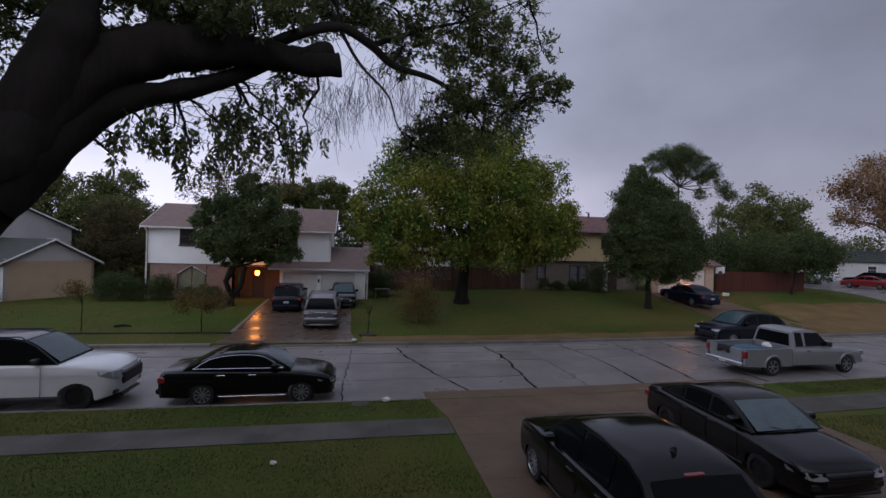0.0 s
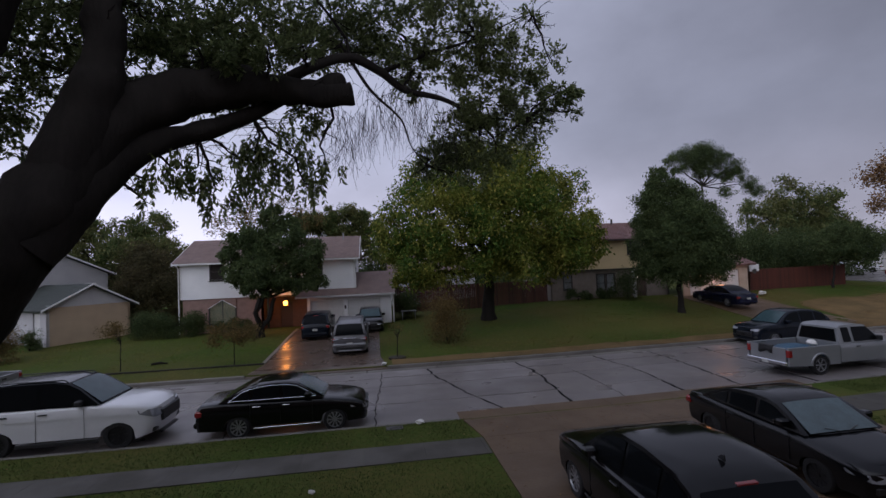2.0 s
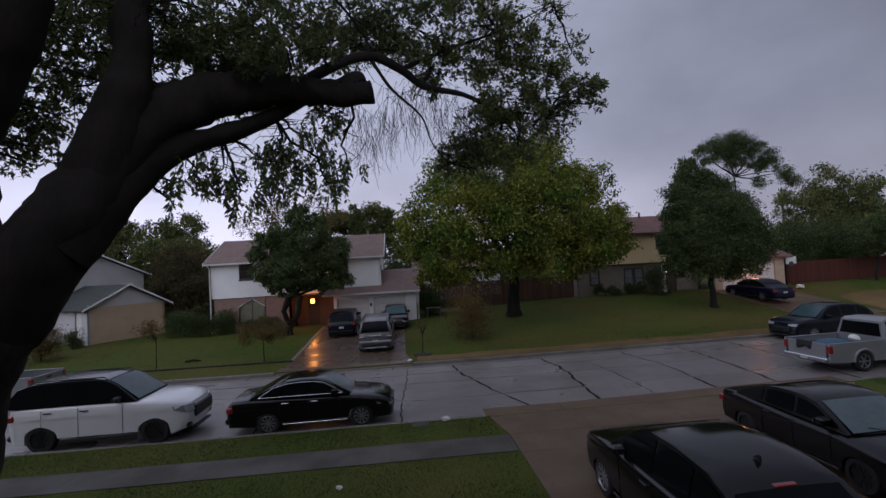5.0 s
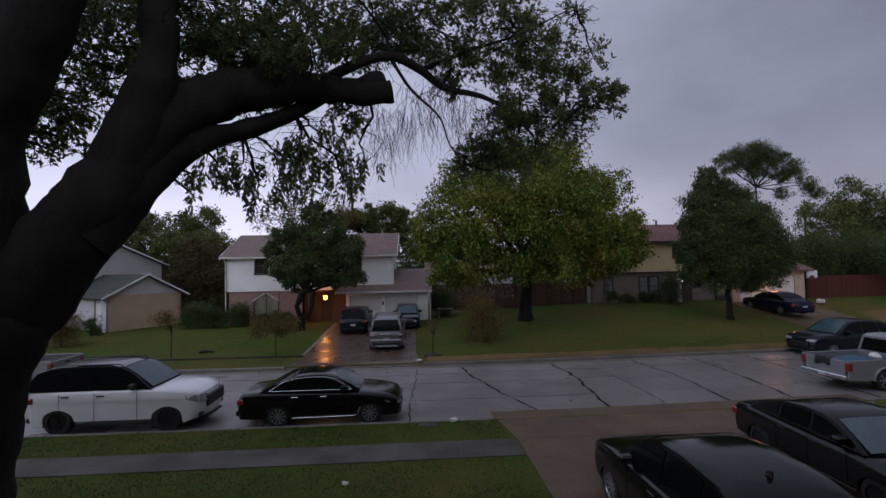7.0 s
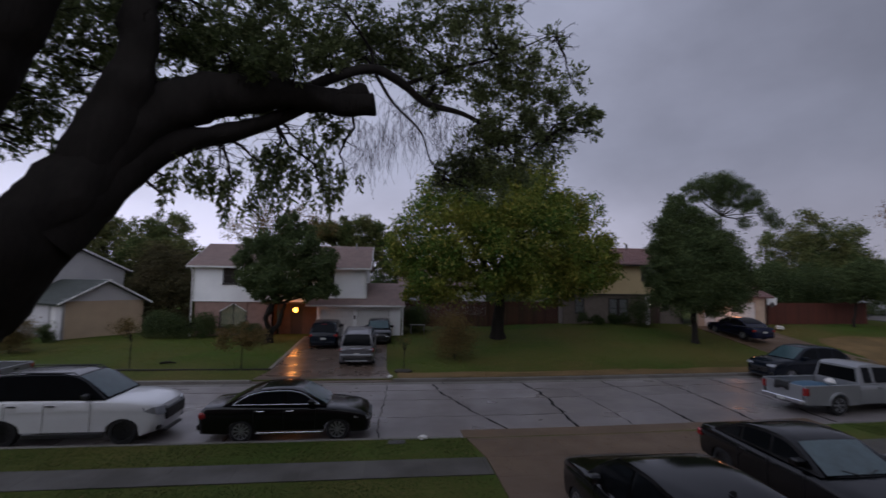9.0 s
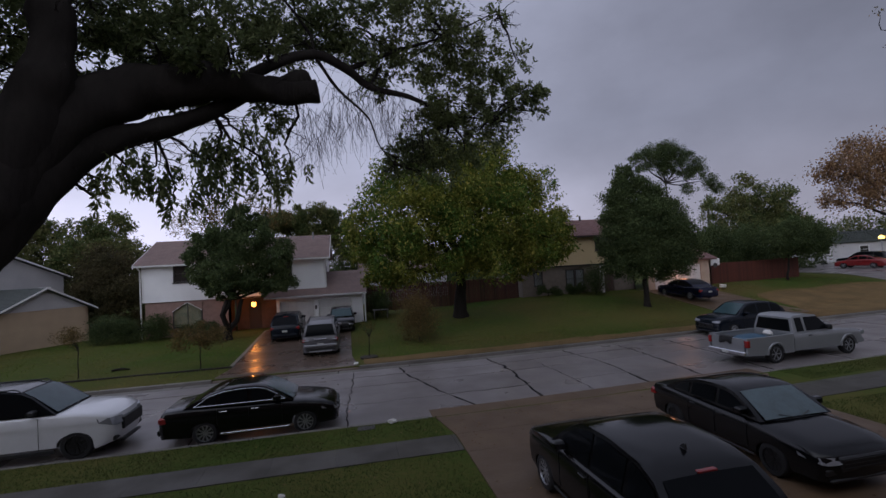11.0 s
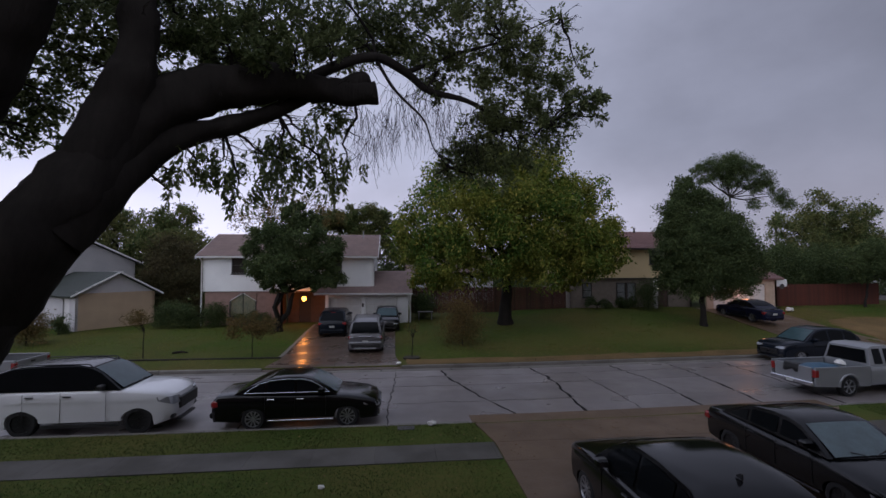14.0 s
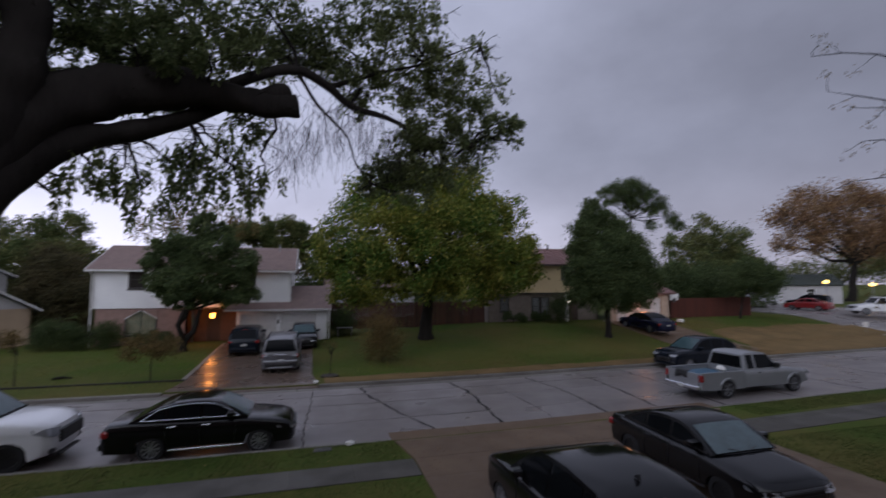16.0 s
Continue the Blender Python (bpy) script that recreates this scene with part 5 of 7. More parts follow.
RUST_CROWN = [
    (78.31, 60.0, 16.27, 3.66), (84.94, 60.0, 18.52, 4.22), (93.21, 60.0, 19.93, 4.35), (100.18, 60.0, 18.18, 4.43), (81.93, 60.0, 13.47, 3.69),
    (90.0, 60.0, 14.71, 4.27), (96.8, 60.0, 12.88, 4.36), (105.83, 60.0, 15.23, 5.99), (76.71, 60.0, 11.4, 2.26), (113.82, 60.0, 17.67, 6.16),
]
EAST_FAR = [
    (100.18, 80.0, 6.0, 3.58), (110.36, 80.0, 7.33, 4.29), (121.11, 80.0, 8.73, 5.04), (132.41, 80.0, 9.53, 5.83), (144.37, 80.0, 10.37, 6.67),
]
WEST_CROWN = [
    (-29.44, 50.0, 8.98, 1.9), (-28.11, 52.0, 9.77, 1.7), (-24.56, 50.0, 9.01, 2.19), (-21.82, 50.0, 9.6, 1.93), (-21.5, 47.0, 7.12, 2.57),
    (-27.77, 50.0, 6.7, 2.17), (-19.83, 48.0, 7.18, 1.58), (-24.05, 47.0, 6.04, 2.04), (-31.13, 52.0, 6.78, 2.25), (-18.96, 46.0, 4.41, 1.51),
    (-36.48, 55.0, 8.15, 2.36), (-39.95, 55.0, 8.14, 2.94), (-26.0, 48.0, 4.0, 2.4), (-22.0, 47.0, 3.6, 2.4), (-30.5, 49.0, 4.2, 2.4),
    (-17.2, 46.0, 6.2, 1.7), (-16.0, 46.0, 3.2, 1.7),
]
WEST_BROWN = [
    (-19.16, 43.0, 5.42, 2.12), (-19.12, 42.0, 2.99, 2.06), (-17.52, 42.0, 3.46, 1.61), (-20.06, 42.0, 3.96, 1.37), (-17.02, 42.0, 1.53, 1.02),
]
NORTH_CROWN = [
    (-5.03, 54.0, 9.79, 2.45), (-2.46, 54.0, 10.12, 2.16), (-0.52, 54.0, 8.83, 1.85), (-3.74, 54.0, 7.84, 1.84), (0.13, 54.0, 6.87, 1.54),
    (-6.94, 54.0, 10.1, 1.84),
]
THIN_CROWN = [
    (-13.39, 48.0, 10.58, 1.88), (-10.64, 48.0, 11.18, 2.16), (-8.41, 48.0, 10.62, 1.9), (-15.02, 48.0, 9.44, 1.34), (-6.73, 48.0, 10.06, 1.63),
    (-11.18, 48.0, 9.46, 2.15),
]

tree("broad_tree", (7.9, 33.0, land(7.9, 33)), (7.9, 32.6, 4.2), BIG_CROWN, 0.5, YELLOW_LEAF, "broad tree turning from green to yellow on a lawn", 110000, 0.23, BARK, 21, twigs=60, tight=0.17, droop=0.5)
tree("oak_tree", (-7.9, 33.2, land(-7.9, 33.2)), (-7.4, 33.0, 3.0), YARD_OAK, 0.2, DARK_LEAF, "dark green oak with several stems before a white house", 58000, 0.18, BARK, 31, stems=3, twigs=40, tight=0.14)
tree("cone_tree", (21.6, 31.0, land(21.6, 31)), (21.6, 31.0, 3.2), CONE_CROWN, 0.24, DARK_LEAF, "dense dark green pear-shaped tree on a lawn", 150000, 0.15, BARK, 41, twigs=60, tight=0.17)
tree("pine_tree", (43.5, 55.0, land(43, 55)), (42.4, 55.0, 13.6), PINE_PADS, 0.15, DARK_LEAF, "tall pine with flat clumped needles at the top", 46000, 0.22, BARK, 51, twigs=34, slim=0.25, tight=0.24, squash=0.8)
tree("shade_tree", (46.5, 46.5, land(46, 46)), (46.5, 46.2, 4.5), EAST_CROWN, 0.33, MID_LEAF, "green shade tree behind a red fence", 26000, 0.28, BARK, 61, twigs=40, tight=0.16)
tree("shade_tree", (54.0, 51.5, land(54, 51)), (54.0, 51.5, 3.0), EAST_LOW, 0.33, DARK_LEAF, "dark bushy tree beside the side street", 22000, 0.30, BARK, 62, twigs=40, tight=0.16)
tree("autumn_tree", (94.0, 62.0, land(94, 62)), (94.0, 61.0, 8.0), RUST_CROWN, 0.7, ORANGE_LEAF, "large thin-leaved tree in orange autumn colour", 40000, 0.45, BARK, 71, twigs=24, tight=0.26)
tree("tree_row", (120.0, 84.0, land(120, 84)), (120.0, 82.0, 4.0), EAST_FAR, 0.6, MID_LEAF, "far row of green trees behind houses", 16000, 0.6, BARK, 72, twigs=20)
tree("shade_tree", (-25.0, 50.0, land(-25, 50)), (-25.0, 49.5, 4.0), WEST_CROWN, 0.4, MID_LEAF, "tall green tree behind the grey house", 80000, 0.27, BARK, 81, twigs=46, tight=0.17)
tree("brown_tree", (-18.5, 42.8, land(-18, 42)), (-18.5, 42.6, 2.2), WEST_BROWN, 0.22, DUSKY_LEAF, "dull brown leafy tree between two houses", 42000, 0.17, BARK, 82, twigs=26, tight=0.26)
tree("shade_tree", (-3.0, 55.0, land(-3, 55)), (-3.0, 54.5, 5.0), NORTH_CROWN, 0.35, MID_LEAF, "green tree behind the white house", 38000, 0.27, BARK, 83, twigs=40, tight=0.16)
tree("shade_tree", (7.0, 60.0, land(7, 60)), (7.0, 59.5, 3.0), [(-1.0, 58.0, 4.4, 2.4), (2.5, 58.5, 5.2, 2.6), (6.0, 59.0, 5.6, 2.8), (10.0, 59.0, 5.4, 2.7), (13.5, 58.5, 5.0, 2.5), (4.0, 58.0, 3.0, 2.2), (9.0, 58.0, 3.0, 2.2), (0.5, 57.5, 2.6, 2.0)], 0.3, DARK_LEAF, "dark trees behind the low grey house", 30000, 0.25, BARK, 85, twigs=30, tight=0.2)
tree("shade_tree", (-34.0, 46.0, land(-34, 46)), (-34.0, 45.5, 3.5), [(-30.0, 46.0, 7.0, 2.6), (-34.0, 46.0, 8.0, 3.0), (-38.0, 46.0, 7.0, 2.8), (-32.0, 45.0, 4.4, 2.4), (-36.5, 45.0, 4.4, 2.4)], 0.3, MID_LEAF, "green trees beyond the grey house", 22000, 0.25, BARK, 86, twigs=30, tight=0.2)
tree("tree_row", (-30.0, 80.0, land(-30, 80)), (-30.0, 79.0, 3.0), [(-95 + 8.5 * k, 78.0 + 3 * math.sin(k * 1.9), 3.6 + 1.1 * math.sin(k * 2.7), 4.6) for k in range(16)], 0.4, DARK_LEAF, "far dark row of trees behind the houses", 60000, 0.5, BARK, 87, twigs=30, tight=0.22)
tree("shade_tree", (40.6, 36.7, land(40.6, 36.7)), (40.8, 36.6, 3.4), [(39.9, 36.5, 5.2, 1.4), (42.1, 36.5, 6.3, 1.5), (44.3, 36.5, 5.4, 1.5), (42.3, 36.5, 4.5, 1.4), (40.2, 36.5, 4.2, 0.9), (44.4, 36.5, 4.0, 0.9), (41.2, 36.5, 5.6, 1.3)], 0.12, DARK_LEAF, "dark leafy tree before the red fence", 32000, 0.16, BARK, 88, twigs=30, tight=0.2)
tree("thin_tree", (-10.5, 49.0, land(-10, 49)), (-10.5, 48.5, 5.5), THIN_CROWN, 0.3, BROWN_LEAF, "half-bare tree above the roof of the white house", 7000, 0.20, BARK_PALE, 84, twigs=34, tight=0.18)


def clump_ring(x, y, z, w, d, h, n, seed):
    g = np.random.default_rng(seed)
    return [(x + g.uniform(-w, w), y + g.uniform(-d, d), z + g.uniform(0.15, 0.85) * h, g.uniform(0.26, 0.42) * h) for _ in range(n)]


def bush(name, x, y, w, d, h, mat, label, count, size, seed, n=9, category="shrub"):
    z = land(x, y)
    return tree(name, (x, y, z), (x, y, z + h * 0.35), clump_ring(x, y, z, max(w - 0.3 * h, 0.12), max(d - 0.3 * h, 0.12), h, n, seed), 0.05, mat, label, count, size, BARK, seed, 1, category, 12, 0.5, 0.34, 0.3)


bush("hedge", -14.6, 35.4, 2.6, 0.75, 1.75, DARK_LEAF, "dense clipped dark green hedge before a brick wall", 26000, 0.085, 101, 34, "hedge")
bush("shrub", -10.4, 35.5, 1.6, 0.6, 1.0, DARK_LEAF, "low dark shrub under a front window", 9000, 0.08, 102, 14)
bush("shrub", 4.0, 27.6, 1.35, 1.1, 3.0, BROWN_LEAF, "tall brownish ornamental bush on a lawn", 11000, 0.085, 103, 12)
bush("shrub", -21.9, 33.4, 0.62, 0.62, 1.15, DARK_LEAF, "round clipped shrub beside the garage", 6000, 0.07, 104, 9)
bush("shrub", -21.4, 30.0, 1.5, 1.1, 2.3, BROWN_LEAF, "loose brown shrub on the lawn", 9000, 0.09, 105, 12)
bush("shrub", 16.6, 37.2, 1.2, 0.5, 0.9, DARK_LEAF, "low dark shrub under windows", 6000, 0.08, 106, 9)
bush("shrub", 19.4, 37.2, 1.2, 0.5, 1.0, DARK_LEAF, "low dark shrub under windows", 6000, 0.08, 107, 9)
bush("shrub", 20.6, 36.4, 0.8, 0.7, 2.4, DARK_LEAF, "tall dark shrub beside the house door", 8000, 0.09, 108, 9)
bush("shrub", 36.0, 41.5, 3.4, 1.2, 5.2, DARK_LEAF, "dark overgrown bushes behind the red fence", 26000, 0.17, 110, 16)
bush("shrub", 42.0, 42.5, 3.4, 1.2, 5.6, DARK_LEAF, "dark overgrown bushes behind the red fence", 26000, 0.17, 111, 16)
bush("shrub", 2.2, 37.6, 1.0, 0.7, 2.2, DARK_LEAF, "dark shrub in front of a fence", 8000, 0.10, 109, 9)


def sapling(x, y, h, r, mat, label, count, seed, size=0.09):
    z = land(x, y)
    g = np.random.default_rng(seed)
    spots = [(x + g.uniform(-r, r) * 0.75, y + g.uniform(-r, r) * 0.6, z + h - r * 0.4 + g.uniform(-0.3, 0.3) * r, r * g.uniform(0.3, 0.5)) for _ in range(8)]
    return tree("young_tree", (x, y, z), (x + 0.05, y, z + h * 0.55), spots, 0.030, mat, label, count, size, BARK, seed, 1, "tree", 10, 0.45, 0.32, 0.4)


sapling(-7.35, 25.45, 2.15, 1.15, BROWN_LEAF, "small young tree with yellow-brown leaves on the verge", 5200, 201, 0.09)
sapling(-12.9, 25.9, 2.4, 0.95, BROWN_LEAF, "thin young tree with few brown leaves", 1500, 202, 0.08)
sapling(0.9, 24.5, 1.9, 0.55, BROWN_LEAF, "slender almost bare sapling on the verge", 260, 203, 0.07)
ring = Shape().lathe([(0.42, -0.1), (0.45, 0.07), (0.35, 0.09), (0.05, 0.10)], 16, "z")
mulch = part("mulch_ring", ring, material("dark_mulch", (0.03, 0.024, 0.018), 0.95, bump=0.8, fine=20))
mulch.location = (0.9, 24.5, land(0.9, 24.5))
tagged(mulch, "dark mulch ring round a sapling", "mulch")

# bare boughs that reach in from a tree further along the near lawn
side = thing("bare_tree", at(19.0, 8.0, 0), "half-bare tree with brown twigs on the near lawn", "tree")
part("trunk", limb_mesh([(0, 0, -0.2, 0.34), (0, 0, 2.5, 0.26), (-0.2, 0.1, 5.5, 0.2), (-0.6, 0.2, 8.5, 0.14), (-1.0, 0.3, 11.5, 0.07)], 10), BARK, side, smooth=70)
boughs = Shape()
tips = []
for k in range(9):
    z0 = 5.5 + k * 0.6
    goal = Vector((-3.4 - 0.27 * k + 0.4 * math.sin(k * 2.0), 1.2 + 0.6 * math.cos(k * 1.7), 4.2 + 0.85 * k))
    line = crooked((-0.5, 0.2, z0), goal, 0.04, k * 1.3 + 40)
    boughs.tube(line, taper(0.05, 0.008, 6), 5)
    for j in range(6):
        a = line[2 + j % 5]
        b = a + Vector((-0.5 * abs(math.sin(j + k)), 0.4 * math.cos(j * 2 + k), 0.35 * math.sin(j * 1.7 + k)))
        boughs.tube(crooked(a, b, 0, k + j * 0.4, 3), taper(0.012, 0.003, 3), 4)
        tips.append((b.x, b.y, b.z, 0.16))
tagged(part("limb", boughs, BARK, side, smooth=60), kind="stuff")
tagged(part("crown", raw_mesh("crown", leaf_cloud(tips, 900, 0.085, 5, 0.8, 1, 0.4, 0.4, 77), 4, BROWN_LEAF), BROWN_LEAF, side), kind="stuff")


# ---- grass and fallen leaves ----


def blades(name, areas, density, tall, seed, mat, label):
    g = np.random.default_rng(seed)
    tri = []
    for x0, x1, y0, y1 in areas:
        n = int((x1 - x0) * (y1 - y0) * density)
        x, y = g.uniform(x0, x1, n), g.uniform(y0, y1, n)
        keep = np.array([noise.noise((a * 0.9, b * 0.9, 4)) * 0.8 + c > -0.35 for a, b, c in zip(x, y, g.uniform(-0.5, 0.5, n))])
        x, y = x[keep], y[keep]
        y = y + np.array([bend(a) for a in x]) * (y > 13)
        z = np.array([land(a, b) for a, b in zip(x, y)])
        n = len(x)
        ang, lean, h = g.uniform(0, 6.28, n), g.normal(0, 1.1, n), tall * g.uniform(0.45, 1.25, n)
        c, s, w = np.cos(ang), np.sin(ang), h * 0.22
        p = np.stack([x - c * w, y - s * w, z], 1)
        q = np.stack([x + c * w, y + s * w, z], 1)
        r = np.stack([x - s * h * lean, y + c * h * lean, z + h], 1)
        tri.append(np.stack([p, q, r], 1).reshape(-1, 3))
    ob = part(name, raw_mesh(name, np.concatenate(tri), 3, mat), mat)
    return tagged(ob, label, "grass", kind="stuff")


blades("grass", [(-18, 2.70, 4.5, 11.60), (-30, 2.45, 12.64, 14.30), (13.0, 30, 6, 11.46), (15.3, 36, 12.75, 14.30)], 900, 0.034, 301, BLADE_SHADED, "short damp green grass beside the sidewalk, coloured darker for shade")
blades("grass", [(-30, -6.2, 22.9, 25.1), (-30, -6.1, 25.3, 36), (0.45, 24.8, 24.1, 37.5), (30.8, 46, 25.0, 37)], 120, 0.055, 302, BLADE, "short green and tan lawn grass across the street")


def litter(areas, seed):
    g = np.random.default_rng(seed)
    out = []
    for x0, x1, y0, y1, n, lift in areas:
        x, y = g.uniform(x0, x1, n), g.uniform(y0, y1, n)
        a, s = g.uniform(0, 6.28, n), g.uniform(0.022, 0.045, n)
        for k in range(n):
            z = land(x[k], y[k]) + lift
            c, d = math.cos(a[k]) * s[k], math.sin(a[k]) * s[k]
            out += [(x[k] - c, y[k] - d, z), (x[k] + d * 0.5, y[k] - c * 0.5, z + 0.015), (x[k] + c, y[k] + d, z + 0.004), (x[k] - d * 0.5, y[k] + c * 0.5, z + 0.012)]
    ob = part("fallen_leaves", raw_mesh("fallen_leaves", np.array(out), 4, DRY_LEAF), DRY_LEAF)
    return tagged(ob, "scattered brown fallen leaves on grass and concrete", "leaves", kind="stuff")


litter([(2.5, 12.8, 4.5, 12.6, 220, 0.04), (2.2, 14.5, 12.7, 14.4, 160, 0.04), (-14, 2.3, 6, 11.4, 110, 0.05), (-14, 2.2, 12.7, 14.3, 60, 0.05), (4, 30, 22.9, 26.5, 5200, 0.06), (-24, -6, 22.9, 30, 700, 0.06), (30.7, 48, 24.6, 37, 9000, 0.06), (25, 30.5, 25, 34, 900, 0.06), (0.5, 24, 26, 36, 900, 0.06), (-6, 0, 26, 35, 160, 0.05)], 401)

# ---- cars ----
# outlines: share of the length from the tail (0) to the nose (1), and height in metres
SEDAN = dict(
    body=[(0.0, 0.46), (0.004, 0.72), (0.014, 0.90), (0.035, 1.00), (0.15, 1.045), (0.30, 1.02), (0.50, 0.99), (0.70, 0.985), (0.80, 0.95), (0.92, 0.86), (0.975, 0.77), (0.994, 0.66), (1.0, 0.46), (0.992, 0.26)],
    cabin=[(0.135, 1.03), (0.20, 1.17), (0.285, 1.37), (0.36, 1.455), (0.45, 1.485), (0.53, 1.475), (0.585, 1.425), (0.655, 1.24), (0.745, 0.985)],
    rear_glass=(1, 3), front_glass=(6, 8), sides=[(0.215, 0.315), (0.335, 0.485), (0.505, 0.665)], wheels=(0.215, 0.79), radius=0.335, roof=(3, 6))
SUV = dict(
    body=[(0.0, 0.50), (0.0, 0.80), (0.008, 1.06), (0.02, 1.16), (0.20, 1.17), (0.45, 1.165), (0.70, 1.16), (0.78, 1.14), (0.93, 1.06), (0.975, 0.98), (0.992, 0.80), (1.0, 0.52), (0.988, 0.30)],
    cabin=[(0.012, 1.15), (0.03, 1.48), (0.065, 1.76), (0.13, 1.845), (0.30, 1.885), (0.46, 1.885), (0.545, 1.84), (0.60, 1.68), (0.735, 1.15)],
    rear_glass=(0, 2), front_glass=(6, 8), sides=[(0.045, 0.215), (0.235, 0.395), (0.415, 0.635)], wheels=(0.185, 0.785), radius=0.395, roof=(3, 6))
HATCH = dict(
    body=[(0.0, 0.46), (0.002, 0.74), (0.012, 0.95), (0.03, 1.02), (0.20, 1.04), (0.45, 1.02), (0.68, 1.01), (0.78, 0.98), (0.92, 0.90), (0.975, 0.80), (0.995, 0.66), (1.0, 0.46), (0.99, 0.27)],
    cabin=[(0.03, 1.02), (0.075, 1.22), (0.14, 1.44), (0.22, 1.53), (0.36, 1.57), (0.49, 1.56), (0.56, 1.50), (0.63, 1.32), (0.735, 1.01)],
    rear_glass=(0, 2), front_glass=(6, 8), sides=[(0.10, 0.235), (0.255, 0.425), (0.445, 0.635)], wheels=(0.19, 0.79), radius=0.345, roof=(3, 6))


BIG_SUV = dict(
    body=[(0.0, 0.55), (0.0, 0.85), (0.006, 1.15), (0.015, 1.27), (0.20, 1.29), (0.45, 1.29), (0.66, 1.28), (0.745, 1.265), (0.80, 1.25), (0.88, 1.20), (0.94, 1.14), (0.978, 1.05), (0.995, 0.85), (1.0, 0.62), (0.982, 0.36)],
    cabin=[(0.010, 1.28), (0.03, 1.55), (0.06, 1.80), (0.12, 1.90), (0.30, 1.95), (0.46, 1.945), (0.535, 1.88), (0.59, 1.73), (0.715, 1.27)],
    rear_glass=(0, 2), front_glass=(6, 8), sides=[(0.045, 0.205), (0.220, 0.395), (0.412, 0.625)], wheels=(0.193, 0.797), radius=0.405, roof=(3, 6))
CROSSOVER = dict(
    body=[(0.0, 0.48), (0.002, 0.78), (0.012, 1.0), (0.03, 1.08), (0.20, 1.12), (0.45, 1.10), (0.68, 1.10), (0.78, 1.09), (0.89, 1.05), (0.955, 0.98), (0.988, 0.84), (1.0, 0.55), (0.99, 0.30)],
    cabin=[(0.03, 1.08), (0.07, 1.28), (0.13, 1.52), (0.21, 1.64), (0.36, 1.70), (0.48, 1.69), (0.555, 1.63), (0.62, 1.45), (0.735, 1.08)],
    rear_glass=(0, 2), front_glass=(6, 8), sides=[(0.10, 0.235), (0.255, 0.425), (0.445, 0.635)], wheels=(0.19, 0.79), radius=0.355, roof=(3, 6))


def side_line(L, rows):
    return [((s - 0.5) * L, z) for s, z in rows]


def height_at(line, x):
    for (a, p), (b, q) in zip(line[:-1], line[1:]):
        if min(a, b) <= x <= max(a, b) and a != b:
            return p + (q - p) * (x - a) / (b - a)
    return line[-1][1]


def add_wheel(car, x, y, r, rim_mat, width=0.235, spokes=10):
    w = new("wheel")
    w.parent = car
    w.location = (x, y, r)
    if y < 0:
        w.rotation_euler = (0, 0, math.pi)
    h = width / 2
    tyre = Shape().lathe([(r * 0.66, -h), (r * 0.90, -h), (r * 0.985, -h * 0.75), (r, -h * 0.3), (r, h * 0.3), (r * 0.985, h * 0.75), (r * 0.90, h), (r * 0.68, h), (r * 0.66, h * 0.7)], 28)
    part("tyre", tyre, RUBBER, w, smooth=40)
    s = Shape().lathe([(r * 0.67, h * 0.55), (r * 0.70, h * 0.95), (r * 0.655, h * 1.0), (r * 0.62, h * 0.6)], 28)
    s.lathe([(r * 0.02, h * 0.86), (r * 0.13, h * 0.86), (r * 0.15, h * 0.6)], 14)
    for k in range(spokes):
        a = 2 * math.pi * k / spokes
        c, d = math.cos(a), math.sin(a)
        pts = []
        for rr, ww in ((0.10, 0.045), (0.66, 0.075)):
            for sgn in (-1, 1):
                pts.append((c * r * rr - d * r * ww * sgn, h * (0.72 if rr < 0.3 else 0.82), d * r * rr + c * r * ww * sgn))
        s.prism([pts[0], pts[1], pts[3], pts[2]], (0, -0.03, 0))
    part("rim", s, rim_mat, w, smooth=35)
    part("brake_disc", Shape().lathe([(r * 0.64, 0.0), (r * 0.64, h * 0.25), (r * 0.1, h * 0.3)], 20), PLASTIC, w)
    return w


def loft(layers, closed_outline=True):
    """Joins outlines of equal length laid side by side."""
    s, n = Shape(), len(layers[0])
    for line in layers:
        s.v += line
    for j in range(len(layers) - 1):
        for k in range(n if closed_outline else n - 1):
            s.f.append((j * n + k, j * n + (k + 1) % n, (j + 1) * n + (k + 1) % n, (j + 1) * n + k))
    s.f += [tuple(range(n)), tuple((len(layers) - 1) * n + k for k in range(n))]
    return s


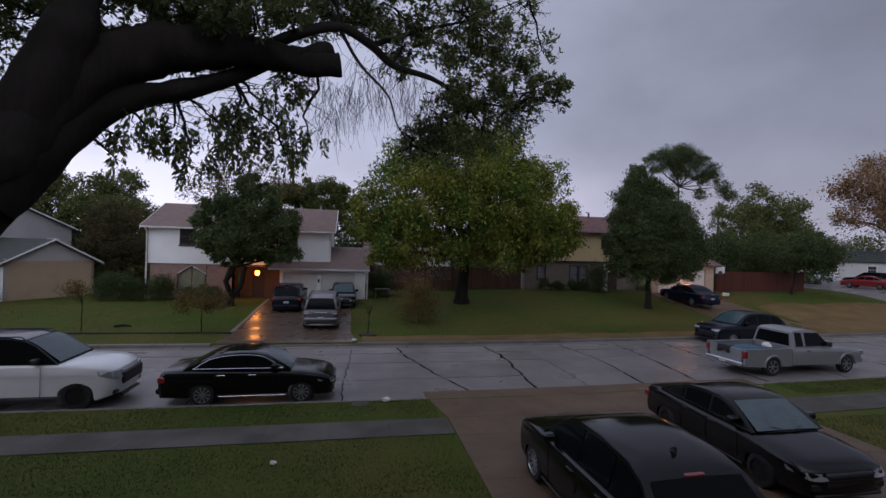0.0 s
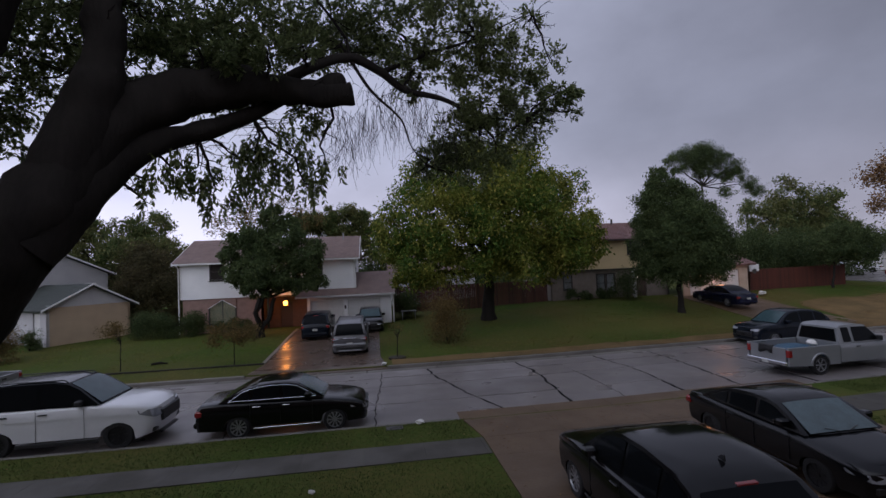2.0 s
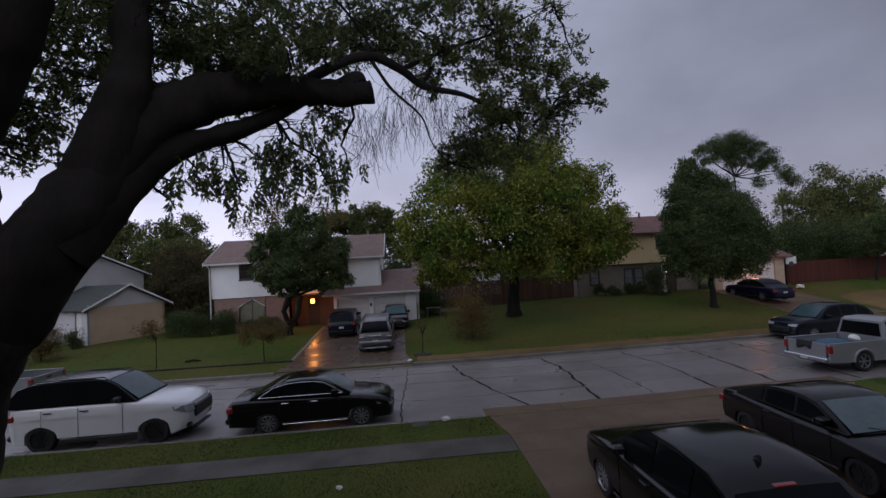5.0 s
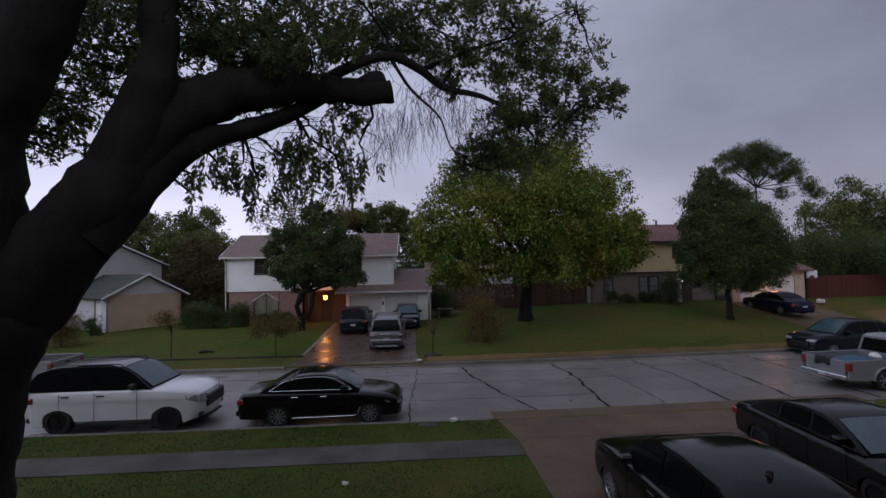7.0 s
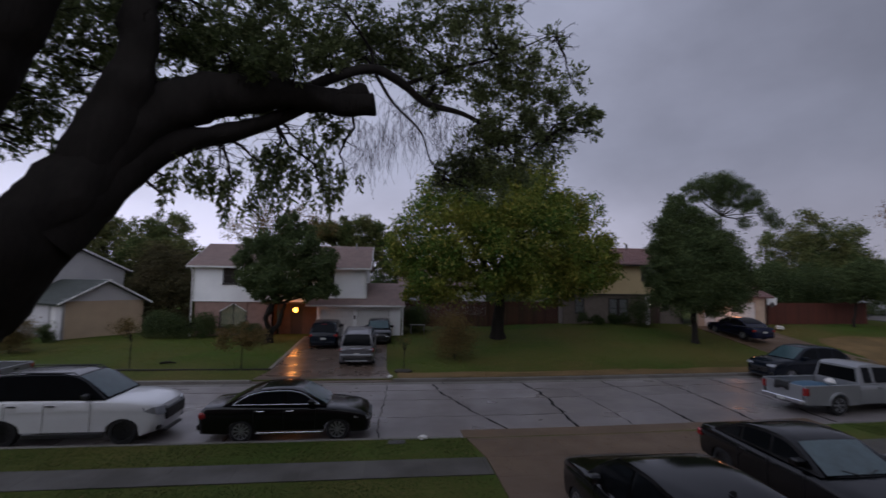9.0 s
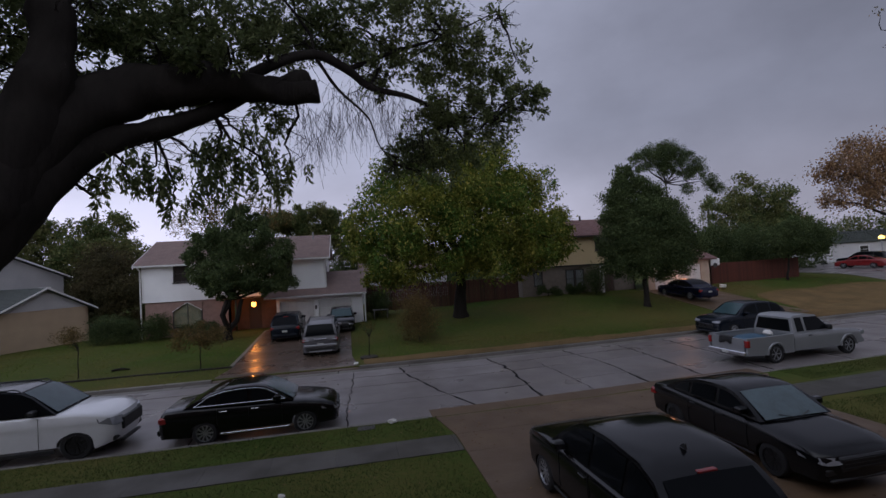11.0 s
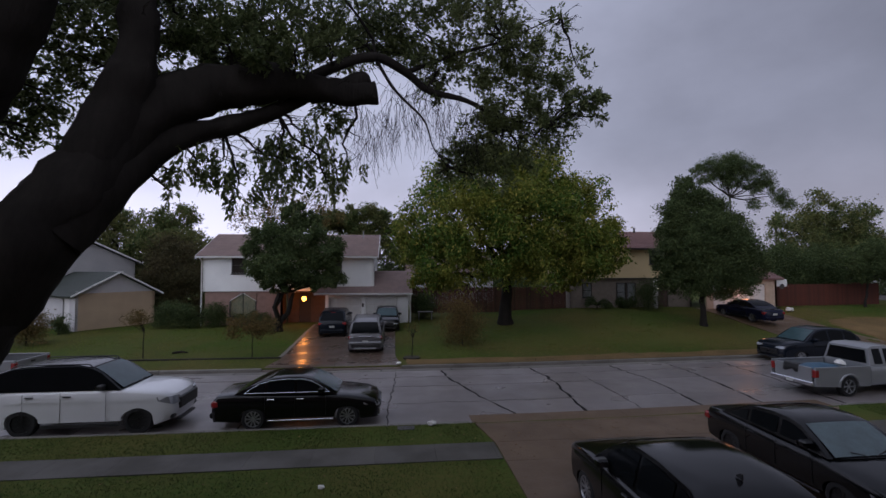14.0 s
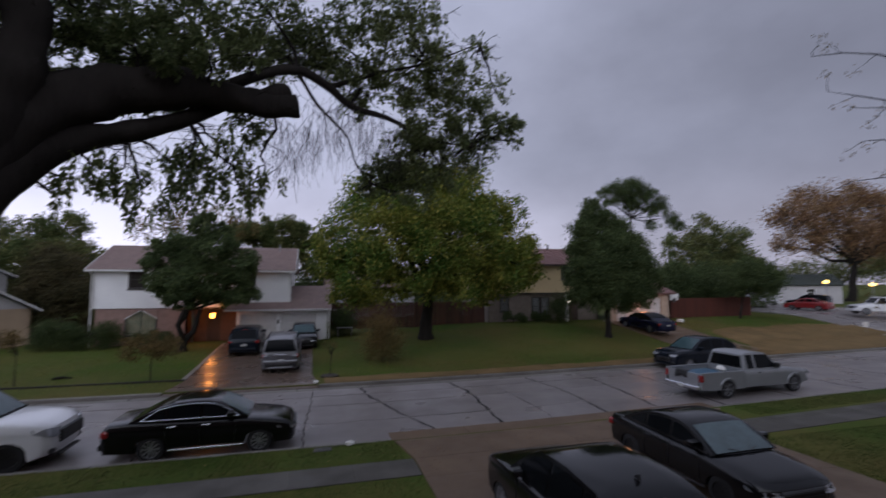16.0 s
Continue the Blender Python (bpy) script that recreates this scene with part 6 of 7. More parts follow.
def body_shape(L, W, top, wheels, r, low=0.23, plan=1.0):
    """The lower body: a side outline with wheel arches, carried across the width and drawn in towards the sides and ends."""
    base = []
    for wx in sorted(wheels, reverse=True):
        R = r * 1.14
        base += [(wx + R * math.cos(a), max(low, r + R * math.sin(a))) for a in [math.pi * k / 12 for k in range(13)]]
    outline = [top[0], *top[1:]] + [(base[0][0] + 0.02, low)] + base + [(base[-1][0] - 0.02, low), (top[0][0] + 0.05, low + 0.02)]
    layers = []
    half = ((0.55, 0.004, 0.018, 0, 0), (0.88, 0.016, 0.06, 0, 0), (0.955, 0.045, 0.11, 0.01, 0), (0.98, 0.085, 0.16, 0.02, 0), (1.0, 0.11, 0.18, 0.03, 1))
    rows = [(-f, *rest) for f, *rest in half[::-1]] + [(0, 0, 0, 0, 0)] + list(half)
    for f, drop, draw, lift, side in rows:
        line = []
        for i, (x, z) in enumerate(outline):
            end = max(0.0, (abs(x) / (L / 2) - 0.70) / 0.30)
            xx = x - math.copysign(draw * plan * min(end, 1.1) ** 1.5, x)
            zz = z - drop * min(1, max(0, (z - 0.5) / 0.3)) * (1 - 0.3 * end) if z > low + 0.02 else z + lift
            if side and i < len(top) and zz > 0.66:
                zz = 0.66 + (zz - 0.66) * 0.62
            w = f * W / 2 * (1 - 0.075 * end ** 2) * (1 - 0.045 * max(0.0, (0.62 - z) / 0.4) ** 2)
            line.append((xx, w, zz))
        layers.append(line)
    return loft(layers)


def make_car(name, kind, L, W, H, paint, m, label, group="", roof_mat=None, rim_mat=None, glass=None, front_glass=None, rails=False, chrome=False, wheels=None, tall_scale=None, category="car", fin=False, lamps=True, cladding=False, plan=1.0):
    tall = kind is SUV or kind is BIG_SUV
    k = (tall_scale or H / max(z for _, z in kind["cabin"]))
    top = side_line(L, [(s, z * k if z > 0.5 else z) for s, z in kind["body"]])
    cab = side_line(L, [(s, z * k) for s, z in kind["cabin"]])
    r = kind["radius"] * (0.5 + 0.5 * k)
    wx = [(s - 0.5) * L for s in (wheels or kind["wheels"])]
    glass = glass or GLASS
    car = thing(name, m, label, category, group)
    part("body", body_shape(L, W, top, wx, r, plan=plan), paint, car, smooth=38)
    zb = cab[0][1]
    hw = lambda z: W / 2 * 0.955 - 0.28 * (z - min(zb, cab[-1][1])) - 0.018
    layers = []
    for f in (-1, -0.94, -0.6, 0, 0.6, 0.94, 1):
        layers.append([(x - math.copysign(0.05 * f * f * (0 if 0 < i < len(cab) - 1 else 1), x), f * hw(z), z + 0.022 * (1 - f * f) * (1 if 1 < i < len(cab) - 2 else 0) - (0.018 if abs(f) == 1 and 1 < i < len(cab) - 2 else 0)) for i, (x, z) in enumerate(cab)])
    part("cabin", loft(layers), roof_mat or paint, car, smooth=40)
    a, b = kind["roof"]

    def pane_across(name_, i0, i1, mat, edge=0.86):
        s, pts = Shape(), []
        idx = list(range(i0, i1 + 1))
        for n_, i in enumerate(idx):
            x, z = cab[i]
            if n_ == 0 or n_ == len(idx) - 1:
                j = idx[1] if n_ == 0 else idx[-2]
                t = 0.08
                x, z = x + (cab[j][0] - x) * t, z + (cab[j][1] - z) * t
            d = Vector((cab[i1][1] - cab[i0][1], cab[i0][0] - cab[i1][0])).normalized()
            if d.y < 0:
                d = -d
            for f in (-edge, -edge * 0.6, 0, edge * 0.6, edge):
                pts.append((x + d.x * 0.012, f * hw(z), z + d.y * 0.012 + 0.022 * (1 - f * f) * (1 if 1 < i < len(cab) - 2 else 0.35)))
        s.v = pts
        s.f = [(r_ * 5 + c, r_ * 5 + c + 1, (r_ + 1) * 5 + c + 1, (r_ + 1) * 5 + c) for r_ in range(len(idx) - 1) for c in range(4)]
        return part(name_, s, mat, car, smooth=60)

    pane_across("rear_window", *kind["rear_glass"], glass)
    ws = pane_across("windshield", *kind["front_glass"], front_glass or glass)
    if roof_mat:
        pane_across("roof_panel", a, b, P_GREY, 0.93)
    bx, bz = cab[-1]
    for sgn in (-1, 1):
        part("wiper", Shape().tube([(bx - 0.02, sgn * 0.1, bz + 0.03), (bx - 0.10, sgn * 0.38, bz + 0.085)], 0.010, 5), PLASTIC, ws)
    # side windows follow the roofline
    for sgn in (-1, 1):
        for s0, s1 in kind["sides"]:
            x0, x1 = (s0 - 0.5) * L, (s1 - 0.5) * L
            lo = zb + 0.035
            up, dn = [], []
            for t in (0, 0.2, 0.4, 0.6, 0.8, 1):
                x = x0 + (x1 - x0) * t
                up.append((x, max(lo + 0.015, height_at(cab, x) - 0.085)))
                dn.append((x, lo))
            ring = up + dn[::-1]
            s = Shape()
            s.v = [(x, sgn * (hw(z) + 0.012), z) for x, z in ring]
            n = len(up)
            s.f = [(i, i + 1, 2 * n - 2 - i, 2 * n - 1 - i) for i in range(n - 1)]
            part("side_window", s, glass, car)
        door_x = [(kind["sides"][-2][0] - 0.5) * L + 0.02, (kind["sides"][-1][0] - 0.5) * L + 0.02]
        for x in door_x:
            part("door_handle", Shape().soft(x - 0.02, x + 0.20, sgn * (W / 2 + 0.008) - 0.02, sgn * (W / 2 + 0.008) + 0.02, zb - 0.17, zb - 0.135, 0.008), CHROME if chrome else (PLASTIC if paint is P_WHITE else paint), car)
        mx = (kind["sides"][-1][1] - 0.5) * L - 0.14
        mir = part("mirror", Shape().soft(mx - 0.02, mx + 0.16, sgn * (W / 2 + 0.02) - 0.09, sgn * (W / 2 + 0.02) + 0.13, zb + 0.02, zb + 0.17, 0.035), PLASTIC if paint is P_WHITE else paint, car, smooth=30)
        part("mirror_glass", Shape().box(mx - 0.028, mx - 0.022, sgn * (W / 2 + 0.04) - 0.08, sgn * (W / 2 + 0.04) + 0.08, zb + 0.045, zb + 0.145), CHROME, mir)
        for g0, g1 in ((kind["sides"][-1][0] - 0.012, 0), (kind["sides"][-2][0] - 0.012, 0), (kind["sides"][-1][1] + 0.01, 0)):
            x = (g0 - 0.5) * L
            part("door_seam", Shape().box(x - 0.002, x + 0.002, sgn * W / 2 - 0.012, sgn * W / 2 + 0.002, 0.38, zb - 0.06), PLASTIC, car)
        part("sill_trim", Shape().soft(wx[0] + r * 1.25, wx[1] - r * 1.25, sgn * W / 2 * 0.985 - 0.02, sgn * W / 2 * 0.985 + 0.018, 0.255, 0.30 if not cladding else 0.36, 0.008), CHROME if chrome else PLASTIC, car)
        if chrome:
            belt = [((kind["sides"][0][0] - 0.515) * L, zb + 0.03), ((kind["sides"][-1][1] - 0.47) * L, zb + 0.02)]
            part("belt_trim", Shape().tube([(x, sgn * (hw(z) + 0.012), z) for x, z in belt], 0.013, 6), CHROME, car)
            over = [(x, z - 0.062) for x, z in cab[1:-1]]
            over = [belt[0]] + [(x, z) for x, z in over if belt[0][0] + 0.1 < x < belt[1][0] - 0.2] + [belt[1]]
            part("window_trim", Shape().tube([(x, sgn * (hw(z) + 0.010), z) for x, z in over], 0.011, 6), CHROME, car)
        if rails:
            x0, x1 = cab[3][0] - 0.1, cab[6][0]
            part("roof_rail", Shape().tube([(x0, sgn * hw(H) * 0.9, H * 0.965), (x0 + 0.15, sgn * hw(H) * 0.9, H + 0.03), (x1 - 0.15, sgn * hw(H) * 0.9, H + 0.03), (x1, sgn * hw(H) * 0.9, H * 0.955)], 0.018, 6), PLASTIC, car, smooth=40)
        for x in wx:
            add_wheel(car, x, sgn * (W / 2 - 0.125), r, rim_mat or ALLOY)
    for sgn in (-1, 1):
        if lamps:
            hz, hh = (top[-4][1] - 0.14, 0.115) if tall else (top[-3][1] - 0.02, 0.06)
            ring = []
            for y_, up, dn in ((W / 2 - 0.50, 0.7, -0.7), (W / 2 - 0.34, 0.85, -0.9), (W / 2 - 0.20, 1.0, -1.0), (W / 2 - 0.11, 1.05, -0.8)):
                ring.append((y_, up * hh, dn * hh))
            s_ = Shape()
            for y_, up, dn in ring:
                f_ = y_ / (W / 2)
                pull = 0.018 + 0.15 * plan * max(0.0, (f_ - 0.5) / 0.5) ** 2.2
                s_.v += [(L / 2 - pull - 0.055, sgn * y_, hz + up), (L / 2 - pull + 0.012, sgn * y_, hz + dn)]
            ex_, ey_ = L / 2 - 0.52, W / 2 - 0.028
            s_.v += [(ex_, sgn * ey_, hz + hh * 1.15), (ex_ + 0.05, sgn * (ey_ + 0.006), hz + hh * 0.1)]
            s_.f = [(2 * i, 2 * i + 2, 2 * i + 3, 2 * i + 1) for i in range(4)]
            base_n = len(s_.v)
            s_.v += [(x_ - 0.06, y_ * 0.96, z_) for x_, y_, z_ in s_.v]
            s_.f += [(0, 2, base_n + 2, base_n), (8, 9, base_n + 9, base_n + 8), (0, 1, base_n + 1, base_n)] + [(2 * i + 1, 2 * i + 3, base_n + 2 * i + 3, base_n + 2 * i + 1) for i in range(4)] + [(2 * i, 2 * i + 2, base_n + 2 * i + 2, base_n + 2 * i) for i in range(1, 4)]
            part("headlight", s_, LAMP_CLEAR, car, "clear headlight")
            back = 0.10 * (plan - 1)
            fog = Shape().soft(L / 2 - 0.22 - back, L / 2 - 0.045 - back, sgn * (W / 2 - 0.30) - 0.14, sgn * (W / 2 - 0.30) + 0.14, 0.37 * k, 0.52 * k, 0.03)
            part("fog_lamp", fog, PLASTIC, car)
            tz = top[2][1] - 0.10
            tl = Shape().soft(-L / 2 + 0.075, -L / 2 + 0.30, sgn * (W / 2 - 0.19) - 0.15, sgn * (W / 2 - 0.19) + 0.135, tz - 0.13, tz + 0.06, 0.04)
            part("tail_light", tl, LAMP_RED, car, "red tail light", 30)
    nose = L / 2
    g0, g1 = (0.60, 0.94) if tall else (0.44, 0.70)
    part("grille", Shape().soft(nose - 0.16, nose + (0.006 if tall else -0.006), -W * (0.30 if tall else 0.27), W * (0.30 if tall else 0.27), g0 * k, g1 * k, 0.025), PLASTIC, car)
    for z in (g0 + 0.07, g0 + 0.14, g0 + 0.21):
        part("grille_bar", Shape().box(nose - 0.02, nose + 0.012, -W * 0.25, W * 0.25, z * k - 0.006, z * k + 0.006), CHROME if chrome else PLASTIC, car)
    lip = W * (0.38 if plan == 1.0 else 0.27)
    part("front_lip", Shape().soft(nose - 0.16, nose - 0.03, -lip, lip, 0.245, 0.31, 0.02), CHROME if chrome else PLASTIC, car)
    part("rear_bumper", Shape().soft(-nose - 0.012, -nose + 0.16, -W * 0.40, W * 0.40, 0.34, 0.50, 0.04), paint if not cladding else PLASTIC, car, smooth=30)
    part("number_plate", Shape().box(-nose - 0.008, -nose + 0.02, -0.155, 0.155, 0.62, 0.74), PLATE, car, "pale number plate")
    if fin:
        fx = cab[3][0] + 0.05
        part("roof_fin", Shape().prism([(fx - 0.06, -0.015, H - 0.03), (fx + 0.07, -0.015, H - 0.01), (fx - 0.03, -0.006, H + 0.06), (fx - 0.06, -0.006, H + 0.055)], (0, 0.024, 0)), PLASTIC, car)
        bx2, bz2 = cab[2]
        part("brake_light", Shape().soft(bx2 - 0.03, bx2 + 0.05, -0.16, 0.16, bz2 - 0.01, bz2 + 0.035, 0.01), LAMP_RED, car, "red high brake light")
    return car


def make_pickup(name, L, W, H, paint, m, label, rim_mat=None, cap=True):
    """A pickup truck with an extended cab and an open bed."""
    t = thing(name, m, label, "pickup")
    r, low = 0.375, 0.36
    rear, wb = -L / 2, L * 0.615
    wx = [rear + L * 0.225, rear + L * 0.225 + wb]
    bed_end = rear + L * 0.375
    belt = 1.12
    top = [(bed_end + 0.02, low + 0.1), (bed_end + 0.02, belt), (bed_end + L * 0.30, belt), (L / 2 - L * 0.215, belt - 0.01), (L / 2 - L * 0.05, belt - 0.12), (L / 2 - 0.03, belt - 0.26), (L / 2, 0.60), (L / 2 - 0.02, 0.40)]
    part("body", body_shape(L, W, top, [wx[1]], r, low, 0.8), paint, t, smooth=38)
    cab = [(bed_end + 0.03, belt - 0.02), (bed_end + 0.12, H - 0.10), (bed_end + 0.28, H - 0.02), (bed_end + 0.9, H), (bed_end + L * 0.225, H - 0.05), (bed_end + L * 0.345, belt - 0.01)]
    hw = lambda z: W / 2 * 0.95 - 0.26 * max(0.0, z - belt)
    part("cabin", loft([[(x, f * hw(z), z + (0.02 * (1 - f * f) if 0 < i < 5 else 0)) for i, (x, z) in enumerate(cab)] for f in (-1, -0.93, 0, 0.93, 1)]), paint, t, smooth=40)

    def slope(name_, p, q):
        d = Vector((q[1] - p[1], p[0] - q[0])).normalized()
        if d.y < 0:
            d = -d
        s = Shape()
        for u in (0.10, 0.90):
            x, z = p[0] + (q[0] - p[0]) * u, p[1] + (q[1] - p[1]) * u
            s.v += [(x + d.x * 0.014, f * hw(z), z + d.y * 0.014) for f in (-0.88, 0, 0.88)]
        s.f = [(0, 1, 4, 3), (1, 2, 5, 4)]
        part(name_, s, GLASS, t)

    slope("rear_window", cab[0], cab[1])
    slope("windshield", cab[5], cab[4])
    for sgn in (-1, 1):
        for x0, x1, u0, u1 in ((bed_end + 0.24, bed_end + 0.62, 0, 0), (bed_end + 0.74, bed_end + L * 0.315, 0.02, 0.50)):
            s = Shape()
            lo, hi = belt + 0.03, H - 0.10
            s.v = [(x, sgn * (hw(z) + 0.01), z) for x, z in ((x0, lo), (x1, lo), (x1 - u1, hi - (0.02 if u1 else 0)), (x0 + 0.02, hi))]
            s.f = [(0, 1, 2, 3)]
            part("side_window", s, GLASS, t)
        part("mirror", Shape().soft(bed_end + L * 0.28, bed_end + L * 0.28 + 0.14, sgn * (W / 2 + 0.05) - 0.1, sgn * (W / 2 + 0.05) + 0.1, belt + 0.03, belt + 0.22, 0.03), PLASTIC, t)
        part("door_handle", Shape().soft(bed_end + 0.78, bed_end + 0.95, sgn * (W / 2 + 0.01) - 0.02, sgn * (W / 2 + 0.01) + 0.02, belt - 0.17, belt - 0.13, 0.008), PLASTIC, t)
        # bed side with its arch
        R = r * 1.18
        arch = [(wx[0] + R * math.cos(a), r + R * math.sin(a)) for a in [math.pi * j / 12 for j in range(13)]]
        ring = [(rear, belt - 0.05), (bed_end - 0.01, belt - 0.05), (bed_end - 0.01, low)] + [(x, max(z, low)) for x, z in arch] + [(rear, low + 0.08)]
        s = Shape().prism([(x, sgn * W / 2, z) for x, z in ring], (0, -sgn * 0.07, 0))
        part("bed_side", s, paint, t)
        part("bed_rail", Shape().soft(rear, bed_end, sgn * (W / 2 - 0.045) - 0.05, sgn * (W / 2 - 0.045) + 0.05, belt - 0.06, belt - 0.015, 0.012), paint, t)
        for x in wx:
            flare = [(x + R * 1.0 * math.cos(a), sgn * (W / 2 + 0.005), r + R * math.sin(a)) for a in [math.pi * j / 12 for j in range(13)]]
            part("wheel_flare", Shape().tube(flare, 0.045, 6), paint, t, smooth=40)
            add_wheel(t, x, sgn * (W / 2 - 0.12), r, rim_mat or ALLOY, 0.25, 6)
        part("tail_light", Shape().soft(rear - 0.015, rear + 0.14, sgn * (W / 2 - 0.07) - 0.085, sgn * (W / 2 - 0.07) + 0.085, belt - 0.38, belt - 0.10, 0.02), LAMP_RED, t, "red tail light")
        part("headlight", Shape().soft(L / 2 - 0.24, L / 2 - 0.005, sgn * (W / 2 - 0.22) - 0.17, sgn * (W / 2 - 0.22) + 0.17, 0.74, 0.92, 0.03), LAMP_CLEAR, t, "clear headlight")
    part("tailgate", Shape().soft(rear - 0.005, rear + 0.06, -W / 2 + 0.16, W / 2 - 0.16, low + 0.12, belt - 0.04, 0.015), paint, t)
    part("bed_floor", Shape().box(rear + 0.06, bed_end - 0.02, -W / 2 + 0.08, W / 2 - 0.08, 0.56, 0.62), PLASTIC, t)
    part("bumper", Shape().soft(rear - 0.13, rear + 0.02, -W / 2 + 0.05, W / 2 - 0.05, 0.42, 0.58, 0.03), CHROME, t, "bright rear bumper")
    part("number_plate", Shape().box(rear - 0.138, rear - 0.131, -0.155, 0.155, 0.44, 0.56), PLATE, t, "pale number plate")
    part("grille", Shape().soft(L / 2 - 0.08, L / 2 + 0.008, -W * 0.26, W * 0.26, 0.62, 0.90, 0.02), PLASTIC, t)
    part("front_bumper", Shape().soft(L / 2 - 0.12, L / 2 + 0.05, -W * 0.44, W * 0.44, 0.38, 0.58, 0.04), paint, t)
    part("tailgate_handle", Shape().soft(rear - 0.02, rear + 0.0, -0.12, 0.12, belt - 0.22, belt - 0.14, 0.008), PLASTIC, t)
    part("frame", Shape().box(rear + 0.1, L / 2 - 0.4, -0.5, 0.5, 0.34, 0.46), PLASTIC, t)
    return t


ROAD_Z = -0.12
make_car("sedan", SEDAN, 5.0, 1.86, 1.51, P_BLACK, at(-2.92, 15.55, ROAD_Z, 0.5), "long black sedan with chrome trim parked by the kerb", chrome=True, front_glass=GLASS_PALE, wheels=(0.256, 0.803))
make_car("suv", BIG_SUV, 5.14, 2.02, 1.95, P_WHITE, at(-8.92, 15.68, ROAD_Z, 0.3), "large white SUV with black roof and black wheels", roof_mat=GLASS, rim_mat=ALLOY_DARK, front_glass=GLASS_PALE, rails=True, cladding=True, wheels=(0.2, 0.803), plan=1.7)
make_pickup("pickup", 6.35, 1.90, 1.80, P_SILVER, at(18.42, 17.0, ROAD_Z, 3.0), "silver extended-cab pickup with a loaded bed")
make_car("suv", CROSSOVER, 4.75, 1.86, 1.70, P_NAVY, at(21.3, 22.4, ROAD_Z, 183), "dark navy SUV parked at the far kerb", front_glass=GLASS_PALE)
blue_z = land(26.8, 32.6) + 0.03
make_car("sedan", SEDAN, 4.85, 1.84, 1.46, P_BLUE, pose(26.4, 32.8, blue_z, 0, -3, 92), "dark blue sedan on a sloping driveway", rim_mat=ALLOY)


def on_drive(x, y, turn, dy=1.5):
    """A pose on the sloping driveway."""
    slope = math.degrees(math.atan2(land(x, y + dy) - land(x, y - dy), 2 * dy))
    return pose(x, y, land(x, y) + 0.035, 0, -slope if turn == 90 else slope, turn)


silver = make_car("suv", SUV, 4.95, 1.92, 1.80, P_PEWTER, on_drive(-1.55, 28.2, 90), "silver SUV with chrome trim parked in the driveway", rails=True, cladding=True)
REAR = -4.95 / 2
part("tailgate_trim", Shape().soft(REAR - 0.03, REAR + 0.05, -0.34, 0.34, 0.93, 0.98, 0.01), CHROME, silver, "chrome strip over the plate")
part("bumper_cover", Shape().soft(REAR - 0.06, REAR + 0.12, -0.86, 0.86, 0.56, 0.68, 0.03), P_SILVER, silver, "pale silver bumper", 30)
part("bumper_skid", Shape().soft(REAR - 0.03, REAR + 0.12, -0.60, 0.60, 0.27, 0.35, 0.02), P_SILVER, silver, "pale lower bumper plate", 30)
for sgn in (-1, 1):
    part("lamp_lens", Shape().soft(REAR - 0.035, REAR + 0.10, sgn * 0.74 - 0.13, sgn * 0.74 + 0.13, 0.86, 0.93, 0.02), LAMP_CLEAR, silver, "clear lower lamp lens")
make_car("crossover", HATCH, 4.6, 1.85, 1.62, P_NAVY, on_drive(-3.95, 32.85, 90), "dark navy crossover parked close to the garage", fin=True)
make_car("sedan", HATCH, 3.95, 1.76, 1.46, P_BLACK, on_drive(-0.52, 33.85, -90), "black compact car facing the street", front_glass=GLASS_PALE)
make_pickup("pickup", 5.6, 1.92, 1.80, P_SILVER, at(-17.85, 21.4 + bend(-17), ROAD_Z, 180), "silver pickup parked at the far kerb behind a tree")
make_car("crossover", CROSSOVER, 4.85, 2.06, 1.74, P_BLACK, at(4.72, 7.68, 0.035, 91), "wet black car parked in the near driveway", fin=True, rim_mat=ALLOY)
# its rims are coloured black to stand in for the dark around them
make_car("sedan", SEDAN, 4.95, 1.96, 1.46, P_GREY, at(9.15, 9.62, 0.035, -90), "wet charcoal sedan with a sun shade behind its windshield", front_glass=SHADE_CLOTH, rim_mat=ALLOY_DARK)
far_z = land(57, 43) + 0.06
make_car("sedan", SEDAN, 4.8, 1.85, 1.45, P_RED, at(58.0, 43.0, far_z, 105), "red car on the side street", lamps=False)
make_pickup("pickup", 5.7, 1.95, 1.85, P_WHITE, at(57.5, 35.0, far_z, 150), "white pickup on the side street")
make_car("sedan", SEDAN, 4.8, 1.85, 1.45, P_WHITE, at(66.0, 55.5, far_z, 120), "white car parked far along the side street")
make_car("suv", SUV, 4.9, 1.9, 1.75, P_GREY, at(63.5, 47.0, far_z, 110), "dark SUV on the side street", lamps=False)
make_car("suv", SUV, 4.7, 1.9, 1.7, P_WHITE, at(42.0, 47.0, land(42, 47) + 0.9, 20), "pale SUV behind the red fence", lamps=False)

# load in the pickup's bed
load = Shape()
for j in range(7):
    for i in range(9):
        load.v.append((-2.95 + i * 0.26, -0.72 + j * 0.24, 0.80 + 0.30 * (math.sin(i / 8 * math.pi) * math.sin(j / 6 * math.pi)) + 0.09 * noise.noise((i * 0.9, j * 0.9, 6))))
load.f = [(j * 9 + i, j * 9 + i + 1, (j + 1) * 9 + i + 1, (j + 1) * 9 + i) for j in range(6) for i in range(8)]
rim_ids = [i for i in range(9)] + [k * 9 + 8 for k in range(1, 7)] + [54 + i for i in range(7, -1, -1)] + [k * 9 for k in range(5, 0, -1)]
n0 = len(load.v)
load.v += [(load.v[k][0], load.v[k][1], 0.625) for k in rim_ids]
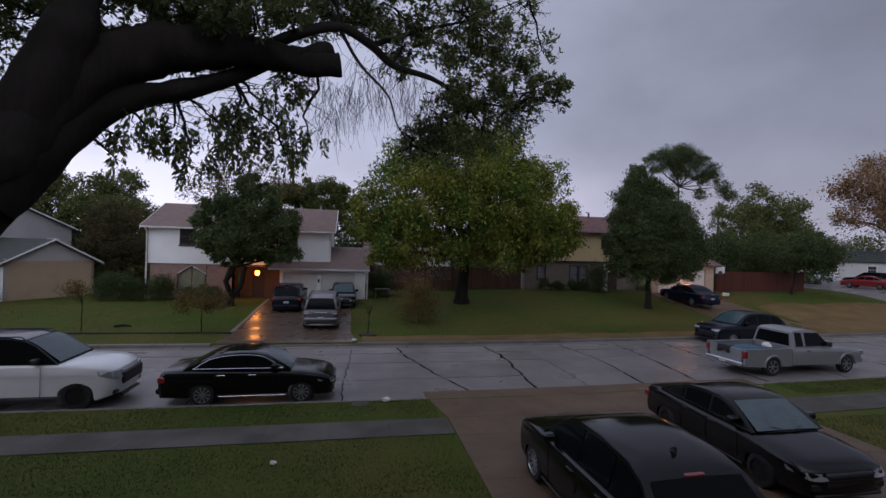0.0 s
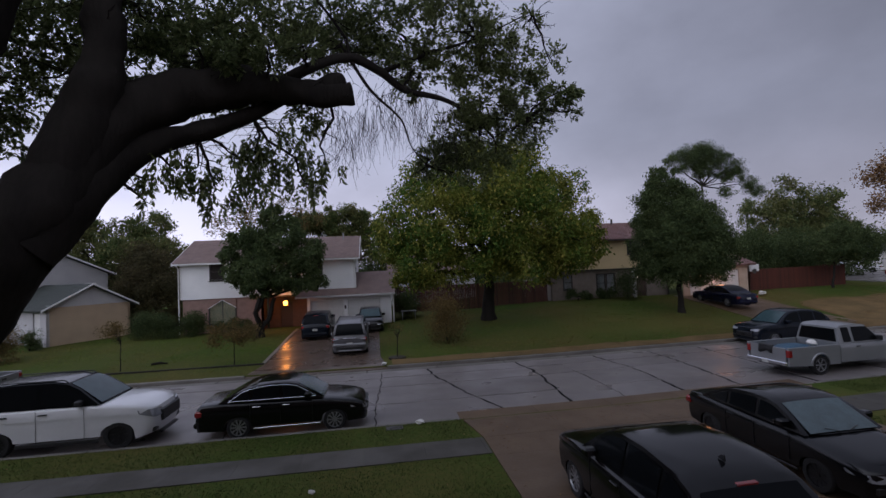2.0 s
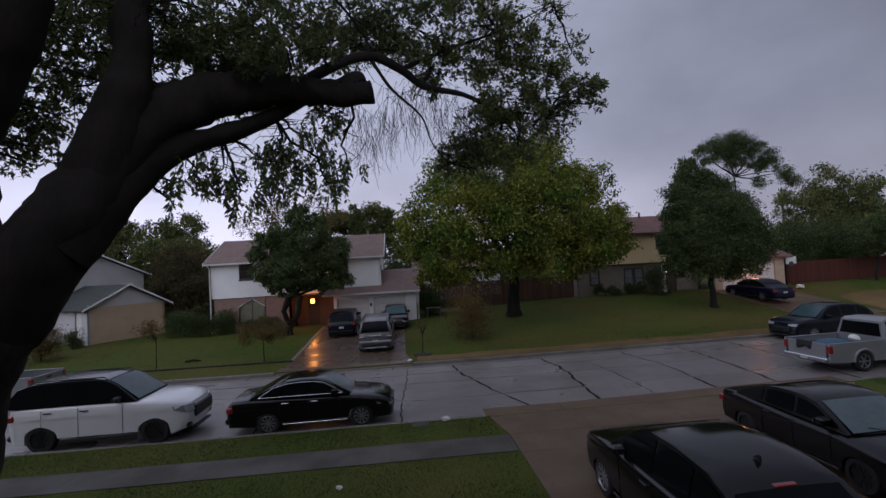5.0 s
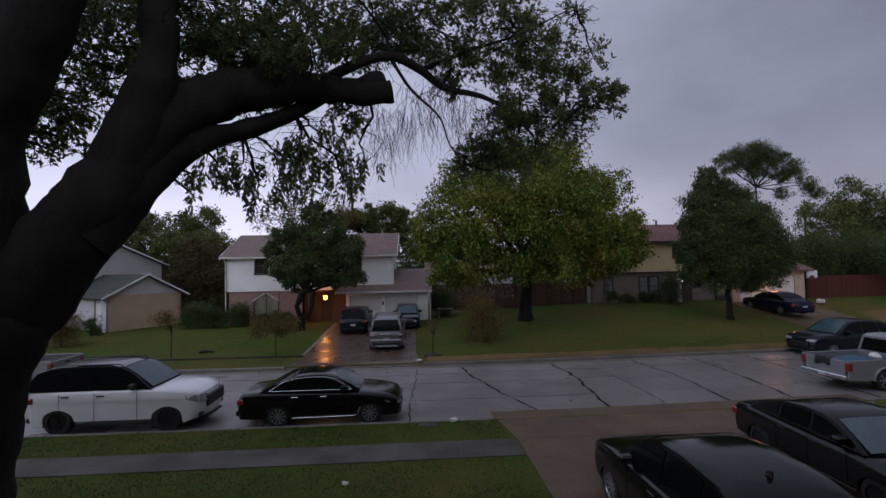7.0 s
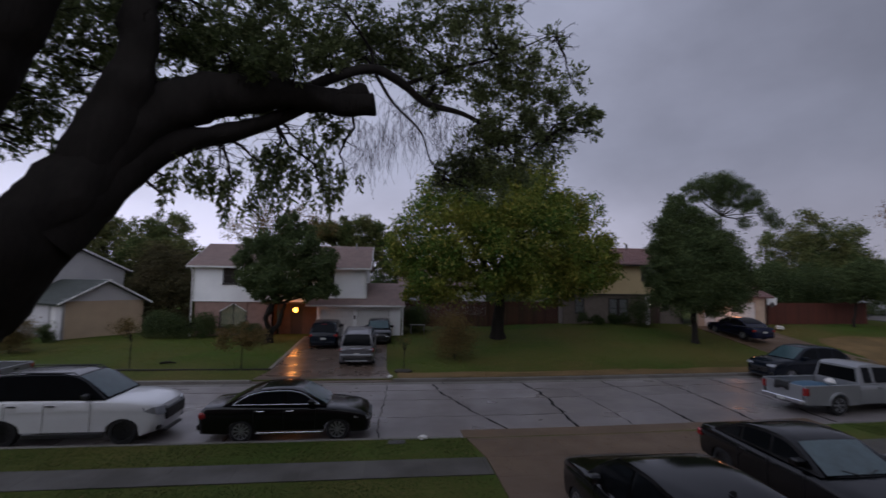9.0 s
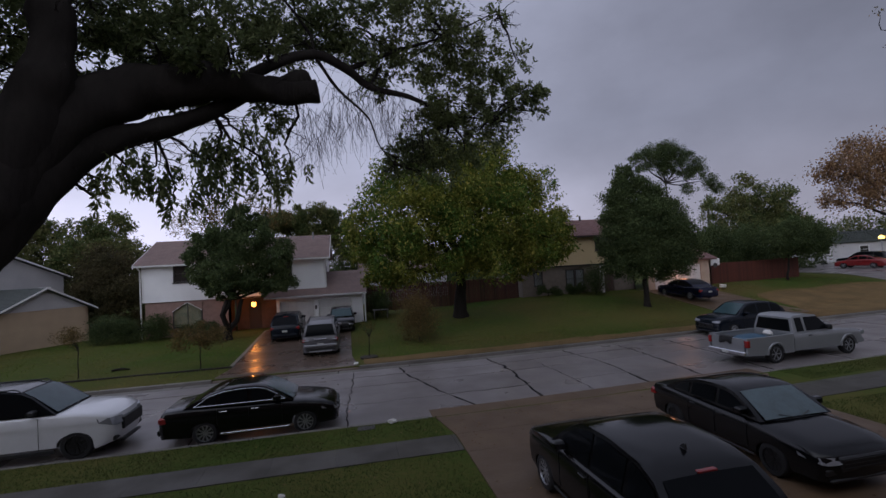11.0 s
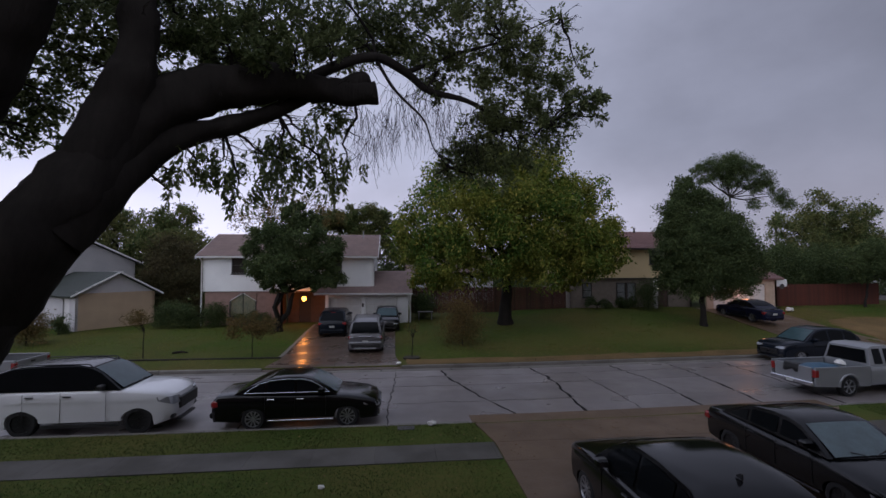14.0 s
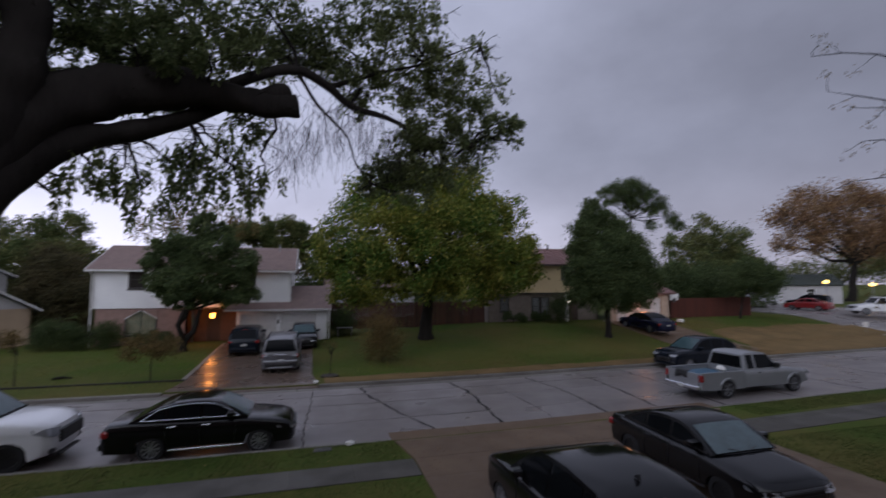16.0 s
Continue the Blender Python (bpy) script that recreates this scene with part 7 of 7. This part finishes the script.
load.f += [(rim_ids[k], rim_ids[(k + 1) % len(rim_ids)], n0 + (k + 1) % len(rim_ids), n0 + k) for k in range(len(rim_ids))]
tarp = part("tarp", load, TARP, smooth=60)
tarp.matrix_world = at(18.42, 17.0, ROAD_Z, 3.0)
tagged(tarp, "crumpled blue tarp heaped in a pickup bed", "tarp")
sack = part("sack", Shape().lathe([(0.03, 0.0), (0.15, 0.02), (0.20, 0.10), (0.15, 0.20), (0.05, 0.25)], 12, "z"), PAPER, smooth=50)
sack.matrix_world = at(18.42, 17.0, ROAD_Z, 3.0) @ pose(-1.35, -0.25, 0.98, 12, 8, 30)
tagged(sack, "white tied sack on a blue tarp", "sack")

cloth = Shape()
for i in range(8):
    for j in range(5):
        y_ = 0.38 - i * 0.09
        drop = (0.0, 0.0, 0.03, 0.20, 0.36)[j] * (0.85 + 0.2 * math.sin(i * 1.1 + 0.6) - 0.05 * abs(i - 3))
        cloth.v.append((-2.95 - (0.0, 0.12, 0.235, 0.255, 0.262)[j], y_ + 0.02 * math.sin(j * 2.0 + i), 1.125 - drop + 0.012 * math.sin(i * 2.1 + j)))
cloth.f = [(i * 5 + j, i * 5 + j + 1, i * 5 + j + 6, i * 5 + j + 5) for i in range(7) for j in range(4)]
cloth_ob = part("cloth", cloth, PLASTIC, smooth=60)
cloth_ob.matrix_world = at(18.42, 17.0, ROAD_Z, 3.0)
thick = cloth_ob.modifiers.new("thickness", "SOLIDIFY")
thick.thickness = 0.015
tagged(cloth_ob, "black cloth hanging over a pickup tailgate", "cloth")

# ---- small things ----


def crumple(name, x, y, z, size, mat, label, category, seed):
    s = Shape()
    n = 9
    for i in range(5):
        for k in range(n):
            a, b = 2 * math.pi * k / n, math.pi * (i + 0.5) / 5
            r = size * (0.75 + 0.6 * noise.noise((math.cos(a) * 1.7, math.sin(a) * 1.7 + seed, i * 0.9)))
            s.v.append((math.cos(a) * math.sin(b) * r * 1.3, math.sin(a) * math.sin(b) * r, size * 0.55 + math.cos(b) * r * 0.6))
    s.f = [(i * n + k, i * n + (k + 1) % n, (i + 1) * n + (k + 1) % n, (i + 1) * n + k) for i in range(4) for k in range(n)] + [tuple(range(n)), tuple(4 * n + k for k in range(n))]
    ob = part(name, s, mat, smooth=25)
    ob.location = (x, y, z)
    return tagged(ob, label, category)


crumple("paper_scrap", 1.12, 14.2, 0.0, 0.13, PAPER, "crumpled white paper scrap on the verge", "litter", 1)
crumple("paper_scrap", -1.52, 10.48, 0.0, 0.075, PAPER, "small pale scrap lying in the grass", "litter", 2)
crumple("paper_scrap", 14.0, 14.35, 0.0, 0.08, PAPER, "pale scrap by the kerb", "litter", 3)
crumple("plastic_bag", 31.8, 35.0, land(31.8, 35), 0.36, PAPER, "white plastic bag lying on a lawn", "bag", 4)
crumple("kerb_scrap", 0.2, 22.9, 0.03, 0.13, PAPER, "white scrap lying on the kerb", "litter", 5)
branch = part("fallen_branch", Shape().tube([(-11.9, 26.9, land(-11.9, 26.9) + 0.05), (-11.5, 27.0, land(-11.5, 27) + 0.09), (-11.1, 26.95, land(-11.1, 27) + 0.05)], (0.06, 0.07, 0.03), 6), BARK)
tagged(branch, "short dark fallen branch on the lawn", "branch")
drain = part("meter_lid", Shape().soft(-0.25, 0.25, -0.16, 0.16, -0.03, 0.03, 0.01), TRIM_DARK)
drain.location = (0.35, 14.05, -0.018)
tagged(drain, "dark water meter lid in the verge", "lid")

box = thing("air_conditioner", at(32.68, 36.95, 3.05), "white window air conditioner above a fence", "air conditioner")
part("case", Shape().soft(-0.5, 0.5, -0.35, 0.35, 0, 0.6, 0.03), TRIM, box)
part("fan_grille", Shape().lathe([(0.22, -0.37), (0.22, -0.355), (0.05, -0.36)], 16), TRIM_DARK, box)
part("bracket", Shape().box(-0.5, 0.4, -0.25, 0.25, -0.06, -0.003), METAL_GREY, box)

bench = thing("patio_table", at(2.4, 36.6, land(2.4, 36.6)), "pale metal garden table beside the garage", "table")
part("tabletop", Shape().soft(-0.6, 0.6, -0.35, 0.35, 0.66, 0.70, 0.01), METAL_GREY, bench)
for sx in (-0.5, 0.5):
    for sy in (-0.28, 0.28):
        part("leg", Shape().tube([(sx, sy, 0), (sx, sy, 0.66)], 0.02, 6), METAL_GREY, bench)

pole = thing("utility_pole", at(46.0, 52.0, land(46, 52)), "wooden utility pole behind trees", "pole")
part("mast", Shape().tube([(0, 0, -0.3), (0, 0, 10.2)], (0.15, 0.11), 10), BARK_PALE, pole, smooth=50)
part("insulator", Shape().lathe([(0.04, 10.2), (0.07, 10.26), (0.03, 10.4)], 8, "z"), METAL_GREY, pole)

sign = thing("yard_sign", at(47.0, 30.0, land(47, 30)), "small white yard sign on a stake", "sign")
part("board", Shape().soft(-0.3, 0.3, -0.012, 0.012, 0.5, 0.95, 0.004), PAPER, sign)
part("stake", Shape().box(-0.02, 0.02, -0.02, -0.013, 0, 0.6), METAL_GREY, sign)

for x, y, z in ((74.0, 52.0, 4.6), (80.5, 50.0, 4.2)):
    p = thing("street_lamp", at(x, y, land(x, y)), "lit yellow lamp far along the side street", "street lamp", "far street lamps")
    part("mast", Shape().tube([(0, 0, -0.2), (0, 0, z - 1.3)], 0.07, 8), METAL_GREY, p)
    part("lamp_head", Shape().lathe([(0.05, z - 1.32), (0.34, z - 1.25), (0.36, z - 1.0), (0.08, z - 0.85)], 12, "z"), glowing("lit_lamp_head", (1.0, 0.62, 0.16), 4.0), p, "glowing yellow lamp head")
door_lamp = thing("wall_lamp", at(28.3, 36.2, 3.45), "small lit lamp over a garage door", "lamp")
part("lamp_glass", Shape().lathe([(0.02, -0.1), (0.08, -0.05), (0.08, 0.06), (0.03, 0.1)], 10, "z"), glowing("lit_garage_lamp", (1.0, 0.5, 0.2), 5.0), door_lamp, "glowing glass")
part("bracket", Shape().box(-0.03, 0.03, 0.03, 0.2, -0.02, 0.02), TRIM_DARK, door_lamp)
entry = thing("wall_lamp", at(22.3, 37.7, 2.95), "small white lit lamp beside a front door", "lamp")
part("lamp_glass", Shape().lathe([(0.02, -0.07), (0.06, -0.03), (0.06, 0.05), (0.02, 0.08)], 10, "z"), glowing("lit_entry_lamp", (1.0, 0.86, 0.66), 5.0), entry, "glowing glass")
part("bracket", Shape().box(-0.02, 0.02, 0.03, 0.42, -0.02, 0.02), TRIM_DARK, entry)
